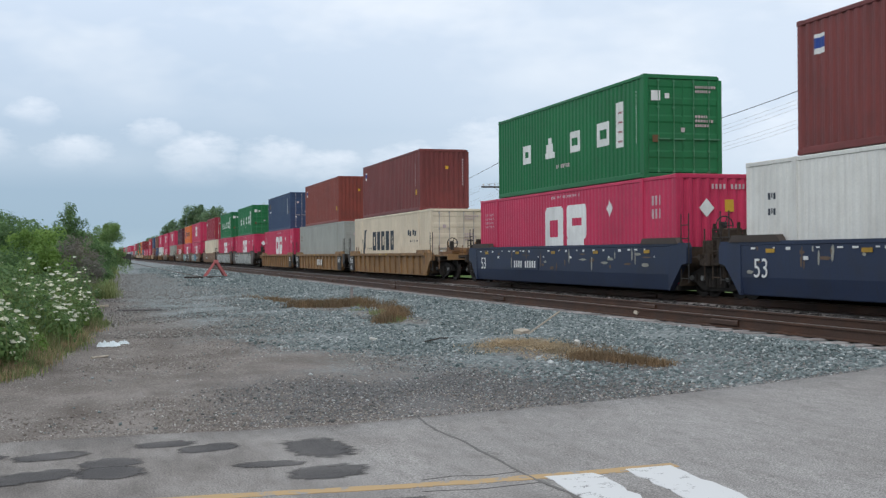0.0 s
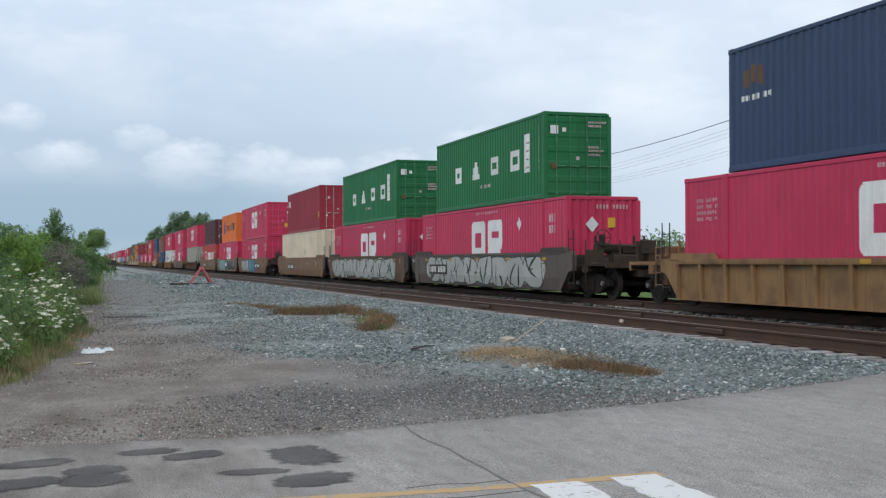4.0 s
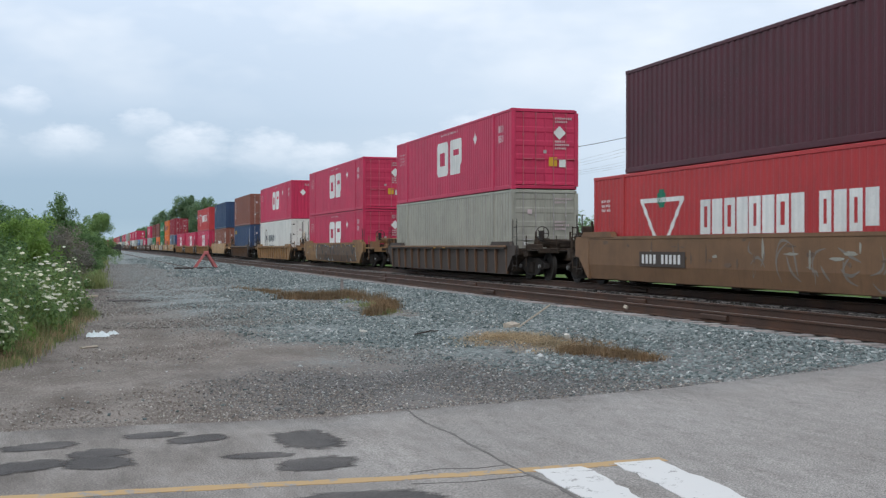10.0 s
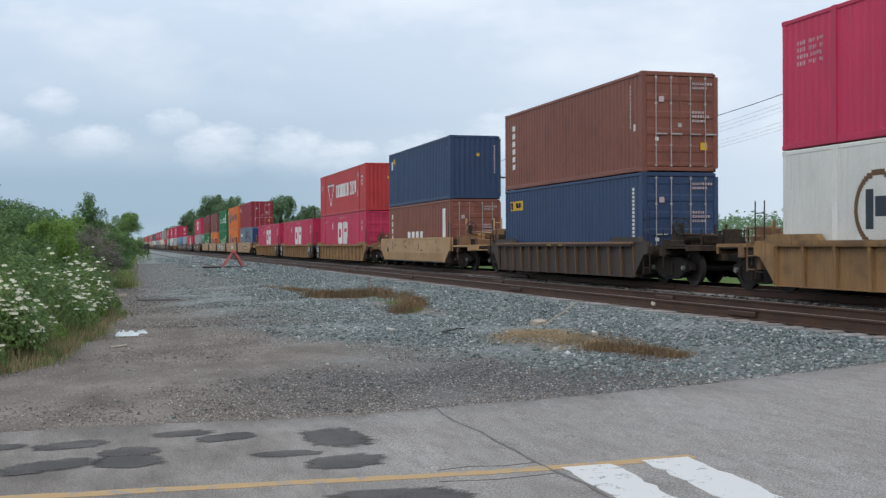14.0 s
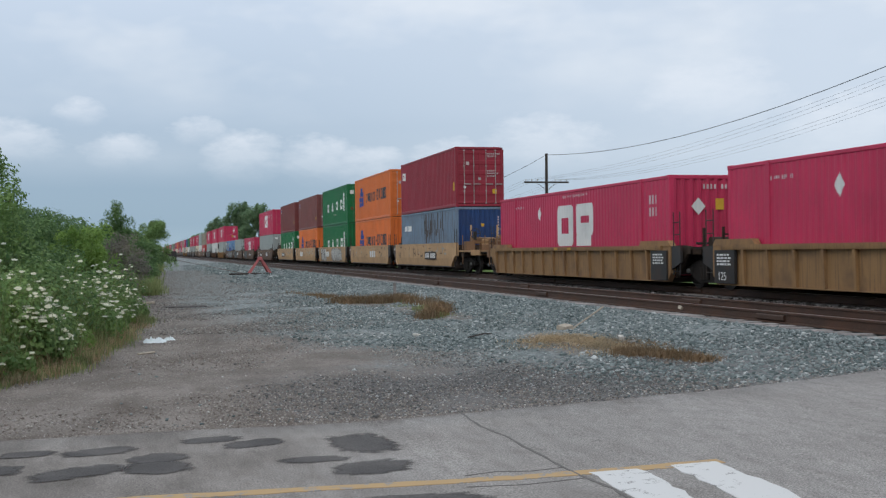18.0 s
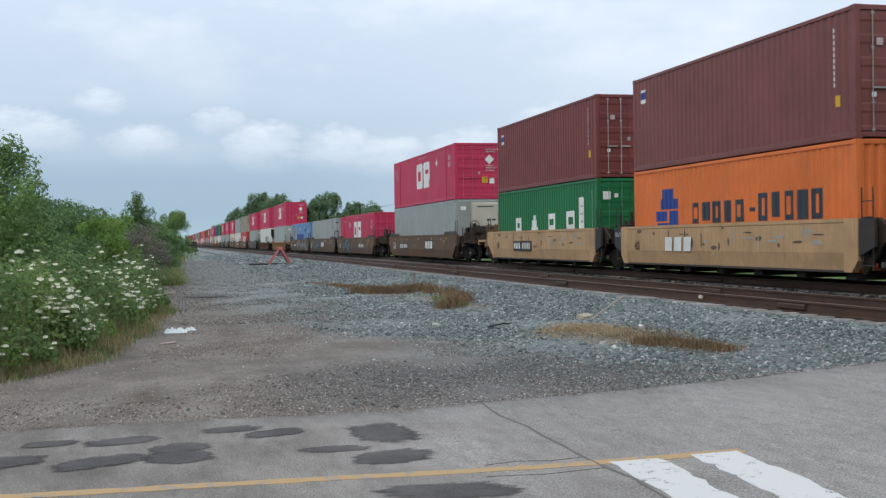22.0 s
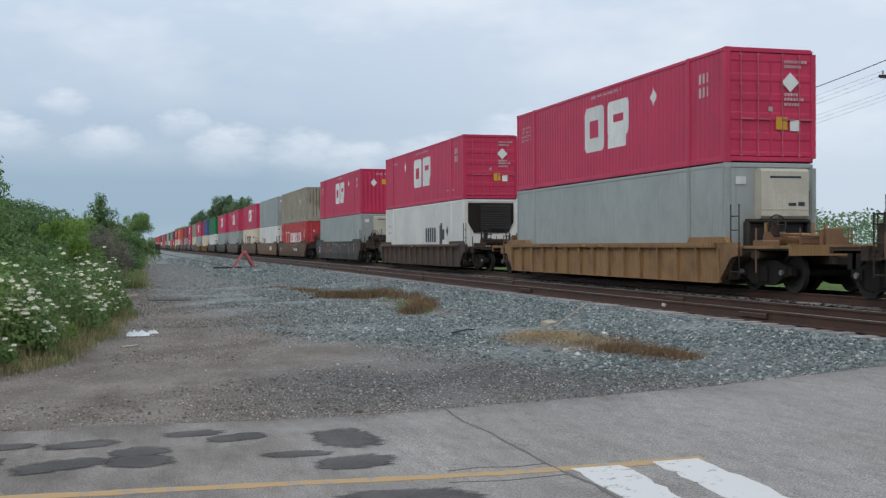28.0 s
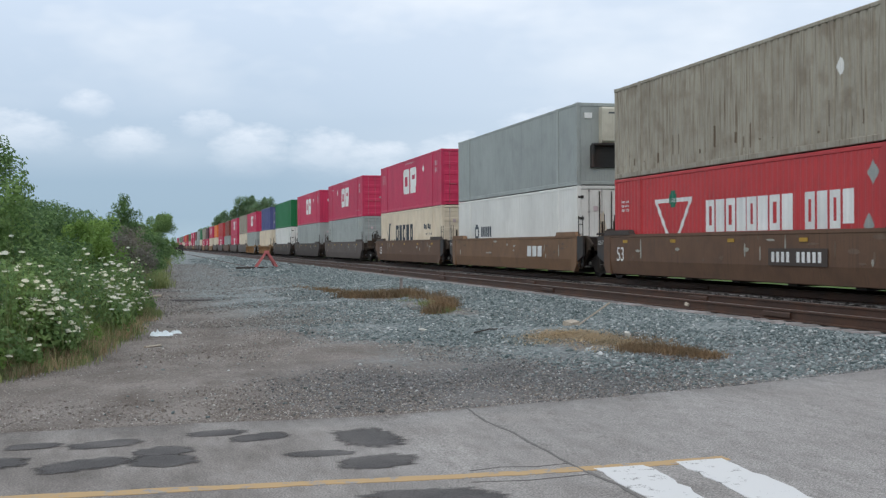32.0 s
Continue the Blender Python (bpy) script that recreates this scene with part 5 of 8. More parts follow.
# ---- poles and wires ----
POLES = ((37.9, 9.25, 7.95), (81.8, 8.75, 6.6), (128.8, 7.65, 5.6), (176, 7.4, 5.4), (224, 7.4, 5.4), (-8, 9.3, 8.0))
POLE_X = 29.0


def build_poles():
    arms = [-1.6, -1.15, -0.7, 0.7, 1.15, 1.6]
    for y, top, arm in POLES:
        root = new("telegraph_pole")
        root.location = (POLE_X, y, -0.4)
        tagged(root, "dark wooden pole with a crossarm and glass insulators", "utility pole", group="telegraph poles")
        part("shaft", Shape().tube((0, 0, 0), (0.06, 0, top + 0.4), 0.15, 10, 0.1), M["pole"], root)
        part("crossarm", Shape().slab(-1.75, -0.16, arm + 0.34, 1.75, -0.05, arm + 0.46, 0.01), M["pole"], root)
        for sx in (-1, 1):
            part("brace", Shape().tube((0.03, -0.12, arm - 0.25), (sx * 0.75, -0.12, arm + 0.36), 0.018, 5), M["darkmetal"], root)
        ins = cached_insulator()
        for a in arms:
            ob_at("insulator", ins, root, pose(a, -0.1, arm + 0.46))
    order = sorted(POLES)
    for (y0, t0, a0), (y1, t1, a1) in zip(order, order[1:]):
        for k, off in enumerate([None] + arms):
            s = Shape()
            z0, z1 = (t0 - 0.1, t1 - 0.1) if off is None else (a0 + 0.2, a1 + 0.2)
            x = POLE_X + (off or 0.06)
            pts = []
            for i in range(13):
                f = i / 12
                pts.append((x, y0 + (y1 - y0) * f, z0 + (z1 - z0) * f - (1.05 if off is None else 0.62 + 0.06 * k) * 4 * f * (1 - f)))
            r = 0.018 if off is None else 0.0045
            s.sheet([[(px + r * math.cos(a), py, pz + r * math.sin(a)) for px, py, pz in pts] for a in (0, 1.2566, 2.5133, 3.7699, 5.0265, 6.2832)])
            tagged(part("overhead_wire", s, M["wire"], None), "thin dark wire slung between poles", "wire", group="overhead wires")


def cached_insulator():
    return Shape().tube((0, 0, 0), (0, 0, 0.07), 0.025, 8).tube((0, 0, 0.06), (0, 0, 0.17), 0.045, 8, 0.03).mesh("insulator", M["bar"])


build_poles()


# ---- things on the lot ----
def build_lot_things():
    # stop post at the stub track's end
    root = new("buffer_stop")
    root.location = (STUB_X + 0.1, 77.2, ground_z(STUB_X) + 0.02)
    tagged(root, "faded red steel A-frame stop post on the stub track", "buffer stop")
    for sx in (-1, 1):
        part("leg", Shape().tube((sx * 0.72, 0, 0), (sx * 0.07, 0, 1.0), 0.105, 4), M["stop"], root)
        part("brace", Shape().tube((sx * 0.66, 1.3, 0), (sx * 0.07, 0.1, 0.95), 0.08, 4), M["stop"], root)
    part("head", Shape().slab(-0.15, -0.13, 0.90, 0.15, 0.11, 1.12, 0.03), M["stop"], root)
    base = tagged(part("timber", Shape().slab(-1.9, -0.12, 0, 0.95, 0.12, 0.11, 0.02), M["pole"], None, m=pose(STUB_X - 0.1, 76.2, ground_z(STUB_X) - 0.01)), "dark old timber under the stop post", "timber")
    # parked track cart far down the lot
    cart = new("track_cart")
    cart.location = (3.3, 172, 0)
    tagged(cart, "dark parked track cart with a rusty load", "track cart")
    part("deck", Shape().slab(-1.2, -1.2, 0.55, 1.2, 1.2, 0.75, 0.03), M["darkmetal"], cart)
    part("load", Shape().slab(-1.1, -0.9, 0.75, 0.2, 0.9, 1.75, 0.08), M["wdark"], cart)
    part("engine_box", Shape().slab(0.3, -0.6, 0.75, 1.1, 0.6, 1.95, 0.08), M["darkmetal"], cart)
    for sx in (-1, 1):
        for sy in (-1, 1):
            part("wheel", lathe_wheel(), M["bogie"], cart, m=pose(sx * 0.85, sy * 0.75, 0.28))
    # litter: a crumpled white sheet
    rng = random.Random(9)
    film = material("white_plastic_film", (0.62, 0.68, 0.69), 0.35, 0, (14, 0.08), spec=0.5)
    for k, (x, y, a, b, h) in enumerate(((0.16, 22.3, 0.21, 0.36, 0.10), (0.43, 22.7, 0.11, 0.22, 0.07))):
        rows = []
        for i in range(13):
            r = []
            for j in range(13):
                u, v = i / 6 - 1, j / 6 - 1
                rr = math.hypot(u, v)
                e = max(0.0, 1 - rr ** 2 * 0.8)
                z = h * e * (0.15 + 1.7 * abs(noise.noise((u * 3.1 + k * 5, v * 3.1, 1)))) + 0.004
                s = 1 / max(1.0, rr * (0.85 + 0.3 * noise.noise((u * 3, v * 3, 7 + k))))
                r.append((x + u * a * s, y + v * b * s, z if rr * s < 0.98 else 0.004))
            rows.append(r)
        s = Shape().sheet(rows)
        tagged(part("plastic_sheet", s, film, None, smooth=True), "crumpled white plastic sheet on the gravel", "litter")
    wood = material("bleached_board", (0.42, 0.36, 0.29), 0.8, 0, (20, 0.2))
    pale = material("pale_litter", (0.60, 0.58, 0.53), 0.7, 0, (20, 0.1))
    rust = material("rusty_plate", (0.06, 0.05, 0.048), 0.8, 0, (15, 0.3))
    for name, m4, dims, mat, label in (
            ("board", pose(-0.22, 38.6, 0.04, 0, -3, 8), (0.5, 0.09, 0.035), wood, "bleached board lying in the weeds"),
            ("board", pose(0.0, 19.6, 0.02, 0, -2, 35), (0.15, 0.035, 0.015), wood, "short bleached board on the gravel"),
            ("drain_cover", pose(1.19, 36.4, 0.015, 0, 0, 4), (0.62, 0.42, 0.01), rust, "dark flat plate on the gravel"),
            ("carton", pose(7.2, 19.4, ground_z(7.2) + 0.05, 8, -6, 25), (0.11, 0.10, 0.04), wood, "flattened pale carton on the stones"),
            ("cup", pose(7.14, 16.75, ground_z(7.14) + 0.05, 20, 60, 40), (0.045, 0.04, 0.025), pale, "small white scrap on the stones"),
            ("cup", pose(4.8, 20.7, ground_z(4.8) + 0.03, 5, 10, 10), (0.06, 0.05, 0.02), pale, "small white scrap on the stones"),
            ("rag", pose(10.36, 21.3, RAIL - 0.09, 15, 25, 20), (0.02, 0.05, 0.035), wood, "pale scrap caught on the rail")):
        a, b, c = dims
        tagged(part(name, Shape().slab(-a, -b, -c, a, b, c, 0.01), mat, None, m=m4), label, "litter")
    stick = Shape().tube((0, 0, 0), (0.54, -0.16, 0.40), 0.017, 6)
    tagged(part("stick", stick, wood, None, m=pose(7.25, 19.2, ground_z(7.25) + 0.02)), "thin bare stick leaning on the stones", "stick")
    twig = Shape().tube((5.36, 19.2, 0.03), (5.75, 19.6, 0.05), 0.014, 6).tube((5.75, 19.6, 0.05), (6.1, 19.9, 0.03), 0.012, 6)
    tagged(part("stick", twig, M["pole"], None, m=pose(0, 0, ground_z(5.7))), "dark fallen stick on the crushed stone", "stick")
    tagged(part("stake", Shape().slab(-0.04, -0.04, 0, 0.04, 0.04, 0.5, 0.01), M["tie"], None, m=pose(7.1, 33.4, ground_z(7.1))), "short wooden stake in dry grass", "stake")
    # banded timber post in the weeds
    post = new("fence_post")
    post.location = (-2.08, 14.9, 0)
    tagged(post, "round weathered timber post with metal bands", "post")
    part("shaft", Shape().tube((0, 0, 0), (0, 0, 2.34), 0.11, 14, 0.1), M["tie"], post)
    for z in (1.0, 1.45, 1.9, 2.28):
        part("band", Shape().tube((0, 0, z), (0, 0, z + 0.05), 0.116, 14), M["bar"], post, "thin metal band")


def lathe_wheel():
    return Shape().tube((-0.06, 0, 0), (0.06, 0, 0), 0.28, 18)


build_lot_things()


# ---- containers ----
H_BOX = 2.896
L40, L53 = 12.19, 16.15
W40, W53 = 2.44, 2.59
MESHES = {}


def cached(key, build):
    if key not in MESHES:
        MESHES[key] = build()
    return MESHES[key]


def ribs_along(a, b, period, depth, marks_at=(0.3, 0.5, 0.8)):
    """Breakpoints (position, inset) of a pressed steel wall between a and b."""
    n = max(2, round((b - a) / period))
    p = (b - a) / n
    pts = []
    for i in range(n):
        s = a + i * p
        pts += [(s, 0.0), (s + marks_at[0] * p, 0.0), (s + marks_at[1] * p, depth), (s + marks_at[2] * p, depth)]
    return pts + [(b, 0.0)]


def side_profile(kind, L):
    if kind == "smooth":
        pts, n = [], 13
        for i in range(n):
            y = -L / 2 + 0.16 + (L - 0.32) * i / n
            pts += [(y, 0.0), (y + 0.012, 0.004), (y + 0.024, 0.0)]
        return pts + [(L / 2 - 0.16, 0.0)]
    if kind == "far":
        return ribs_along(-L / 2 + 0.14, L / 2 - 0.14, 0.8, 0.036)
    if kind in ("dom", "domrib"):
        q = L40 / 2
        out = []
        for a, b in ((-L / 2 + 0.14, -q - 0.10), (-q + 0.10, q - 0.10), (q + 0.10, L / 2 - 0.14)):
            out += ribs_along(a, b, 0.25, 0.015) if kind == "dom" else ribs_along(a, b, 0.29, 0.035, (0.56, 0.66, 0.90))
        return out
    return ribs_along(-L / 2 + 0.14, L / 2 - 0.14, 0.277, 0.03)


def side_x(prof, y):
    for (a, p), (b, q) in zip(prof, prof[1:]):
        if a <= y <= b:
            return p + (q - p) * ((y - a) / (b - a) if b > a else 0)
    return 0.0


def side_mesh(kind, L, W, sgn, mat):
    prof = side_profile(kind, L)
    x0 = W / 2 - 0.012
    z0, z1 = 0.15, H_BOX - 0.10
    a = [(sgn * (x0 - d), y, z0) for y, d in prof]
    b = [(sgn * (x0 - d), y, z1) for y, d in prof]
    return Shape().sheet([a, b] if sgn > 0 else [b, a]).mesh("side_panel", mat)


def end_mesh(W, mat, depth=0.045):
    prof = ribs_along(-W / 2 + 0.13, W / 2 - 0.13, 0.25, depth)
    a = [(x, 0.012 + d, 0.15) for x, d in prof]
    b = [(x, 0.012 + d, H_BOX - 0.10) for x, d in prof]
    return Shape().sheet([b, a]).mesh("end_panel", mat)


def door_mesh(W, mat, smooth=False):
    """One door leaf from its hinge at x = 0 to x = w, pressed in bands."""
    w = W / 2 - 0.135
    zs = [(0.17, 0.0)]
    if smooth:
        zs += [(H_BOX - 0.13, 0.0)]
    else:
        n = 5
        step = (H_BOX - 0.42) / n
        for i in range(n):
            z = 0.24 + i * step
            zs += [(z, 0.0), (z + 0.05, 0.014), (z + step * 0.62, 0.014), (z + step * 0.62 + 0.05, 0.0)]
        zs += [(H_BOX - 0.13, 0.0)]
    s = Shape()
    rows = [[(x, 0.035 + (d if 0.04 < x < w - 0.04 else 0.0), z) for x in (0.0, 0.05, 0.06, w - 0.06, w - 0.05, w)] for z, d in zs]
    s.sheet(rows[::-1])
    s.box(0.0, 0.075, 0.17, w, 0.09, H_BOX - 0.13)
    return s.mesh("door", mat)


def bar_mesh(mat):
    s = Shape().tube((0, 0, 0.14), (0, 0, H_BOX - 0.11), 0.015, 6)
    for z in (0.16, 0.75, 1.95, H_BOX - 0.2):
        s.box(-0.035, -0.012, z, 0.035, 0.03, z + 0.05)
    s.box(-0.02, -0.03, 1.08, 0.34, -0.005, 1.12)
    return s.mesh("locking_bar", mat)


def marks(spec, L, prof, W, mat):
    """Paint on the side towards -x: blocks (left, right, bottom, top, lean) seen from there, left being the far end; it follows the pressed wall.
    Gives a list of (part name, mesh): each large block apart, the small print joined."""
    x0 = W / 2 - 0.012 + 0.004
    ys = [y for y, _ in prof]
    flat = []
    for blk in spec:
        if len(blk) > 4:
            # a slanting bar, in short steps
            u0, u1, z0, z1, lean = blk
            k = 26
            flat += [(u0 - lean * ((i + 0.5) / k - 0.5), u1 - lean * ((i + 0.5) / k - 0.5), z0 + (z1 - z0) * i / k, z0 + (z1 - z0) * (i + 1) / k) for i in range(k)]
        else:
            flat.append(blk)
    spec = flat
    n = len(spec)
    team = list(range(n))

    def touch(a, b):
        return a[0] <= b[1] + 0.004 and b[0] <= a[1] + 0.004 and a[2] <= b[3] + 0.004 and b[2] <= a[3] + 0.004

    for i in range(n):
        for j in range(i):
            if touch(spec[i], spec[j]) and team[i] != team[j]:
                a, b = team[i], team[j]
                team = [b if t == a else t for t in team]
    shapes, small = {}, Shape()
    for t in set(team):
        blocks = [spec[i] for i in range(n) if team[i] == t]
        area = sum((b[1] - b[0]) * (b[3] - b[2]) for b in blocks)
        shapes[t] = (Shape() if area > 0.1 else small, {b[k] for b in blocks for k in (0, 1)})
    for i, blk in enumerate(spec):
        s, us = shapes[team[i]]
        u0, u1, z0, z1 = blk
        ya, yb = L / 2 - u1, L / 2 - u0
        cut = sorted({round(ya, 4), round(yb, 4)} | {round(y, 4) for y in ys if ya < y < yb} | {round(L / 2 - u, 4) for u in us if ya < L / 2 - u < yb})
        low = [(-(x0 - side_x(prof, y)), y, z0) for y in cut]
        top = [(-(x0 - side_x(prof, y)), y, z1) for y in cut]
        s.sheet([top, low])
    out = []
    for s, _ in shapes.values():
        if s is small:
            continue
        me = s.mesh("painted_block", mat)
        bm = bmesh.new()
        bm.from_mesh(me)
        bmesh.ops.remove_doubles(bm, verts=bm.verts, dist=0.002)
        bm.to_mesh(me)
        bm.free()
        out.append(("painted_block", me))
    if small.v:
        out.append(("fine_print", small.mesh("fine_print", mat)))
    return out


def ring(u0, u1, z0, z1, t):
    """A hollow block."""
    return [(u0, u1, z1 - t, z1), (u0, u1, z0, z0 + t), (u0, u0 + t, z0 + t, z1 - t), (u1 - t, u1, z0 + t, z1 - t)]


def row_of(u0, u1, z0, z1, n, gap=0.28, t=0.0, seed=1):
    """A run of plain blocks in place of a name."""
    rnd = random.Random(seed)
    p = (u1 - u0) / n
    out = []
    for i in range(n):
        a, b = u0 + i * p, u0 + i * p + p * (1 - gap)
        if t and i % 2 == 0:
            out += ring(a, b, z0, z1, t)
        else:
            out.append((a, b, z0 + (z1 - z0) * rnd.choice((0, 0, 0.12)), z1))
    return out


def diamond(u, z, r, n=14):
    out = []
    for i in range(n):
        h = r * 2 / n
        zz = z - r + i * h
        w = r * (1 - abs((zz + h / 2 - z) / r))
        out.append((u - w * 0.8, u + w * 0.8, zz, zz + h))
    return out


def disc(u, z, r, n=9, hole=0.0):
    out = []
    for i in range(n):
        h = 2 * r / n
        zz = z - r + i * h
        m = zz + h / 2 - z
        w = math.sqrt(max(0, r * r - m * m))
        if abs(m) < hole:
            k = math.sqrt(hole * hole - m * m)
            out += [(u - w, u - k, zz, zz + h), (u + k, u + w, zz, zz + h)]
        else:
            out.append((u - w, u + w, zz, zz + h))
    return out


def fine_print(u0, u1, z0, z1, rows=1):
    """Small writing: a bar for each character, in words."""
    out = []
    h = (z1 - z0) / (rows * 1.7)
    for r in range(rows):
        z = z1 - h - r * h * 1.7
        u, rnd = u0, random.Random(int(u0 * 100) + r)
        while u < u1 - 0.05:
            for _ in range(rnd.randint(3, 5)):
                w = max(0.045, h * rnd.uniform(0.35, 0.6))
                if u + w < u1:
                    out.append((u, u + w, z + h * rnd.choice((0, 0, 0.25)), z + h))
                u += w + 0.035
            u += 0.09
    return out


def size_code(u, z, w=0.62):
    """The two short lines of a size code, a bar for each character."""
    a, b = w / 3, w / 7
    return [(u + a * k, u + a * k + b, z + 0.36, z + 0.62) for k in (0, 1, 2)] + [(u + a * k, u + a * k + b, z, z + 0.26) for k in (0, 1, 2)]


def upright(u, z0, z1, w=0.12, n=8):
    """A column of small characters as plain dots."""
    p = (z1 - z0) / n
    return [(u, u + w, z0 + i * p, z0 + i * p + p * 0.68) for i in range(n)]


def drips(u0, u1, n, seed):
    """Thin rust stains along the foot of a wall."""
    rnd = random.Random(seed)
    out = []
    for i in range(n):
        u, z = u0 + (u1 - u0) * (i + 0.8 * rnd.random()) / n, rnd.uniform(0.3, 0.5)
        out.append((u, u + rnd.uniform(0.02, 0.07), z, z + rnd.uniform(0.05, 0.75) ** 1.6))
    return out


def runs(u0, u1, n, seed):
    """Rust that has run down a wall, in narrow columns of all lengths."""
    rnd, out = random.Random(seed), []
    p = (u1 - u0) / n
    for i in range(n):
        w = p * rnd.uniform(0.25, 0.9)
        u, z1 = u0 + i * p, rnd.choice((2.76, 2.76, 2.4, 1.9))
        if rnd.random() < 0.8:
            out.append((u, u + w, max(0.3, z1 - rnd.uniform(0.3, 2.2)), z1))
    return out


def rounded(u0, u1, z0, z1, t, cut=0.2):
    """A hollow block whose corners are rounded off."""
    out, k = [], 4
    for i in range(k):
        inset = cut * (1 - math.sqrt(1 - (1 - (i + 0.5) / k) ** 2))
        a, b = cut * i / k, cut * (i + 1) / k
        out += [(u0 + inset, u1 - inset, z0 + a, z0 + b), (u0 + inset, u1 - inset, z1 - b, z1 - a)]
    return out + [(u0, u1, z0 + cut, z0 + t), (u0, u1, z1 - t, z1 - cut), (u0, u0 + t, z0 + t, z1 - t), (u1 - t, u1, z0 + t, z1 - t)]


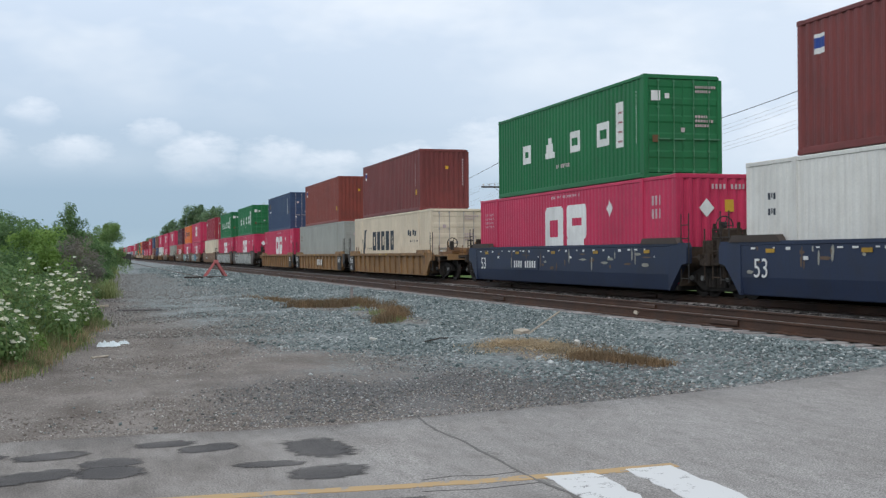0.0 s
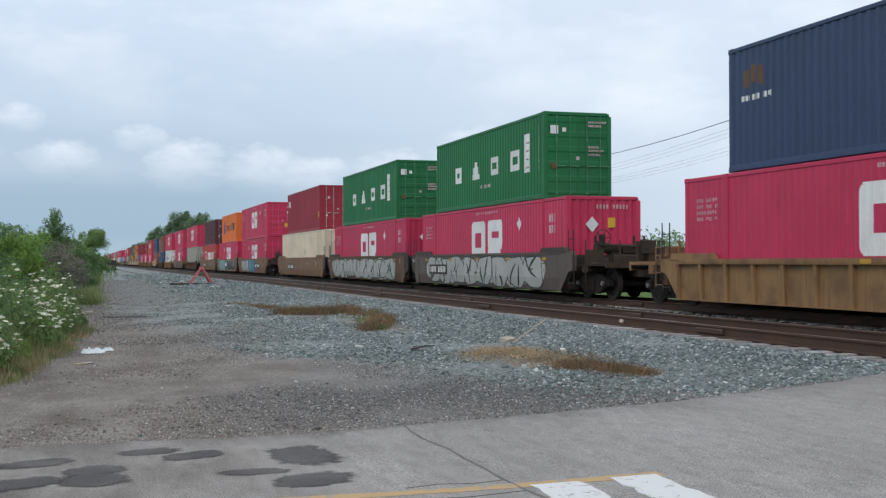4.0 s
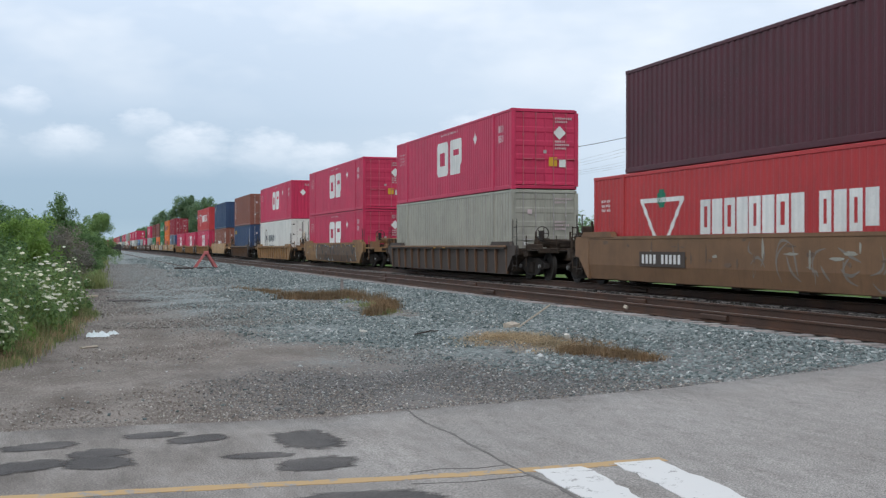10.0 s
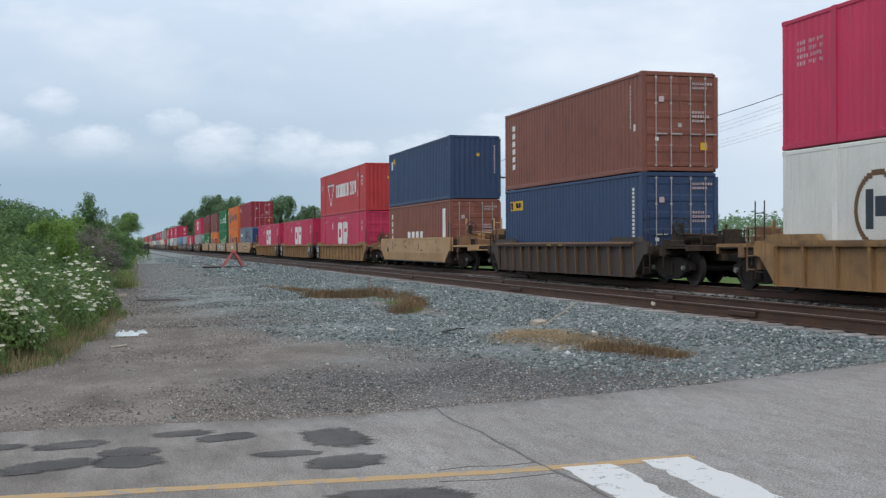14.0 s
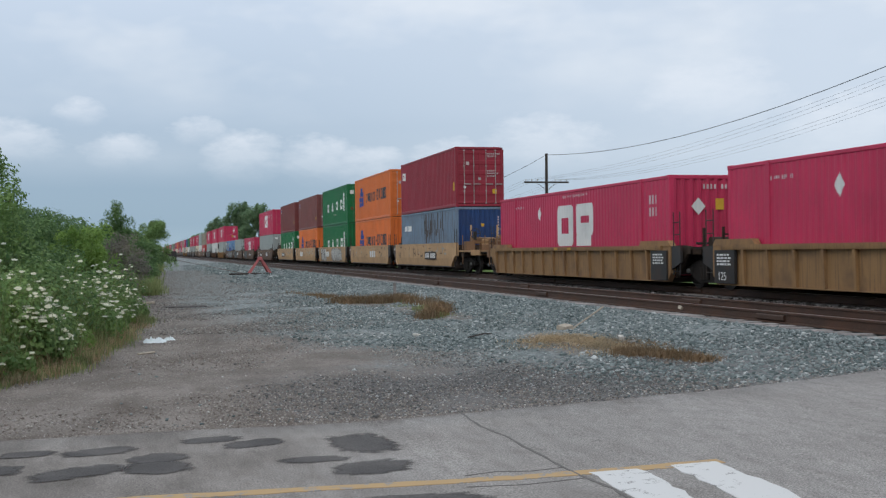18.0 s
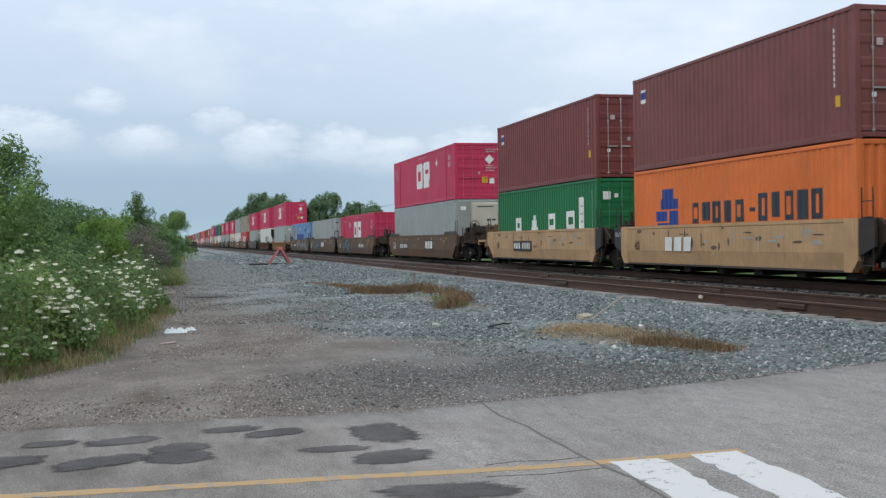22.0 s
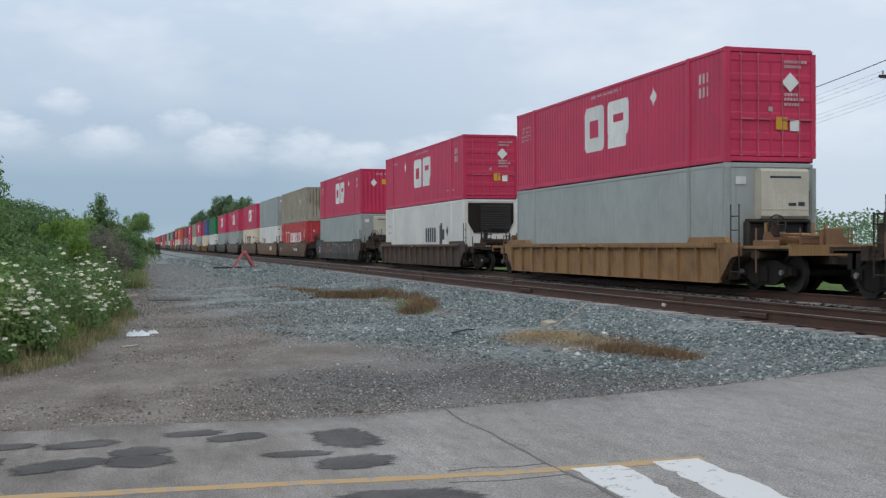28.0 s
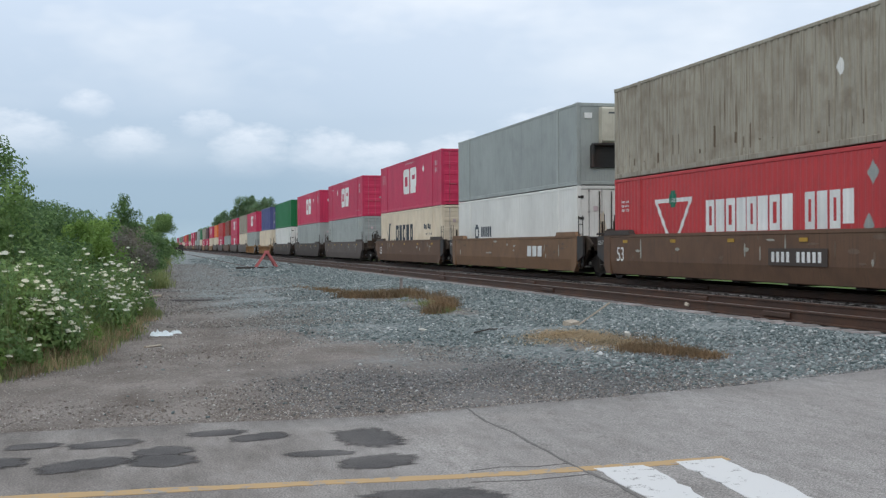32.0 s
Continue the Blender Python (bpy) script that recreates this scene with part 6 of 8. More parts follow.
RED_BLOCKS = rounded(6.85, 8.42, 0.92, 2.36, 0.44) + rounded(8.72, 10.32, 1.28, 2.36, 0.42) + [(8.76, 10.1, 0.92, 1.30)]
LOGOS = {
    "rail_red": [("mark", RED_BLOCKS + diamond(12.0, 2.14, 0.26)), ("faint", fine_print(7.4, 9.8, 2.55, 2.70) + fine_print(0.6, 1.6, 1.75, 2.35, 4) + size_code(14.75, 1.75))],
    "rail_red_b": [("mark", RED_BLOCKS + diamond(4.9, 2.14, 0.26)), ("faint", fine_print(7.4, 9.8, 2.55, 2.70) + fine_print(1.9, 3.1, 2.33, 2.5) + fine_print(13.2, 14.6, 0.4, 0.52) + size_code(14.75, 1.75))],
    "four_marks": [("mark", ring(2.61, 3.36, 1.08, 1.72, 0.22) + [(4.74, 5.54, 1.10, 1.30), (4.85, 5.42, 1.30, 1.58), (4.95, 5.3, 1.58, 1.78)] + ring(6.84, 7.66, 1.14, 1.80, 0.21) +
              ring(9.0, 9.86, 1.12, 1.84, 0.22) + [(10.36, 10.82, 0.98, 2.30)] + upright(11.65, 1.0, 2.5, 0.06, 16)),
             ("faint", fine_print(5.7, 6.9, 0.62, 0.84)),
             ("crimson", [(10.44, 10.74, 1.12 + 0.28 * i, 1.18 + 0.28 * i) for i in range(4)])],
    "dark_row": [("markdark", row_of(4.6, 9.6, 1.05, 2.05, 5, 0.26, 0.26, 4) + [(1.75, 1.95, 0.6, 1.7, -0.5), (2.35, 2.75, 0.6, 2.2, -0.5), (12.1, 12.4, 1.75, 2.0), (12.5, 12.8, 1.7, 1.95), (13.0, 13.3, 1.75, 2.0), (13.4, 13.7, 1.7, 1.95)] +
               fine_print(3.2, 4.4, 1.05, 1.2) + fine_print(12.6, 14.2, 1.35, 1.5)), ("brownmark", diamond(0.4, 1.15, 0.17) + diamond(0.9, 1.15, 0.17))],
    "triangle_row": [("mark", row_of(6.3, 10.7, 1.15, 2.0, 8, 0.12, 0.17, 2) + row_of(11.15, 13.15, 1.15, 2.0, 4, 0.14, 0.17, 3) +
              [(3.05, 5.45, 2.02, 2.14), (3.62, 3.80, 0.62, 2.02, 1.1), (4.70, 4.88, 0.62, 2.02, -1.1)] + fine_print(0.5, 1.2, 1.8, 2.2, 3) + fine_print(14.7, 15.3, 1.5, 2.2, 3)),
             ("markgreen", disc(4.25, 2.12, 0.24, 5)), ("grey", diamond(13.75, 2.3, 0.26) + diamond(13.6, 1.2, 0.26))],
    "long_row": [("markdark", row_of(4.1, 7.3, 1.2, 1.78, 5, 0.3, 0.13, 5) + [(7.4, 7.7, 1.45, 1.55)] + row_of(7.9, 11.0, 1.2, 1.9, 5, 0.3, 0.13, 6)),
              ("markblue", [(1.75, 2.5, 0.95, 1.25), (1.6, 2.4, 1.3, 1.6), (2.0, 3.2, 1.65, 1.95), (2.1, 2.9, 1.95, 2.25), (2.6, 3.2, 1.0, 1.6)])],
    "ring_row": [("brownmark", disc(3.4, 1.5, 0.78, 27, 0.66)), ("markdark", [(3.0, 3.25, 1.1, 1.9), (3.3, 3.8, 1.35, 1.75)] + row_of(4.8, 7.8, 1.25, 1.78, 7, 0.3, 0.0, 7) +
                                                                       fine_print(4.8, 7.8, 0.85, 0.98) + fine_print(12.8, 14.2, 0.55, 0.68)), ("grey", diamond(8.2, 1.55, 0.3))],
    "short_row": [("markdark", fine_print(0.9, 1.4, 1.75, 1.95) + fine_print(0.9, 1.4, 1.4, 1.6) + row_of(9.3, 11.4, 1.0, 1.7, 5, 0.25, 0.0, 8) + [(12.2, 12.5, 0.8, 1.9), (12.5, 12.9, 1.1, 1.6)] + diamond(13.4, 1.5, 0.25)),
              ("brownmark", [(12.0, 12.2, 0.9, 1.8)]), ("yellowtag", [(9.3, 11.8, 0.72, 0.85)])],
    "low_row": [("markdark", row_of(3.9, 5.6, 1.2, 1.65, 5, 0.25, 0.0, 8) + disc(3.2, 1.4, 0.36, 7, 0.2))],
    "panel_marks": [("yellowtag", [(2.3, 4.0, 1.35, 2.55)]), ("markdark", [(2.5, 2.8, 1.5, 2.4), (3.0, 3.2, 1.5, 2.4), (3.4, 3.7, 1.7, 2.3)]),
            ("markblue", [(4.9, 11.1, 0.7, 1.7), (12.0, 12.6, 2.0, 2.25), (12.8, 13.6, 2.0, 2.3)]), ("mark", [(7.8, 8.15, 2.1, 2.5), (14.85, 15.4, 1.2, 1.55)]),
            ("orange", [(15.75, 16.0, 0.16, 2.79)])],
    "corner_mark": [("mark", ring(0.4, 0.85, 1.95, 2.35, 0.12) + [(0.9, 1.2, 1.9, 2.35)] + upright(11.6, 1.3, 2.5, 0.08, 9)), ("yellowtag", [(11.7, 11.95, 0.8, 1.2)])],
    "rust_mark": [("mark", row_of(0.9, 2.6, 1.9, 2.2, 5, 0.2, 0.0, 9)), ("stain", runs(4.9, 9.9, 52, 1))],
    "column_mark": [("mark", upright(0.75, 0.75, 2.5, 0.32, 6) + upright(11.3, 1.3, 2.6, 0.09, 12) + [(11.55, 11.75, 1.2, 1.4)])],
    "corner_tag": [("yellowtag", [(0.5, 1.95, 2.1, 2.45)]), ("markdark", [(0.6, 0.9, 2.15, 2.4), (1.2, 1.8, 2.2, 2.38)]), ("mark", upright(11.5, 0.9, 2.5, 0.09, 14))],
    "small_tag": [("yellowtag", [(1.0, 1.35, 2.3, 2.55)]), ("mark", [(0.5, 0.85, 2.0, 2.45)] + upright(11.6, 0.9, 2.5, 0.09, 10))],
    "two_marks": [("mark", upright(0.5, 0.3, 2.6, 0.35, 6) + row_of(4.2, 7.6, 0.95, 1.5, 4, 0.45, 0.18, 3) + [(10.9, 11.3, 0.4, 2.5)] + fine_print(5.2, 6.5, 0.45, 0.65))],
    "cross_mark": [("brownmark", [(0.65, 0.85, 1.9, 2.3), (0.95, 1.15, 2.0, 2.4), (1.25, 1.45, 1.9, 2.35)]), ("mark", fine_print(0.5, 1.8, 1.5, 1.72) + upright(10.6, 1.2, 2.5, 0.1, 9)),
              ("yellowtag", [(11.3, 11.5, 1.3, 1.5)])],
    "brown": [("mark", upright(11.3, 1.2, 2.55, 0.09, 10) + [(0.62, 0.98, 2.08, 2.2), (0.62, 0.98, 2.42, 2.5)]), ("markblue", [(0.62, 0.98, 2.2, 2.42)]), ("yellowtag", [(11.4, 11.56, 0.75, 1.0)])],
    "plain": [("markdark", fine_print(0.9, 1.35, 1.9, 2.15) + fine_print(0.9, 1.35, 1.55, 1.8) + fine_print(14.6, 15.2, 1.9, 2.3, 2))],
    "greymark": [("warmgrey", diamond(4.2, 0.9, 0.3) + fine_print(14.6, 15.5, 2.1, 2.5, 3)), ("brownmark", fine_print(0.6, 1.1, 1.7, 2.2, 2))],
    "diamond": [("grey", diamond(9.3, 1.5, 0.3)), ("brownmark", diamond(15.6, 0.95, 0.22) + fine_print(13.4, 14.6, 2.3, 2.4))],
    "taupe": [("rustrun", drips(0.4, 15.7, 30, 3)), ("mark", diamond(12.6, 1.75, 0.2))],
    "none": [],
}
DOOR_TAGS = {"rail_red": [("mark", (0.55, 2.05), 0.2, True), ("yellowtag", (0.3, 1.0), 0.16, False), ("mark", (0.68, 0.95), 0.14, False)],
             "green": [("mark", (-0.85, 2.3), 0.14, False), ("mark", (-0.5, 2.3), 0.07, False), ("brownmark", (-0.85, 1.1), 0.1, False)],
             "else": [("yellowtag", (0.75, 0.75), 0.11, False), ("mark", (-0.75, 0.95), 0.055, False), ("faint", (-0.6, 2.1), 0.08, False)]}


def end_tags(parent, style, W):
    for k, (mk, (x, z), r, tilt) in enumerate(DOOR_TAGS[style]):
        def build(mk=mk, r=r, tilt=tilt):
            s = Shape()
            s.extrude([(-r * 1.25, 0), (0, -r * 1.25), (r * 1.25, 0), (0, r * 1.25)] if tilt else [(-r, -r), (r, -r), (r, r), (-r, r)], 1, 0.0, 0.004)
            return s.mesh("placard", M[mk])
        ob_at("placard", cached(("tag", mk, r, tilt), build), parent, pose(x, 0.004, z))
    bars = cached("fineprint_end", lambda: print_mesh())
    tagged(ob_at("lettering", bars, parent, pose(0.38, 0.004, 2.25)), "small white markings", kind="stuff")


def print_mesh():
    s, rnd = Shape(), random.Random(4)
    for r, w in ((0.28, 0.6), (0.16, 0.45), (-0.55, 0.4), (-0.67, 0.5), (-0.8, 0.42)):
        u = 0.0
        while u < w:
            k = rnd.uniform(0.05, 0.12)
            s.box(u, 0, r, u + k * 0.55, 0.003, r + 0.075)
            u += k * 0.55 + 0.03
    return s.mesh("lettering", M["faint"])


def container(kind, color, logo, end, label, far=False):
    """kind: iso (40 ft), dom, smooth or reefer (53 ft). Origin under its middle; the end towards the camera is at -y."""
    L, W = (L40, W40) if kind == "iso" else (L53, W53)
    mat = M[color]
    root = new("shipping_container")
    tagged(root, label, "shipping container", group="containers on the train")
    style = "far" if far else {"iso": "iso", "dom": "dom" if color in ("rail_red", "cherry", "green", "white") else "domrib"}.get(kind, "smooth")
    for sgn in (-1, 1):
        ob_at("side_panel", cached(("side", style, L, sgn, color), lambda: side_mesh(style, L, W, sgn, mat)), root)
    # roof, floor
    ob_at("roof", cached(("roof", L, W, color), lambda: roof_mesh(L, W, mat)), root)
    if not far:
        ob_at("floor", cached(("floor", L, W), lambda: Shape().box(-W / 2 + 0.06, -L / 2 + 0.06, 0.08, W / 2 - 0.06, L / 2 - 0.06, 0.14).mesh("floor", M["darkmetal"])), root)
    tr = cached(("trail", L, color), lambda: Shape().slab(-0.03, -L / 2 + 0.17, -0.05, 0.03, L / 2 - 0.17, 0.05, 0.015).mesh("top_rail", mat))
    br = cached(("brail", L, color), lambda: Shape().slab(-0.04, -L / 2 + 0.17, -0.075, 0.04, L / 2 - 0.17, 0.075, 0.015).mesh("bottom_rail", mat))
    for sgn in (-1, 1):
        ob_at("top_rail", tr, root, pose(sgn * (W / 2 - 0.03), 0, H_BOX - 0.06))
        ob_at("bottom_rail", br, root, pose(sgn * (W / 2 - 0.04), 0, 0.085))
    post = cached(("post", color), lambda: Shape().slab(-0.075, -0.075, 0.12, 0.075, 0.075, H_BOX - 0.12, 0.02).mesh("corner_post", mat))
    cast = cached(("cast", color), lambda: casting_mesh(mat))
    for sx in (-1, 1):
        for sy in (-1, 1):
            ob_at("corner_post", post, root, pose(sx * (W / 2 - 0.075), sy * (L / 2 - 0.075), 0))
            if not far and sx < 0:
                for z in (0.06, H_BOX - 0.06):
                    ob_at("corner_casting", cast, root, pose(sx * (W / 2 - 0.085), sy * (L / 2 - 0.087), z))
    if kind != "iso" and not far:
        mid = cached(("midpost", color), lambda: Shape().slab(-0.035, -0.085, 0.02, 0.035, 0.085, H_BOX - 0.01, 0.012).mesh("stacking_post", mat))
        for sx in (-1, 1):
            for sy in (-1, 1):
                ob_at("stacking_post", mid, root, pose(sx * (W / 2 - 0.014), sy * L40 / 2, 0))
    # beams across the ends
    for z in (0.085, H_BOX - 0.06):
        for sy in (-1, 1):
            me = cached(("header", W, color), lambda: Shape().slab(-W / 2 + 0.15, -0.04, -0.06, W / 2 - 0.15, 0.04, 0.06, 0.015).mesh("end_beam", mat))
            ob_at("end_beam", me, root, pose(0, sy * (L / 2 - 0.045), z))
    ob_at("end_panel", cached(("end", W, color), lambda: end_mesh(W, mat)), root, pose(0, L / 2, 0, 0, 0, 180))
    y0 = -L / 2
    if end == "panel":
        fore = "deepblue" if color == "steelblue" else color
        ob_at("end_panel", cached(("end", W, fore), lambda: end_mesh(W, M[fore])), root, pose(0, y0, 0))
        if color == "taupe" and not far:
            ob_at("rust_stain", cached("tstain", stain_mesh), root, pose(0, y0, 0), "brown rust run down the end")
        if not far:
            for nm, me in cached(("epl", color), lambda: panel_tags("rail_red" if color == "rail_red" else "else")):
                ob = ob_at(nm, me, root, pose(0, y0, 0))
                if nm == "fine_print":
                    tagged(ob, kind="stuff")
    elif end == "doors":
        gear = {"rail_red": "bar_red", "cherry": "bar_red", "green": "bar_green"}.get(color, "bar")
        leaf = cached(("door", W, color, kind == "smooth"), lambda: door_mesh(W, mat, kind == "smooth"))
        for sx in (-1, 1):
            d = ob_at("door", leaf, root, pose(-W / 2 + 0.13, y0, 0) if sx < 0 else pose(0.005, y0, 0))
            if not far:
                for x in (0.32, 0.80):
                    ob_at("locking_bar", cached(("bar", gear), lambda: bar_mesh(M[gear])), d, pose(x, 0.01, 0))
        if not far:
            style2 = "rail_red" if color == "rail_red" else "green" if color == "green" else "else"
            holder = ob_at("marking_plate", cached(("mp", W), lambda: Shape().box(-0.06, 0.03, 1.3, 0.06, 0.034, 1.42).mesh("marking_plate", M["bar"])), root, pose(0, y0, 0))
            end_tags(holder, style2, W)
        if kind == "smooth" and not far:
            for sx in (-1, 1):
                for z in (0.35, 1.05, 1.75, 2.5):
                    ob_at("hinge", cached("hinge", lambda: Shape().slab(-0.11, 0.0, -0.05, 0.11, 0.04, 0.05, 0.01).mesh("hinge", M["darkmetal"])), root, pose(sx * 1.15, y0, z))
            for x in (-0.45, 0.0, 0.45):
                ob_at("door_rod", cached("drod", lambda: Shape().slab(-0.02, 0.0, 0.3, 0.02, 0.03, H_BOX - 0.2, 0.008).mesh("door_rod", M["darkmetal"])), root, pose(x, y0, 0))
            ob_at("rust_stain", cached("doorstain", lambda: Shape().extrude([(-0.55, 0.4), (-0.2, 0.45), (-0.15, 1.2), (-0.3, 2.0), (-0.42, 1.9), (-0.5, 1.1)], 1, 0.024, 0.036).mesh("rust_stain", M["cream"])), root, pose(0, y0, 0), "pale rust stain")
            ob_at("painted_block", cached("doormark", lambda: Shape().box(0.1, 0.026, 1.62, 0.22, 0.036, 1.86).box(0.3, 0.026, 1.66, 0.95, 0.036, 1.82).box(0.6, 0.026, 2.35, 1.0, 0.036, 2.45).box(0.6, 0.026, 2.15, 1.0, 0.036, 2.25).mesh("painted_block", M["markdark"])), root, pose(0, y0, 0))
    elif end in ("unit", "grille"):
        reefer_end(root, y0, W, mat, end)
    if logo == "triangle_row" and end == "doors":
        ob_at("emblem", cached("emblem", lambda: Shape().tube((0.1, -0.012, 1.75), (0.1, 0.0, 1.75), 0.3, 20).mesh("emblem", M["markgreen"])), root, pose(0, y0, 0), "round green emblem")
    if logo == "panel_marks":
        n53 = cached("n53", lambda: text_mesh("53", 0.62, M["mark"]))
        ob_at("lettering", n53, root, Matrix.Translation((-W / 2 - 0.006, L / 2 - 14.75, 1.75)) @ FACE_W)
        ob_at("lettering", n53, root, pose(0.35, y0 - 0.004, 1.75, 90, 0, 0))
    prof = side_profile(style, L)
    for mk, spec in LOGOS[logo]:
        for nm, me in cached(("logo", logo, mk, style, L), lambda: marks(spec, L, prof, W, M[mk])):
            ob = ob_at(nm, me, root)
            if nm == "fine_print":
                tagged(ob, kind="stuff")
    return root


def roof_mesh(L, W, mat):
    s = Shape()
    n = 24
    rows = []
    for x in (-W / 2 + 0.05, W / 2 - 0.05):
        r = []
        for i in range(n):
            y = -L / 2 + 0.1 + (L - 0.2) * i / n
            p = (L - 0.2) / n
            r += [(x, y, H_BOX - 0.015), (x, y + p * 0.4, H_BOX - 0.015), (x, y + p * 0.5, H_BOX - 0.035), (x, y + p * 0.9, H_BOX - 0.035)]
        r.append((x, L / 2 - 0.1, H_BOX - 0.015))
        rows.append(r)
    return s.sheet(rows[::-1]).mesh("roof", mat)


def casting_mesh(mat):
    s = Shape().slab(-0.087, -0.09, -0.06, 0.087, 0.09, 0.06, 0.012)
    return s.mesh("corner_casting", mat)


def panel_tags(style):
    """Placards and print on a plain end wall."""
    out, text = [], Shape()
    if style == "rail_red":
        out.append(("placard", Shape().extrude([(-0.62, 2.0), (-0.4, 1.75), (-0.18, 2.0), (-0.4, 2.25)], 1, 0.002, 0.008).mesh("placard", M["mark"])))
        out.append(("placard", Shape().box(0.45, 0.002, 0.62, 0.88, 0.008, 0.85).mesh("placard", M["faint"])))
        out.append(("placard", Shape().box(0.14, 0.002, 1.9, 0.4, 0.008, 2.22).mesh("placard", M["yellowtag"])))
        for k in range(10):
            if k != 4:
                text.box(-0.25 + 0.115 * k, 0.002, 2.5, -0.19 + 0.115 * k, 0.008, 2.63)
    else:
        out.append(("placard", Shape().box(0.05, 0.002, 1.95, 0.2, 0.008, 2.1).mesh("placard", M["yellowtag"])))
        for k in range(10):
            text.box(0.88, 0.002, 1.2 + 0.13 * k, 0.94, 0.008, 1.28 + 0.13 * k)
    out.append(("fine_print", text.mesh("fine_print", M["faint"])))
    return out


def reefer_end(root, y0, W, mat, style):
    def wall():
        s = Shape()
        s.box(-W / 2 + 0.13, 0.03, 0.15, W / 2 - 0.13, 0.06, H_BOX - 0.1)
        return s.mesh("end_panel", mat)
    ob_at("end_panel", cached(("rwall", W, mat.name), wall), root, pose(0, y0, 0))
    if style == "unit":
        def unit():
            s = Shape().slab(-0.46, -0.30, 1.48, 0.88, 0.03, 2.74, 0.07)
            s.slab(-0.46, -0.312, 1.7, 0.88, -0.295, 1.72, 0.005)
            return s.mesh("refrigeration_unit", M["unitcream"])
        u = ob_at("refrigeration_unit", cached("runit", unit), root, pose(0, y0, 0), "cream refrigeration unit")
        ob_at("stripe", cached("rstripe", lambda: Shape().box(-0.22, -0.306, 2.50, 0.66, -0.30, 2.55).box(0.3, -0.306, 1.8, 0.52, -0.30, 1.88).box(0.58, -0.306, 1.8, 0.76, -0.30, 1.9).mesh("stripe", M["markdark"])), u, None, "dark printed marks")
        ob_at("vent", cached("rvent", lambda: vent_mesh(0.86, 1.08, 1.6, 2.2, 5)), u)
        ob_at("condenser_grille", cached("rgrille", lambda: housing_mesh()), root, pose(0, y0, 0), "black condenser grille")
    else:
        def nose():
            return Shape().extrude([(-1.06, 2.74), (1.06, 2.74), (1.06, 1.86), (0.80, 1.40), (-0.80, 1.40), (-1.06, 1.86)], 1, -0.03, 0.03).mesh("unit_recess", M["bogie"])
        ob_at("unit_recess", cached("rnose", nose), root, pose(0, y0, 0), "black recess with cut lower corners")
        ob_at("condenser_grille", cached("rgrille2", lambda: Shape().box(-0.5, -0.06, 1.55, 0.92, -0.03, 2.66).mesh("condenser_grille", M["darkmetal"])), root, pose(0, y0, 0), "black slatted grille")
        for k in range(10):
            ob_at("slat", cached("rslat", lambda: Shape().slab(-0.48, -0.10, -0.03, 0.90, -0.06, 0.02, 0.01).mesh("slat", M["darkmetal"])), root, pose(0, y0, 1.64 + 0.105 * k))
    ob_at("placard", cached("rtag", lambda: Shape().box(-1.0, -0.002, 2.35, -0.72, 0.03, 2.55).mesh("placard", M["mark"])), root, pose(0, y0, 0))


def stain_mesh():
    """Rust on the raised ribs of an end wall."""
    s, rnd = Shape(), random.Random(2)
    for x, z0, z1 in ((-0.66, 0.5, 2.7), (-0.40, 0.3, 2.75), (-0.16, 0.9, 2.6), (0.34, 1.6, 2.7), (-0.92, 1.4, 2.4)):
        n = 14
        left = [(x - rnd.uniform(0.01, 0.05), z0 + (z1 - z0) * k / n) for k in range(n + 1)]
        right = [(x + rnd.uniform(0.01, 0.05), z0 + (z1 - z0) * k / n) for k in range(n + 1)]
        s.sheet([[(a, 0.008, z) for a, z in left], [(a, 0.008, z) for a, z in right]])
    return s.mesh("rust_stain", M["rustrun"])


def housing_mesh():
    s = vent_shape(-0.70, 0.92, 0.62, 1.46, 9)
    s.slab(-0.80, -0.20, 0.62, -0.70, 0.03, 1.40, 0.03)
    s.slab(0.92, -0.20, 0.62, 1.02, 0.03, 1.40, 0.03)
    s.slab(-0.74, -0.24, 1.38, 0.96, 0.03, 1.475, 0.03)
    return s.mesh("grille", M["darkmetal"])


def vent_mesh(x0, x1, z0, z1, n):
    return vent_shape(x0, x1, z0, z1, n).mesh("grille", M["darkmetal"])


def vent_shape(x0, x1, z0, z1, n):
    s = Shape().box(x0, -0.02, z0, x1, 0.03, z1)
    p = (z1 - z0) / n
    for i in range(n):
        s.box(x0 + 0.03, -0.05, z0 + i * p + 0.02, x1 - 0.03, -0.02, z0 + (i + 0.6) * p)
    return s


# ---- well cars ----
def lathe(prof, n=28, axis=0):
    """A solid turned about the x axis from (x, r) pairs."""
    s = Shape()
    rows = []
    for i in range(n + 1):
        a = 2 * math.pi * i / n
        rows.append([(x, r * math.cos(a), r * math.sin(a)) for x, r in prof])
    s.sheet(rows)
    return s


R_WHEEL = 0.46


def wheel_mesh():
    return lathe([(-0.05, 0.0), (-0.055, 0.1), (-0.02, 0.13), (-0.03, 0.36), (-0.065, 0.39), (-0.065, R_WHEEL), (0.045, R_WHEEL + 0.004), (0.07, R_WHEEL + 0.028), (0.07, 0.38),
                  (0.02, 0.34), (0.03, 0.1), (0.09, 0.08), (0.09, 0.0)]).mesh("wheel", M["wheel"], False)


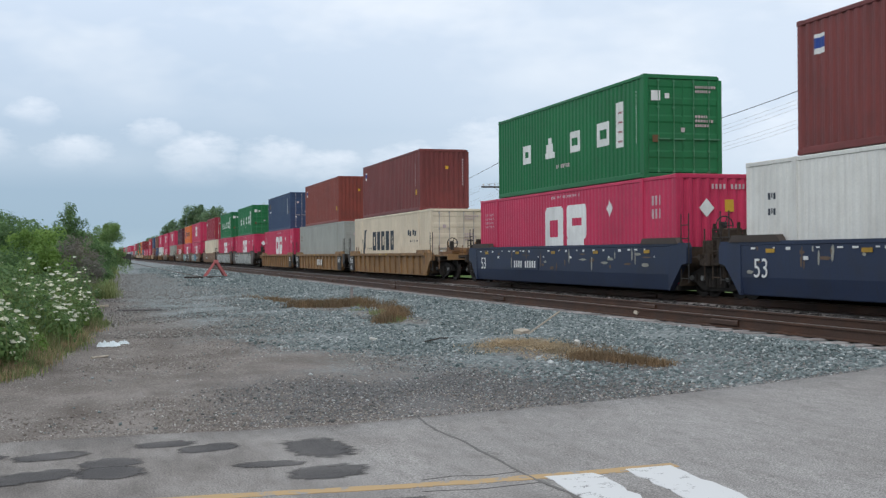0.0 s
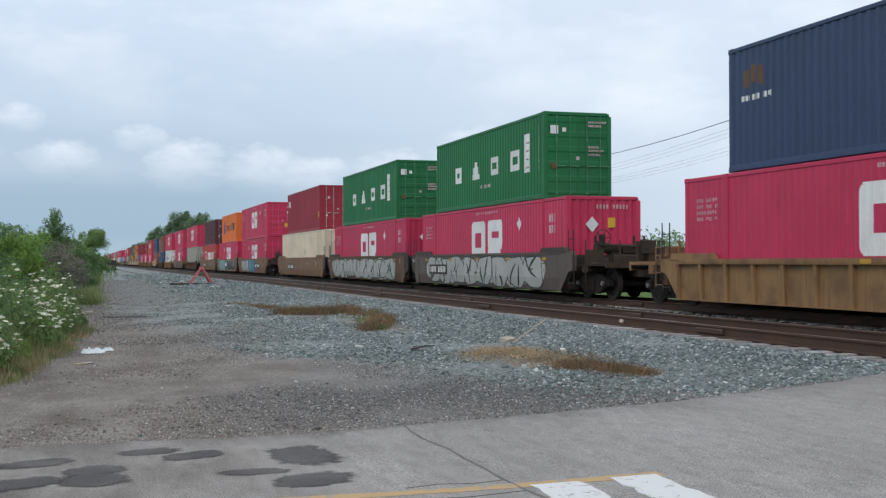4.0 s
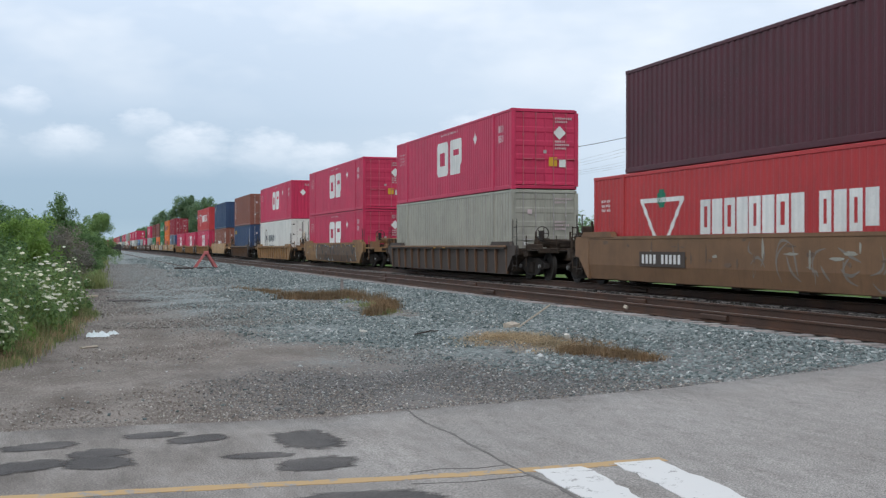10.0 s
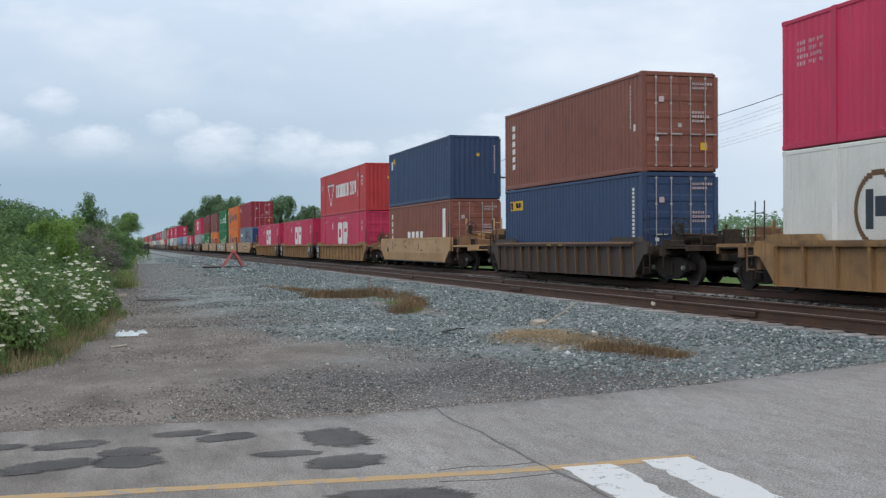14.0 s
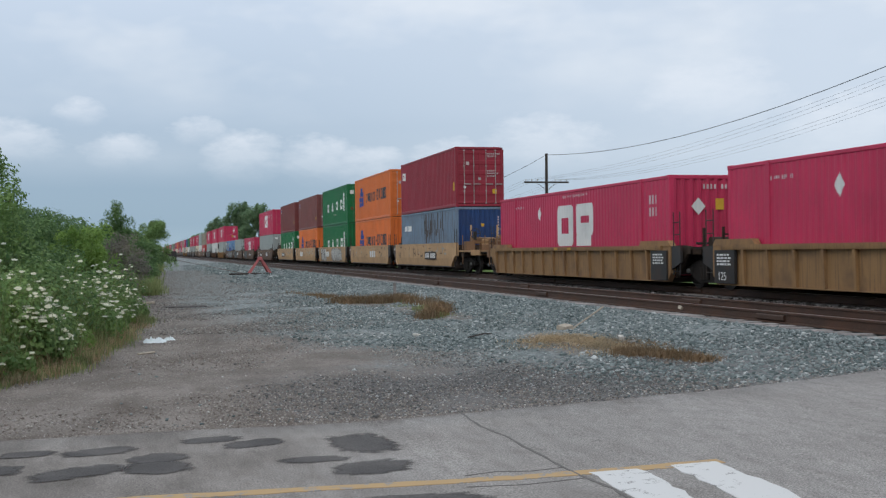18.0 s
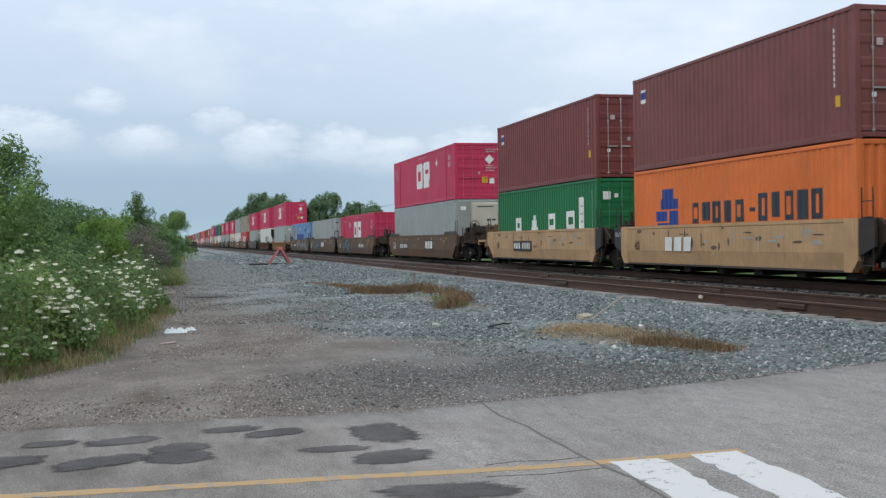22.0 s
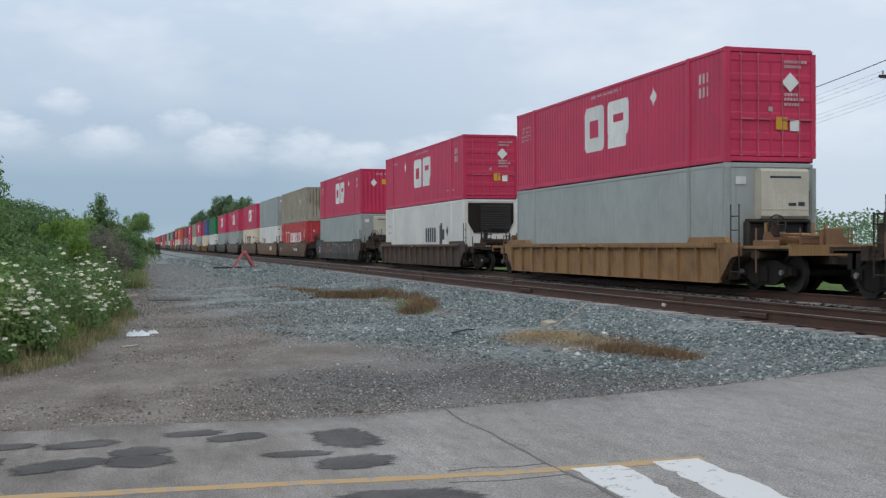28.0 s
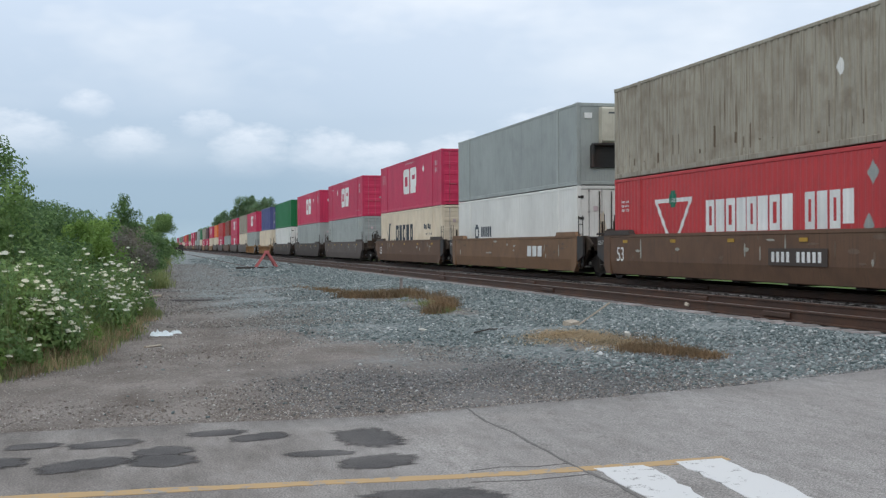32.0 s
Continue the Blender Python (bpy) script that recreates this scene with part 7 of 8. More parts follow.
def frame_mesh():
    """A cast three-piece truck side frame."""
    out = [(-1.2, 0.40), (-1.2, 0.56), (-1.02, 0.60), (-0.55, 0.74), (0.55, 0.74), (1.02, 0.60), (1.2, 0.56), (1.2, 0.40), (0.98, 0.40), (0.55, 0.20), (0.3, 0.15), (-0.3, 0.15),
           (-0.55, 0.20), (-0.98, 0.40)]
    s = Shape().extrude([(y, z) for y, z in out], 0, -0.07, 0.07)
    for y in (-0.89, 0.89):
        s.box(-0.12, y - 0.14, 0.36, 0.09, y + 0.14, 0.58)
    for y in (-0.16, 0.0, 0.16):
        s.tube((-0.1, y, 0.24), (-0.1, y, 0.6), 0.06, 8)
    return s.mesh("side_frame", M["bogie"])


def add_bogie(root, y, steel=False):
    hub = ob_at("bogie", cached("bolster", lambda: Shape().slab(-1.0, -0.2, 0.45, 1.0, 0.2, 0.78, 0.05).tube((0, -0.89, R_WHEEL), (0, 0.89, R_WHEEL), 0.05).mesh("bogie", M["bogie"])),
                root, pose(0, y, 0), "dark oily cast steel bogie")
    for dy in (-0.89, 0.89):
        for sx in (-1, 1):
            ob_at("wheel", cached("wheel", wheel_mesh), hub, pose(sx * 0.755, dy, R_WHEEL, 0, 0, 0 if sx > 0 else 180).copy())
        for sx in (-1,):
            ob_at("bearing_cap", cached("bcap", lambda: Shape().tube((-0.03, 0, 0), (0.03, 0, 0), 0.065, 10).mesh("bearing_cap", M["bearing"])), hub, pose(sx * 1.14, dy, R_WHEEL), "worn bright bearing cap")
        ob_at("axle", cached("axle", lambda: Shape().tube((-0.9, 0, 0), (0.9, 0, 0), 0.085, 10).mesh("axle", M["bogie"])), hub, pose(0, dy, R_WHEEL))
    for sx in (-1, 1):
        ob_at("side_frame", cached("sframe", frame_mesh), hub, pose(sx * 0.99, 0, 0, 0, 0, 0 if sx < 0 else 180))
    return hub


CAR_STYLES = {  # material, sill top, sill bottom, ribbed
    "blue": ("wblue", 1.36, 0.12, False), "yellow": ("wyellow", 1.17, 0.15, True), "darkrib": ("wdark", 1.17, 0.15, True),
    "brown": ("wbrown", 1.42, 0.18, False), "grey": ("wgrey", 1.42, 0.18, False), "tan": ("wtan", 1.46, 0.30, False), "yellowflat": ("wyellow", 1.36, 0.2, False),
    "ochre": ("ochre", 1.42, 0.18, False), "patched": ("wpatch", 1.42, 0.18, False), "greyrib": ("wgrey", 1.17, 0.15, True), "black": ("wdark", 1.36, 0.18, False)}
SIDE_X = 1.50


def sill_mesh(mat, Ls, top, low, ribbed):
    s = Shape()
    if ribbed:
        prof = [(0.06, low + 0.02), (0.0, low + 0.02), (0.0, low), (0.14, low), (0.14, top), (-0.06, top), (-0.06, top - 0.06), (-0.05, top - 0.13), (0.06, top - 0.13)]
    else:
        prof = [(0.10, low), (0.16, low), (0.16, top), (0.0, top), (0.0, top - 0.08), (0.015, top - 0.09), (0.02, low + 0.42), (0.08, low + 0.02)]
    # seen from the car's near side, outer face at -SIDE_X
    s.extrude([(-SIDE_X + x, z) for x, z in prof], 1, -Ls / 2, Ls / 2)
    return s.mesh("side_sill", mat)


def text_mesh(body, size, mat):
    cu = bpy.data.curves.new("text", "FONT")
    cu.body, cu.size, cu.extrude = body, size, 0.002
    tmp = bpy.data.objects.new("text", cu)
    me = bpy.data.meshes.new_from_object(tmp)
    bpy.data.objects.remove(tmp)
    bpy.data.curves.remove(cu)
    me.materials.clear()
    me.materials.append(mat)
    return me


FACE_W = (Matrix(((0, 0, -1, 0), (-1, 0, 0, 0), (0, 1, 0, 0), (0, 0, 0, 1))))  # text upright on a wall that faces -x


def patched_material():
    """Repainted squares and smears of several dull colours."""
    m = M["wgrey"].copy()
    m.name = "patched_car_paint"
    nt = m.node_tree
    N, K = nt.nodes.new, nt.links.new
    tc, n, v, r = N("ShaderNodeTexCoord"), N("ShaderNodeTexNoise"), N("ShaderNodeTexVoronoi"), N("ShaderNodeValToRGB")
    n.inputs["Scale"].default_value = 1.1
    K(tc.outputs["Object"], n.inputs["Vector"])
    mx = N("ShaderNodeMix")
    mx.data_type = "VECTOR"
    mx.inputs[0].default_value = 0.35
    K(tc.outputs["Object"], mx.inputs[4])
    K(n.outputs["Color"], mx.inputs[5])
    K(mx.outputs[1], v.inputs["Vector"])
    v.feature = "SMOOTH_F1"
    v.inputs["Smoothness"].default_value = 0.6
    v.inputs["Scale"].default_value = 0.75
    e = r.color_ramp.elements
    e[0].position, e[0].color, e[1].position, e[1].color = 0.0, (0.075, 0.047, 0.043, 1), 0.75, (0.115, 0.075, 0.062, 1)
    e.new(0.3).color, e.new(0.5).color = (0.08, 0.088, 0.088, 1), (0.06, 0.043, 0.036, 1)
    sp = N("ShaderNodeSeparateColor")
    K(v.outputs["Color"], sp.inputs[0])
    K(sp.outputs[0], r.inputs[0])
    K(r.outputs[0], nt.nodes["Principled BSDF"].inputs["Base Color"])
    return m


M["wpatch"] = patched_material()
GRAFFITI = {  # fills, outline, inner strokes, what lies behind (or None), width of a figure, number of strokes
    "silver": (("spray_silver",), "spray_pine", "spray_pine", "spray_silver", 1.55, 3), "blue": (("spray_blue", "spray_sea", "spray_blue", "spray_teal"), "spray_blue", "spray_sea", "spray_blue", 0.75, 4),
    "teal": (("spray_teal",), "spray_teal", "spray_rose", "spray_teal", 1.1, 3), "chrome": (("spray_black",), "spray_white", "spray_white", None, 0.95, 2),
    "umber": (("spray_brown",), "spray_black", "spray_black", "spray_mist", 1.25, 3), "white": (("spray_white",), "spray_black", "spray_black", None, 0.9, 3),
    "ghost": (None, None, "spray_ash", None, 0.95, 4), "dusk": (("spray_black", "spray_pine"), "spray_pine", "spray_mist", "spray_black", 0.9, 5),
    "wild": (("spray_black", "spray_ash", "spray_black"), "spray_black", "spray_silver", "spray_black", 0.9, 7)}


def halved(pts, z):
    """A polygon cut at the height z: what lies above, and what lies below."""
    out = []
    for up in (1, -1):
        kept = []
        for (a, b), (c, d) in zip(pts, pts[1:] + pts[:1]):
            if (b - z) * up >= 0:
                kept.append((a, b))
            if (b - z) * (d - z) < 0:
                f = (z - b) / (d - b)
                kept.append((a + (c - a) * f, z))
        out.append(kept)
    return out


def graffiti(root, y0, y1, low, top, kind, seed):
    """A sprayed piece on the side towards -x: fat leaning figures with outlines and inner strokes, lying on the bent plate."""
    rnd = random.Random(seed)
    fills, line, pen, behind, wide, strokes = GRAFFITI[kind]
    z0, z1, bend = low + 0.05, top - 0.10, low + 0.42
    tall = z1 - z0

    def face(z):
        return -SIDE_X + (0.015 + 0.005 * (top - 0.09 - z) / (top - 0.51 - low) if z > bend else 0.02 + 0.06 * (bend - z) / 0.40)

    def lay(shape, pts, lift):
        pts = [(y, min(z1, max(z0, z))) for y, z in pts]
        for half in halved(pts, bend):
            if len(half) > 2:
                b = len(shape.v)
                shape.v += [(face(z) - lift, y, z) for y, z in half]
                shape.f.append(list(range(b, b + len(half))))

    def blob(c, a, zc, b, lean, wob, grow=0.0, n=36):
        pts = []
        for k in range(n):
            t = 2 * math.pi * k / n
            r = 1 + sum(w * math.sin(m * t + p) for m, w, p in wob)
            u, v = math.copysign(abs(math.cos(t)) ** 0.6, math.cos(t)), math.copysign(abs(math.sin(t)) ** 0.6, math.sin(t))
            pts.append((c + (a * r + grow) * u + lean * v, zc + (b * r + grow) * v))
        return pts

    def stroke(shape, p, q, bow, wide, lift):
        """A bowed brush stroke that thins out towards its ends."""
        n, left, right = 9, [], []
        dy, dz = q[0] - p[0], q[1] - p[1]
        ln = math.hypot(dy, dz) or 1
        for k in range(n):
            f = k / (n - 1)
            o, w = bow * math.sin(math.pi * f), wide * (0.35 + 0.65 * math.sin(math.pi * f))
            y, z = p[0] + dy * f - dz / ln * o, p[1] + dz * f + dy / ln * o
            left.append((y - dz / ln * w, z + dy / ln * w))
            right.append((y + dz / ln * w, z - dy / ln * w))
        for k in range(n - 1):
            lay(shape, [left[k], left[k + 1], right[k + 1], right[k]], lift)

    if behind:
        s = Shape()
        m = max(3, int((y1 - y0) / 1.1))
        for k in range(m):
            lay(s, blob(y0 + (y1 - y0) * (k + 0.5) / m, (y1 - y0) / m * 0.66, (z0 + z1) / 2, tall * rnd.uniform(0.36, 0.5), rnd.uniform(-0.15, 0.15), [(3, 0.1, rnd.random() * 6)]), 0.003 + 0.0003 * (k % 3))
        tagged(part("graffiti", s, M[behind], root, "sprayed background"), kind="stuff")
    n = max(2, round((y1 - y0) / (tall * wide)))
    step = (y1 - y0) / n
    for i in range(n):
        c, a, b = y0 + step * (i + 0.5), step * rnd.uniform(0.46, 0.56), tall / 2 * rnd.uniform(0.86, 1.0)
        zc, lean = (z0 + z1) / 2 + rnd.uniform(-0.03, 0.03), rnd.uniform(-0.16, 0.16) * tall
        wob = [(2, rnd.uniform(0, 0.06), rnd.random() * 6), (3, rnd.uniform(0.02, 0.08), rnd.random() * 6), (5, rnd.uniform(0.01, 0.05), rnd.random() * 6)]
        up = 0.0012 * (i % 2)
        inner = Shape()
        if fills is None:
            for _ in range(strokes):
                p = (c + a * rnd.uniform(-0.9, 0.9), zc + b * rnd.uniform(-0.9, 0.9))
                q = (c + a * rnd.uniform(-0.9, 0.9), zc - b * rnd.uniform(-0.9, 0.9))
                stroke(inner, p, q, rnd.uniform(-0.3, 0.3), 0.035, 0.005 + up)
            part("graffiti", inner, M[pen], root)
            continue
        rim, fill = Shape(), Shape()
        lay(rim, blob(c, a, zc, b, lean, wob, 0.035), 0.005 + up)
        lay(fill, blob(c, a, zc, b, lean, wob, -0.015), 0.007 + up)
        part("graffiti_outline", rim, M[line], root)
        g = part("graffiti", fill, M[fills[i % len(fills)]], root)
        # counters, notches and loose lines
        for k in range(strokes):
            lift = 0.0085 + up + 0.0004 * k
            if k == 0 and wide < 1.3:
                lay(inner, blob(c + a * rnd.uniform(-0.3, 0.3), a * rnd.uniform(0.08, 0.18), zc + b * rnd.uniform(-0.4, 0.4), b * rnd.uniform(0.15, 0.3), lean * 0.3, wob, 0, 16), lift)
            else:
                e = rnd.choice((-1, 1))
                stroke(inner, (c + a * rnd.uniform(-0.8, 0.8), zc + e * b * 1.02), (c + a * rnd.uniform(-0.7, 0.7), zc + e * b * rnd.uniform(-0.6, 0.3)), rnd.uniform(-0.22, 0.22),
                       rnd.uniform(0.015, 0.035) if strokes > 3 else rnd.uniform(0.03, 0.075), lift)
        part("stroke", inner, M[pen], g)


def well_car(style, half, well, ends, label, detail=True, plate=None, number="", spray=(), three=None):
    """half: (near, far) length from its middle to the couplings; well: sill length; ends: which ends stand on a bogie, as (near offset, far offset) or None."""
    mk, top, low, ribbed = CAR_STYLES[style]
    mat = M[mk]
    root = new("well_car")
    tagged(root, label, "rail car", group="well cars of the train")
    for sgn in (-1, 1):
        ob_at("side_sill", cached(("sill", style, well), lambda: sill_mesh(mat, well - 0.9, top, low, ribbed)), root, pose(0, 0, 0, 0, 0, 0 if sgn < 0 else 180))
        if ribbed:
            n = 15
            rib = cached(("rib", style), lambda: Shape().extrude([(-SIDE_X + 0.0, low + 0.02), (-SIDE_X + 0.065, low + 0.02), (-SIDE_X + 0.065, top - 0.13), (-SIDE_X - 0.045, top - 0.13)],
                                                                 1, -0.05, 0.05).mesh("rib", M["wbrown"] if style == "darkrib" else mat))
            for i in range(n if detail and sgn < 0 else 0):
                ob_at("rib", rib, root, pose(0, sgn * (-well / 2 + 0.35 + (well - 0.7) * i / (n - 1)), 0, 0, 0, 0 if sgn < 0 else 180))
    if style == "darkrib":
        chord = cached(("chord", well), lambda: Shape().slab(-0.025, -well / 2 + 0.3, -0.035, 0.025, well / 2 - 0.3, 0.035, 0.01).mesh("top_chord", M["ochre"]))
        ob_at("top_chord", chord, root, pose(-SIDE_X - 0.05, 0, top - 0.03), "rusty worn top chord")
    if style == "blue" and detail:
        tagged(ob_at("fine_print", cached(("blueprint", well), lambda: blue_print_mesh(well)), root, pose(-SIDE_X - 0.002, 0, top - 0.14)), kind="stuff")
    # floor beams of the well
    ob_at("well_floor", cached(("wfl", well), lambda: floor_mesh(well)), root)
    for k, sy in enumerate((-1, 1)):
        h = half[k]
        reach = h - well / 2
        art = ends[k] == "joint"
        plat = max(0.9, reach - (0.25 if art else 0.75))
        pf = cached(("plat", style, round(plat, 1), art), lambda: platform_mesh(M["grime"], plat, top, art))
        if not art and detail and style in ("yellow", "yellowflat", "tan"):
            ob_at("deck_plate", cached(("deck", style, round(plat, 1)), lambda: Shape().slab(-1.34, 0.45, 1.02, 1.34, plat, 1.09, 0.015).box(-1.34, plat - 0.05, 0.86, 1.34, plat + 0.02, 1.11).mesh("deck_plate", mat)),
                  root, pose(0, sy * well / 2, 0, 0, 0, 0 if sy > 0 else 180))
        cap = cached(("cap", style, art), lambda: cap_mesh(mat, top, low, art))
        for sx in (-1, 1):
            ob_at("sill_end", cap, root, pose(sx * (SIDE_X - 0.08), sy * (well / 2 - 0.45), 0, 0, 0, 0 if sy > 0 else 180))
        if not art and detail:
            ob_at("air_gear", cached(("gear", top, style in ("tan", "yellow", "yellowflat")), lambda: gear_mesh(top, M["ochre" if style in ("tan", "yellow", "yellowflat") else "grime"])), root, pose(0, sy * well / 2, 0, 0, 0, 0 if sy > 0 else 180), "grimy tanks, valves and pipes")
        ob_at("end_platform", pf, root, pose(0, sy * well / 2, 0, 0, 0, 0 if sy > 0 else 180))
        fl = cached(("flange", style), lambda: flange_mesh(M["wdark"] if style in ("brown", "grey", "blue") else mat, top))
        for sx in (-1, 1) if style not in ("tan",) else ():
            ob_at("end_flange", fl, root, pose(sx * (SIDE_X - 0.07), sy * (well / 2 - 1.0), 0))
        if art:
            bk = cached(("bulkhead", style), lambda: bulkhead_mesh(low, top))
            b = ob_at("end_bulkhead", bk, root, pose(0, sy * (well / 2 + 0.16), 0, 0, 0, 0 if sy > 0 else 180), "dark end bulkhead with air gear")
            if detail and sy > 0 and not ribbed:
                ob_at("lettering", cached("t125t", lambda: text_mesh("125 T", 0.2, M["mark"])), b, Matrix.Translation((-SIDE_X + 0.012, 0.44, top - 0.32)) @ FACE_W)
        by = sy * (h if art else well / 2 + 1.05)
        if not (art and k == 1):
            add_bogie(root, by)
        if not art:
            ob_at("coupler", cached("coupler", lambda: Shape().slab(-0.12, -0.1, 0.62, 0.12, 0.9, 0.86, 0.04).box(-0.2, 0.6, 0.55, 0.2, 0.92, 0.92).mesh("coupler", M["bogie"])),
                  root, pose(0, sy * (h - 0.85), 0, 0, 0, 0 if sy > 0 else 180))
        if detail:
            lad = cached("ladder", ladder_mesh)
            ob_at("ladder", lad, root, pose(-SIDE_X + 0.06, sy * (well / 2 + 0.35), 0.35))
            st = cached(("stand", style if style in ("tan", "yellow", "yellowflat") and not art else "grime"), lambda: stand_mesh(mat if style in ("tan", "yellow", "yellowflat") and not art else M["grime"], 0.95 if style == "tan" else 0.6))
            ob_at("end_stand", st, root, pose(0.0, sy * (well / 2 + 0.62), top - 0.12, 0, 0, 0 if sy > 0 else 180))
            if not art and k == 0:
                ob_at("brake_wheel", cached("bwheel", brake_wheel_mesh), root, pose(-0.62, sy * (well / 2 + 0.9), top + 0.42))
    if detail:
        fx = -SIDE_X - 0.003 + (0.0 if not ribbed else 0.045)
        tag = cached(("reflector",), lambda: Shape().box(-0.004, -0.17, -0.045, 0.004, 0.17, 0.045).mesh("reflector", M["reflector"]))
        zt = top - 0.22 if not ribbed else top - 0.065
        for i in range(0 if style in ("ochre", "tan") else 5 if not ribbed else 2):
            ob_at("reflector", tag, root, pose(-SIDE_X - 0.001 - (0.06 if ribbed else 0), (-0.4 + 0.2 * i if not ribbed else -0.04 + 0.08 * i) * well, zt), "yellow reflector")
        if ribbed and "joint" in ends:
            for k, sy in enumerate((-1, 1)):
                if ends[k] != "joint":
                    continue
                pn = ob_at("notice_panel", cached(("panel", style), lambda: Shape().box(-0.006, -0.52, low + 0.04, 0.07, 0.52, top - 0.14).mesh("notice_panel", M["darkmetal"])), root,
                           pose(-SIDE_X - 0.045, sy * (well / 2 - 0.62), 0), "black notice panel")
                tagged(ob_at("fine_print", cached("panelprint", panel_print_mesh), pn, pose(-0.008, 0, low + 0.5)), kind="stuff")
                if sy > 0:
                    ob_at("lettering", cached("t125", lambda: text_mesh("125", 0.3, M["mark"])), pn, Matrix.Translation((-0.008, 0.34, low + 0.12)) @ FACE_W)
        if plate is not None:
            back, u = plate
            pl = cached(("plate", back), lambda: plate_mesh(back))
            ob_at("number_plate", pl[0], root, pose(-SIDE_X - 0.004, u, top - 0.62))
            tagged(ob_at("number_bars", pl[1], root, pose(-SIDE_X - 0.004, u, top - 0.62)), kind="stuff")
        if style == "tan":
            lip = cached(("lip", well), lambda: Shape().slab(-0.03, -well / 2 + 0.2, -0.03, 0.03, well / 2 - 0.2, 0.03, 0.01).mesh("lower_lip", M["wdark"]))
            ob_at("lower_lip", lip, root, pose(-SIDE_X + 0.05, 0, low + 0.01))
        if three is not None:
            back, u = three
            if back:
                ob_at("mark_plate", cached("mplate", lambda: Shape().box(-0.001, -1.1, -0.3, 0.006, 1.1, 0.3).mesh("mark_plate", M["wdark"])), root, pose(-SIDE_X - 0.004, u, top - 0.55))
            for k in range(3):
                ob_at("painted_block", cached("tblock", lambda: Shape().extrude([(-0.22, -0.2), (-0.25, 0.2), (0.22, 0.2), (0.25, -0.2)], 0, -0.004, 0.0).mesh("painted_block", M["mark"])), root, pose(-SIDE_X - 0.006, u + 0.62 - 0.62 * k, top - 0.55))
        if number:
            me = cached(("num", number, style), lambda: text_mesh(number, 0.42 if style == "tan" else 0.62, M["mark"] if style in ("blue", "brown", "black", "patched") else M["brownmark"]))
            if not ribbed:
                ob_at("lettering", me, root, Matrix.Translation((-SIDE_X - 0.004, well / 2 - 1.0, low + 0.42)) @ FACE_W)
    if detail and not ribbed:
        for tone in ("scrape", "warmgrey"):
            sc = cached(("scuff", tone, well, low, int(half[0] * 100) % 5), lambda: scuff_mesh(well, low, top, tone, int(half[0] * 100) % 5))
            tagged(ob_at("paint_wear", sc, root), kind="stuff")
    for k, (y0, y1, kind) in enumerate(spray):
        graffiti(root, y0, y1, low, top, kind, int(half[0] * 100) + k)
    return root


def scuff_mesh(well, low, top, tone, seed):
    """Scrapes, chips and runs on a smooth side, each an uneven little patch."""
    rnd, s = random.Random(seed * 7 + len(tone)), Shape()
    for i in range(20 if tone == "scrape" else 12):
        y, z = rnd.uniform(-well / 2 + 0.7, well / 2 - 0.7), rnd.uniform(low + 0.5, top - 0.12)
        a, b = (rnd.uniform(0.02, 0.06), rnd.uniform(0.08, 0.35)) if rnd.random() < 0.5 else (rnd.uniform(0.06, 0.32), rnd.uniform(0.02, 0.07))
        b = min(b, top - 0.1 - z, z - low - 0.44)
        if b < 0.01:
            continue
        n = 9
        pts = [(y + a * math.cos(6.283 * k / n) * rnd.uniform(0.6, 1.1), z + b * math.sin(6.283 * k / n) * rnd.uniform(0.6, 1.1)) for k in range(n)]
        s.extrude(pts, 0, -SIDE_X + 0.011, -SIDE_X + 0.024)
    return s.mesh("paint_wear", M[tone])


def blue_print_mesh(well):
    """Small white stencils along a car's top edge."""
    s, rnd = Shape(), random.Random(15)
    for i in range(26):
        y, w = -well / 2 + 0.8 + (well - 1.6) * (i + rnd.random() * 0.7) / 26, rnd.uniform(0.05, 0.2)
        z, h = rnd.choice((0.0, 0.0, -0.2)), rnd.uniform(0.03, 0.08)
        s.box(-0.002, y, z - h, 0.002, y + w, z)
    return s.mesh("fine_print", M["mark"])


def panel_print_mesh():
    s, rnd = Shape(), random.Random(8)
    for r in range(4):
        y = 0.38
        while y > -0.3:
            w = rnd.uniform(0.08, 0.2)
            s.box(-0.002, y - w, 0.08 * r, 0.002, y, 0.08 * r + 0.045)
            y -= w + 0.05
    return s.mesh("fine_print", M["mark"])


def floor_mesh(well):
    s = Shape()
    n = 7
    for i in range(n):
        y = -well / 2 + 0.4 + (well - 0.8) * i / (n - 1)
        s.box(-SIDE_X + 0.14, y - 0.2, 0.13, SIDE_X - 0.14, y + 0.2, 0.27)
    s.box(-0.25, -well / 2 + 0.2, 0.14, 0.25, well / 2 - 0.2, 0.26)
    return s.mesh("well_floor", M["bogie"])


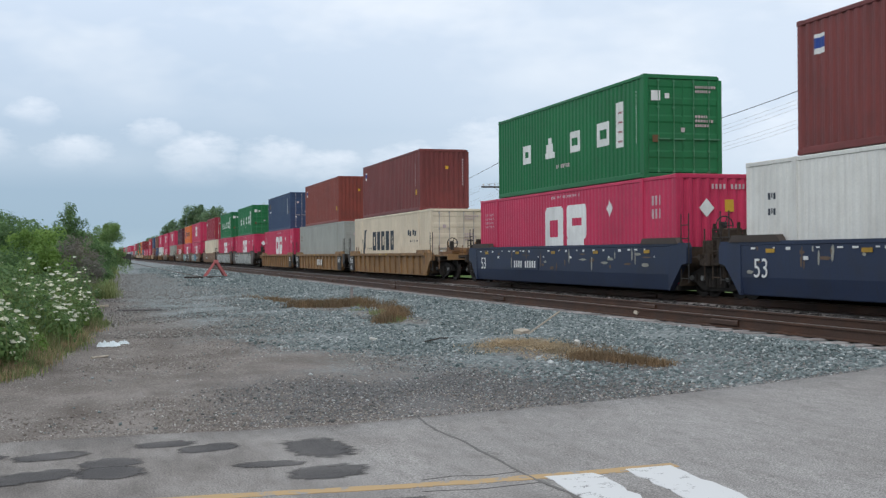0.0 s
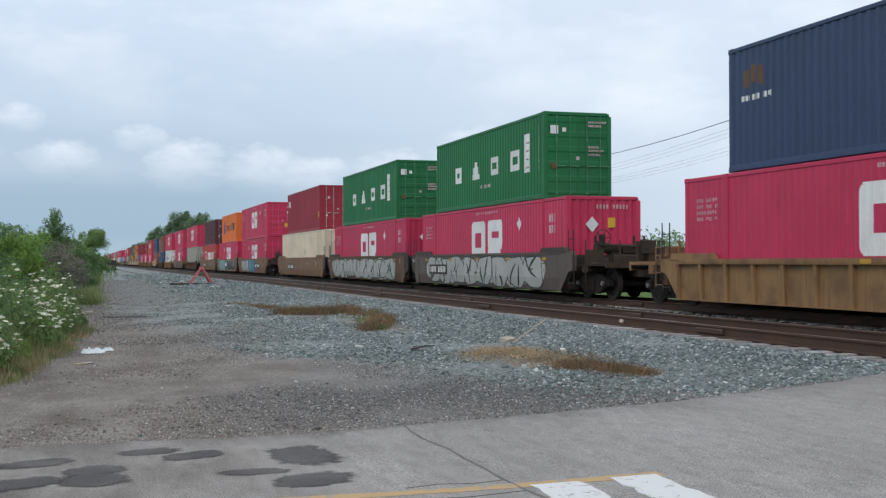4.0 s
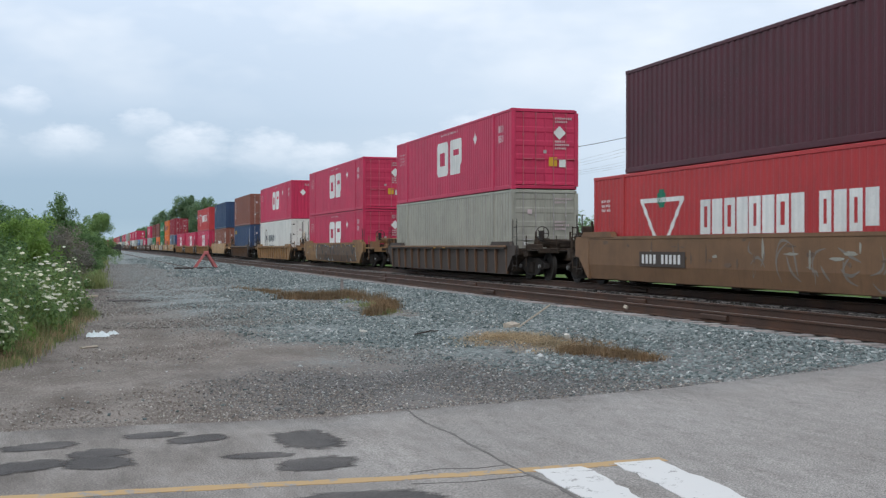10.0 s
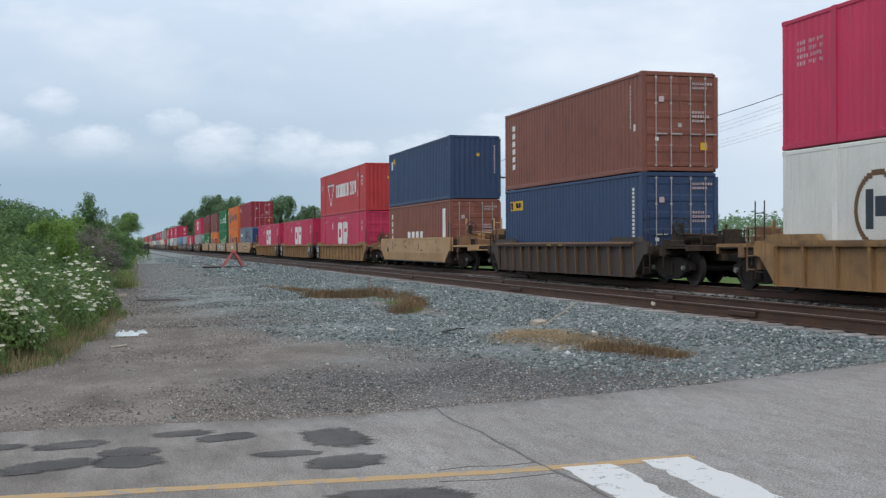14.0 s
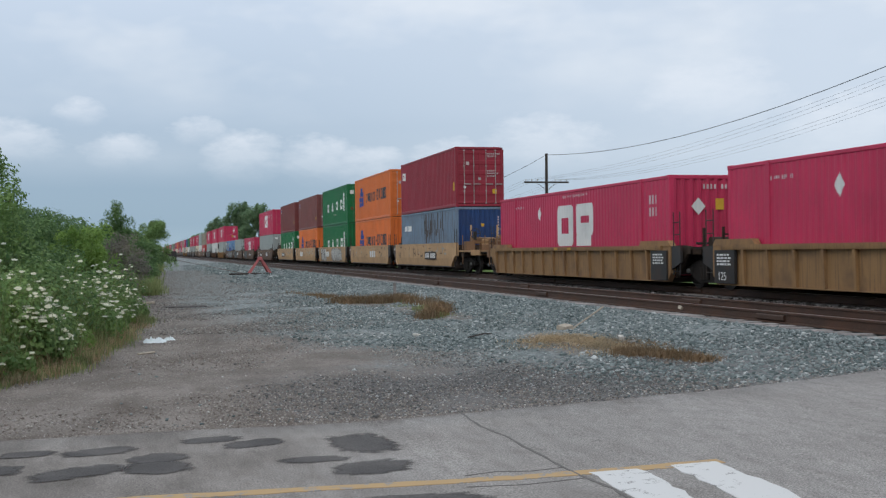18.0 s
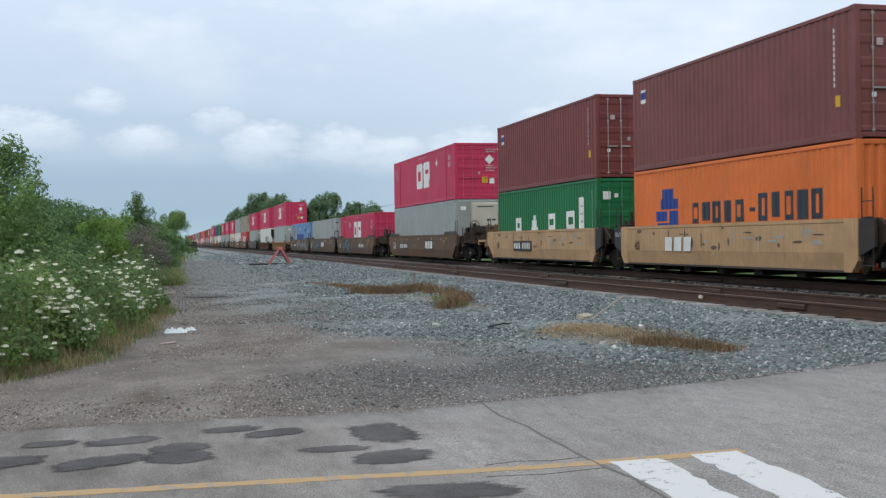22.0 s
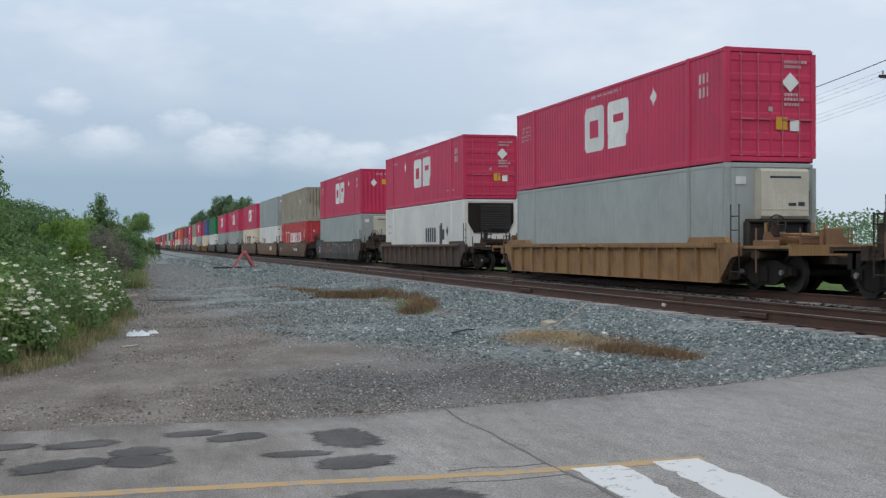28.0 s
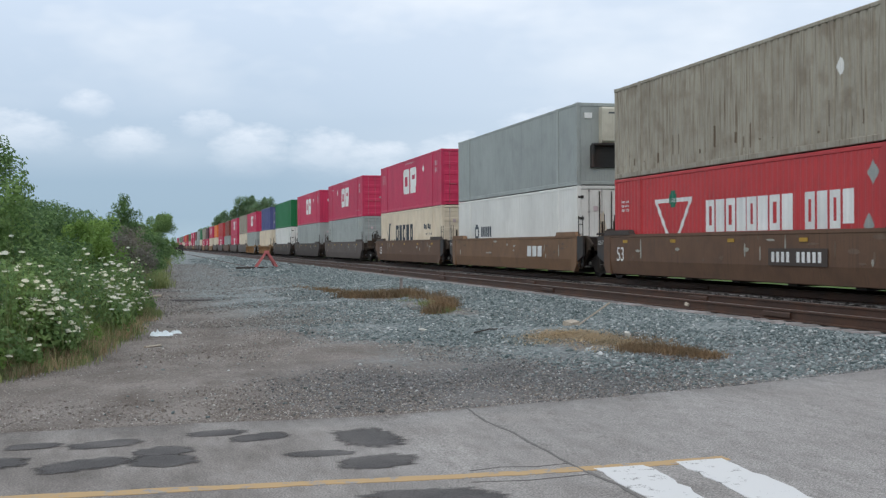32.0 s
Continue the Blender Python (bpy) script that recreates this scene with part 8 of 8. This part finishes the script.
def platform_mesh(mat, plat, top, art):
    """Centre sill, bolster and grating over the bogie."""
    s = Shape()
    z = 0.98
    if art:
        s.extrude([(0.0, 0.30), (0.12, 0.30), (0.30, z - 0.1), (plat, z - 0.1), (plat, z + 0.12), (0.0, top - 0.04)], 0, -0.55, 0.55)
        for sx in (-1, 1):
            s.extrude([(-0.02, 0.26), (0.10, 0.26), (min(0.75, plat * 0.7), z - 0.05), (plat, z - 0.05), (plat, z + 0.14), (min(0.6, plat * 0.5), top), (-0.02, top)], 0,
                      sx * (SIDE_X - 0.22) - 0.04, sx * (SIDE_X - 0.22) + 0.04)
    else:
        s.extrude([(-0.3, 0.40), (0.1, 0.40), (0.35, 0.66), (plat, 0.66), (plat, z + 0.02), (0.5, z + 0.04), (-0.3, top - 0.1)], 0, -0.32, 0.32)
        s.slab(-1.3, 0.85, 0.78, 1.3, 1.25, z - 0.02, 0.04)
        s.box(-SIDE_X + 0.15, -0.14, 0.25, SIDE_X - 0.15, -0.06, top - 0.1)
    s.box(-SIDE_X + 0.18, plat - 0.12, z - 0.06, SIDE_X - 0.18, plat, z + 0.08)
    s.box(-SIDE_X + 0.2, 0.1, z + 0.0, SIDE_X - 0.2, plat - 0.1, z + 0.035)
    return s.mesh("end_platform", mat)


def cap_mesh(mat, top, low, art):
    """The sill's end with its lower corner cut away over the bogie."""
    if art:
        prof = [(0, low), (0.30, low), (0.52, low + 0.25), (0.52, top), (0, top)]
    else:
        prof = [(0, low), (0.05, low), (0.72, 0.80), (0.98, 0.84), (0.98, top - 0.12), (0.9, top), (0, top)]
    return Shape().extrude(prof, 0, -0.078, 0.078).mesh("sill_end", mat)


def gear_mesh(top, mat):
    """Reservoirs, valve boxes, pipes and grab irons crowded over a coupled end."""
    s = Shape()
    for x, z, r, w in ((-0.35, top + 0.02, 0.2, 0.62), (0.55, top + 0.10, 0.16, 0.5)):
        s.tube((x - w / 2, 0.72, z), (x + w / 2, 0.72, z), r, 12)
    for x0, x1, y0, y1, z0, z1 in ((-1.3, -0.95, 0.62, 1.0, 0.95, top + 0.12), (-1.1, -0.7, 0.95, 1.3, 0.9, top - 0.05), (0.7, 1.15, 0.7, 1.15, 0.9, top + 0.05), (-0.5, 0.4, 0.8, 1.2, 0.85, top - 0.1),
                                   (-1.36, -1.2, 1.25, 1.5, 0.78, 1.08), (-1.32, -1.1, 0.55, 0.7, 0.5, 1.0)):
        s.slab(x0, y0, z0, x1, y1, z1, 0.03)
    for x, y in ((-1.38, 0.62), (-1.38, 1.02), (-1.05, 1.35), (0.3, 1.4), (1.3, 1.1)):
        s.tube((x, y, 0.45), (x, y, top + 0.34), 0.02, 6)
    for z in (0.5, 0.82, 1.14, top + 0.1, top + 0.3):
        s.tube((-1.38, 0.62, z), (-1.38, 1.02, z), 0.016, 6)
    s.tube((-1.38, 1.02, top + 0.3), (-1.05, 1.35, top + 0.3), 0.016, 6)
    s.tube((-0.3, 1.35, 0.9), (-0.3, 1.35, top + 0.3), 0.05, 8)
    s.slab(-0.95, 1.2, top - 0.1, -0.45, 1.32, top + 0.35, 0.04)
    s.tube((-1.2, 0.9, top + 0.1), (0.6, 1.0, top + 0.2), 0.03, 6)
    s.tube((-1.25, 1.1, 1.0), (1.2, 1.3, 1.05), 0.035, 8)
    s.tube((-0.6, 1.5, 0.75), (-0.75, 2.1, 0.5), 0.03, 6)
    s.tube((0.5, 1.5, 0.75), (0.6, 2.1, 0.5), 0.03, 6)
    return s.mesh("air_gear", mat)


def bulkhead_mesh(low, top):
    """Dark wall, side plates and valve boxes that close a jointed end."""
    s = Shape().box(-SIDE_X + 0.14, -0.04, low + 0.2, SIDE_X - 0.14, 0.04, top - 0.05)
    for sx in (-1, 1):
        s.extrude([(-0.06, low + 0.35), (0.5, low + 0.55), (0.5, top - 0.04), (-0.06, top - 0.02)], 0, sx * (SIDE_X - 0.05) - 0.035, sx * (SIDE_X - 0.05) + 0.035)
    for x, y, z, w in ((-1.05, 0.25, top - 0.3, 0.3), (-0.5, 0.3, top - 0.15, 0.25), (0.3, 0.3, top - 0.2, 0.35)):
        s.slab(x - w / 2, y - 0.15, z - 0.25, x + w / 2, y + 0.15, z + 0.2, 0.03)
    s.tube((-1.2, 0.3, top + 0.05), (0.9, 0.3, top + 0.05), 0.035, 6)
    s.tube((-0.8, 0.35, 0.45), (0.8, 0.35, 0.45), 0.06, 8)
    return s.mesh("end_bulkhead", M["darkmetal"])


def flange_mesh(mat, top):
    return Shape().extrude([(-1.1, top - 0.02), (-0.95, top + 0.14), (0.9, top + 0.14), (1.05, top - 0.02)], 0, -0.09, 0.09).mesh("end_flange", mat)


def ladder_mesh():
    s = Shape()
    for y in (-0.2, 0.2):
        s.tube((0, y, 0.0), (0, y, 1.75), 0.016, 6)
    for i in range(5):
        s.tube((0, -0.2, 0.1 + 0.34 * i), (0, 0.2, 0.1 + 0.34 * i), 0.013, 6)
    return s.mesh("ladder", M["darkmetal"])


def stand_mesh(mat, tall=0.95):
    """Posts, air reservoir and grab irons over the end."""
    s = Shape()
    for x in (-0.9, -0.55, 0.75):
        s.slab(x - 0.035, -0.03, 0.0, x + 0.035, 0.03, tall, 0.01)
    s.tube((-0.9, 0, tall - 0.2), (-0.55, 0, tall - 0.2), 0.02, 6)
    s.tube((-0.9, 0, tall * 0.45), (-0.55, 0, tall * 0.45), 0.02, 6)
    s.tube((-0.35, 0.1, 0.2), (0.6, 0.1, 0.2), 0.15, 12)
    s.box(-0.2, -0.15, 0.0, 0.3, 0.2, 0.12)
    return s.mesh("end_stand", mat)


def brake_wheel_mesh():
    s = Shape()
    n = 18
    for i in range(n):
        a, b = 2 * math.pi * i / n, 2 * math.pi * (i + 1) / n
        s.tube((0.24 * math.cos(a), 0, 0.24 * math.sin(a)), (0.24 * math.cos(b), 0, 0.24 * math.sin(b)), 0.018, 5)
    for i in range(5):
        a = 2 * math.pi * i / 5
        s.tube((0, 0, 0), (0.24 * math.cos(a), 0, 0.24 * math.sin(a)), 0.014, 5)
    s.box(-0.08, 0.02, -0.3, 0.08, 0.16, 0.1)
    return s.mesh("brake_wheel", M["darkmetal"])


def plate_mesh(back):
    a, b = Shape(), Shape()
    a.box(-0.002, -1.25, -0.2, 0.004, 1.25, 0.2)
    y = 1.1
    for k in range(10):
        if k != 4:
            b.box(-0.005, y - 0.125, -0.12, -0.002, y, 0.12)
        y -= 0.22
    return a.mesh("number_plate", M[back]), b.mesh("number_bars", M["mark"])


# ---- the train, from the head end: centre along the track at the start, loads and car ----
LABELS = {
    "rail_red": "rail-red corrugated container with big white blocks", "green": "dark green corrugated container with white block marks", "orange": "orange corrugated container with dark marks",
    "maroon": "maroon corrugated steel container", "brownred": "brown-red corrugated steel container", "plum": "dark plum corrugated steel container", "russet": "russet brown corrugated steel container", "crimson": "crimson corrugated container with white marks",
    "tawny": "tawny brown weathered steel container", "navy": "navy blue corrugated steel container", "steelblue": "faded rust-streaked blue steel container",
    "skyblue": "light blue container with yellow and blue marks", "cream": "cream container with dark marks", "grey": "dull grey long container", "palegrey": "pale grey corrugated long container", "warmgrey": "warm grey corrugated long container",
    "taupe": "weathered stained taupe corrugated container", "white": "white smooth-sided container with dark marks", "cherry": "scarlet container with white block marks", "violet": "violet blue steel container"}
WELL53, WELL40 = 16.9, 12.95
TRAIN = [
    # middle, style, (top: kind, colour, marks, end), (bottom), joined to the next car by: joint or coupler
    (15.78, "blue", ("iso", "maroon", "brown", "panel"), ("dom", "white", "plain", "doors"), "coupler"),
    (35.34, "blue", ("iso", "green", "four_marks", "doors"), ("dom", "rail_red", "rail_red", "panel"), "coupler"),
    (58.81, "yellow", ("iso", "maroon", "brown", "panel"), ("dom", "cream", "dark_row", "doors"), "joint"),
    (78.18, "yellow", ("iso", "brownred", "brown", "panel"), ("dom", "palegrey", "greymark", "doors"), "joint"),
    (97.43, "yellow", ("iso", "navy", "cross_mark", "doors"), ("dom", "rail_red", "rail_red", "doors"), "coupler"),
    (121.10, "grey", ("iso", "green", "four_marks", "doors"), ("dom", "rail_red", "rail_red", "panel"), "joint"),
    (140.04, "brown", ("iso", "green", "four_marks", "doors"), ("dom", "rail_red", "rail_red", "panel"), "joint"),
    (159.34, "ochre", ("iso", "crimson", "corner_mark", "doors"), ("dom", "cream", "diamond", "doors"), "coupler"),
    (183.19, "ochre", ("dom", "rail_red", "rail_red", "doors"), ("dom", "rail_red", "rail_red_b", "doors"), "joint"),
    (202.40, "ochre", ("iso", "orange", "long_row", "panel"), ("dom", "rail_red", "rail_red_b", "doors"), "joint"),
    (221.67, "ochre", ("iso", "plum", "none", "doors"), ("dom", "cherry", "triangle_row", "doors"), "coupler"),
    (244.88, "darkrib", ("dom", "rail_red", "rail_red", "doors"), ("dom", "warmgrey", "none", "doors"), "coupler"),
    (268.39, "yellowflat", ("dom", "rail_red", "rail_red", "doors"), ("dom", "rail_red", "rail_red", "doors"), "coupler"),
    (292.03, "yellow", ("dom", "rail_red", "rail_red", "panel"), ("smooth", "white", "ring_row", "doors"), "coupler"),
    (313.62, "darkrib", ("iso", "tawny", "column_mark", "doors"), ("iso", "navy", "corner_tag", "doors"), "coupler"),
    (333.62, "tan", ("iso", "navy", "small_tag", "panel"), ("iso", "tawny", "two_marks", "doors"), "coupler"),
    (353.74, "yellow", ("dom", "cherry", "triangle_row", "panel"), ("dom", "rail_red", "rail_red_b", "doors"), "joint"),
    (373.51, "yellow", None, ("dom", "rail_red", "rail_red_b", "panel"), "joint"),
    (393.05, "yellow", None, ("dom", "rail_red", "rail_red_b", "panel"), "coupler"),
    (414.71, "tan", ("iso", "crimson", "corner_mark", "doors"), ("iso", "steelblue", "rust_mark", "panel"), "joint"),
    (430.04, "tan", ("iso", "orange", "long_row", "doors"), ("iso", "orange", "long_row", "panel"), "joint"),
    (445.51, "tan", ("iso", "green", "four_marks", "doors"), ("iso", "green", "four_marks", "panel"), "joint"),
    (461.17, "tan", ("iso", "russet", "brown", "doors"), ("iso", "orange", "long_row", "panel"), "joint"),
    (476.64, "tan", ("iso", "maroon", "brown", "doors"), ("iso", "green", "four_marks", "doors"), "coupler"),
    (498.45, "brown", ("dom", "rail_red", "rail_red", "doors"), ("smooth", "grey", "none", "unit"), "coupler"),
    (522.17, "brown", None, ("dom", "rail_red", "rail_red_b", "doors"), "joint"),
    (541.66, "brown", None, ("smooth", "grey", "plain", "doors"), "joint"),
    (560.62, "brown", None, ("dom", "skyblue", "panel_marks", "panel"), "coupler"),
    (584.28, "yellow", ("dom", "rail_red", "rail_red", "doors"), ("smooth", "grey", "none", "unit"), "coupler"),
    (607.88, "darkrib", ("dom", "rail_red", "rail_red_b", "doors"), ("smooth", "white", "short_row", "grille"), "coupler"),
    (631.72, "patched", ("dom", "rail_red", "rail_red", "panel"), ("smooth", "grey", "none", "unit"), "coupler"),
    (655.45, "brown", ("dom", "taupe", "taupe", "panel"), ("dom", "cherry", "triangle_row", "doors"), "joint"),
    (675.01, "ochre", ("smooth", "grey", "none", "unit"), ("smooth", "white", "low_row", "doors"), "joint"),
    (694.62, "brown", ("dom", "rail_red", "rail_red", "doors"), ("dom", "cream", "dark_row", "doors"), "coupler"),
    (717.72, "grey", ("dom", "rail_red", "rail_red_b", "doors"), ("dom", "grey", "greymark", "doors"), "coupler"),
    (739.22, "black", ("dom", "rail_red", "rail_red", "panel"), ("dom", "grey", "none", "doors"), "coupler"),
    (761.02, "black", ("dom", "green", "plain", "panel"), ("smooth", "white", "plain", "doors"), "coupler"),
    (782.17, "yellow", ("iso", "violet", "none", "doors"), ("dom", "cream", "none", "doors"), "joint"),
    (803.72, "yellow", ("dom", "rail_red", "rail_red", "doors"), ("dom", "grey", "none", "doors"), "coupler"),
]
FAR_LOADS = [("dom", "taupe", "none"), ("dom", "rail_red", "rail_red"), ("dom", "rail_red", "rail_red"), ("iso", "maroon", "none"), ("dom", "cherry", "none"), ("iso", "green", "none"), ("iso", "green", "none"),
             ("iso", "plum", "none"), ("dom", "rail_red", "rail_red"), ("iso", "orange", "none"), ("dom", "grey", "none"), ("iso", "brownred", "none")]


def far_train():
    rnd, c, out = random.Random(12), 799.3, []
    while c < 1330:
        c += 21.3
        k = len(out)
        t = FAR_LOADS[(k * 5 + 1) % len(FAR_LOADS)] if k > 1 else (("dom", "taupe", "none"), ("dom", "rail_red", "rail_red"))[k]
        b = rnd.choice([("dom", "rail_red", "rail_red"), ("dom", "grey", "none"), ("dom", "white", "none"), ("dom", "cream", "none"), ("dom", "rail_red", "rail_red")])
        out.append((c, rnd.choice(["brown", "yellow", "grey", "brown"]), (*t, "doors"), (*b, "doors"), "coupler"))
    return out


SPRAY = {5: ((-6.5, 6.5, "silver"),), 6: ((-6.6, 7.6, "silver"),), 8: ((2.1, 6.4, "silver"), (-2.1, 2.0, "blue")), 9: ((-6.8, -1.0, "chrome"), (1.3, 6.2, "teal")), 10: ((-6.0, -0.6, "ghost"),),
         12: ((-7.0, 4.5, "umber"),), 21: ((2.7, 5.5, "white"), (-4.7, 0.0, "white")), 25: ((2.0, 5.8, "dusk"),), 26: ((1.6, 5.9, "dusk"),),
         27: ((-2.6, 1.9, "wild"), (-7.2, -2.7, "wild"))}
PLATES = {1: ("wblue", 2.6), 7: ("wdark", 3.2), 8: ("wdark", -3.6), 10: ("wdark", 3.4), 19: ("wdark", -2.0), 23: ("wdark", 1.7), 24: ("wdark", 4.2), 25: ("wdark", -3.5), 27: ("wbrown", 3.5),
          31: ("wdark", -3.1), 5: ("wdark", 5.0)}
THREE = {3: (False, -1.0), 20: (False, -1.7), 21: (False, 2.0), 22: (False, 2.3), 24: (True, -2.7), 26: (True, -0.9), 32: (False, -4.0), 9: (True, 0.15)}
CAR_WORD = {"blue": "dark blue smooth-sided well car", "yellow": "dusty yellow well car with upright ribs", "darkrib": "dark brown ribbed well car", "brown": "brown smooth-sided well car",
            "grey": "dusty grey-brown well car", "tan": "tan smooth-sided short well car", "yellowflat": "dusty yellow flat-sided well car", "ochre": "ochre brown smooth-sided well car", "patched": "patchily repainted grey-brown well car", "black": "dark brown flat-sided well car"}
MOVING = []


def half_of(row, art):
    short = row[1] == "tan" or (row[2] and row[2][0] == "iso" and row[3][0] == "iso")
    return (7.7 if short else 9.65) if art else (9.9 if short else 11.8)


def build_train():
    rows = TRAIN + far_train()
    n = len(rows)
    for i, (c, style, topc, botc, link) in enumerate(rows):
        prev = rows[i - 1][4] if i else "coupler"
        h = []
        for j, k in ((i - 1, prev), (i + 1, link)):
            if 0 <= j < n:
                gap, mine, other = abs(rows[j][0] - c), half_of(rows[i], k == "joint"), half_of(rows[j], k == "joint")
                h.append(gap * mine / (mine + other))
            else:
                h.append(half_of(rows[i], False))
        far = i > 38
        short = botc[0] == "iso"
        number = {True: "40", False: "53"}[short] if style in ("blue", "tan", "brown", "grey", "patched") and not far and i not in (5, 6) else ""
        spray = SPRAY.get(i, ())
        label = CAR_WORD[style] + (" with sprayed graffiti" if spray else " loaded with containers")
        car = well_car(style, h, WELL40 if short else WELL53, (prev, link), label, not far, PLATES.get(i), number, spray, THREE.get(i))
        MOVING.append((car, c, RAIL))
        for k, load in enumerate((botc, topc)):
            if load:
                kind, color, logo, end = load
                where = ", in a well car" if k == 0 else ", stacked on another"
                MOVING.append((container(kind, color, logo, end, LABELS[color] + where, far), c, RAIL + 0.285 + k * (H_BOX + 0.012)))


build_train()


# distance that the train has run at each second
RUN = ((0, -0.0), (1, 20.1), (2, 39.9), (3, 59.7), (6, 118.8), (8, 158.4), (9, 178.3), (10, 197.9), (12, 237.2), (13, 257.3), (14, 277.0), (17, 334.7), (18, 354.7), (19, 374.5), (20, 394.0), (21, 413.5), (22, 432.8), (23, 452.5), (24, 472.2), (27, 530.4), (28, 550.0), (29, 569.6), (30, 589.3), (32, 628.7))


def motions():
    for thing, start, z in MOVING:
        walk(thing, [(t, pose(TRAIN_X, start - run, z)) for t, run in RUN])


motions()
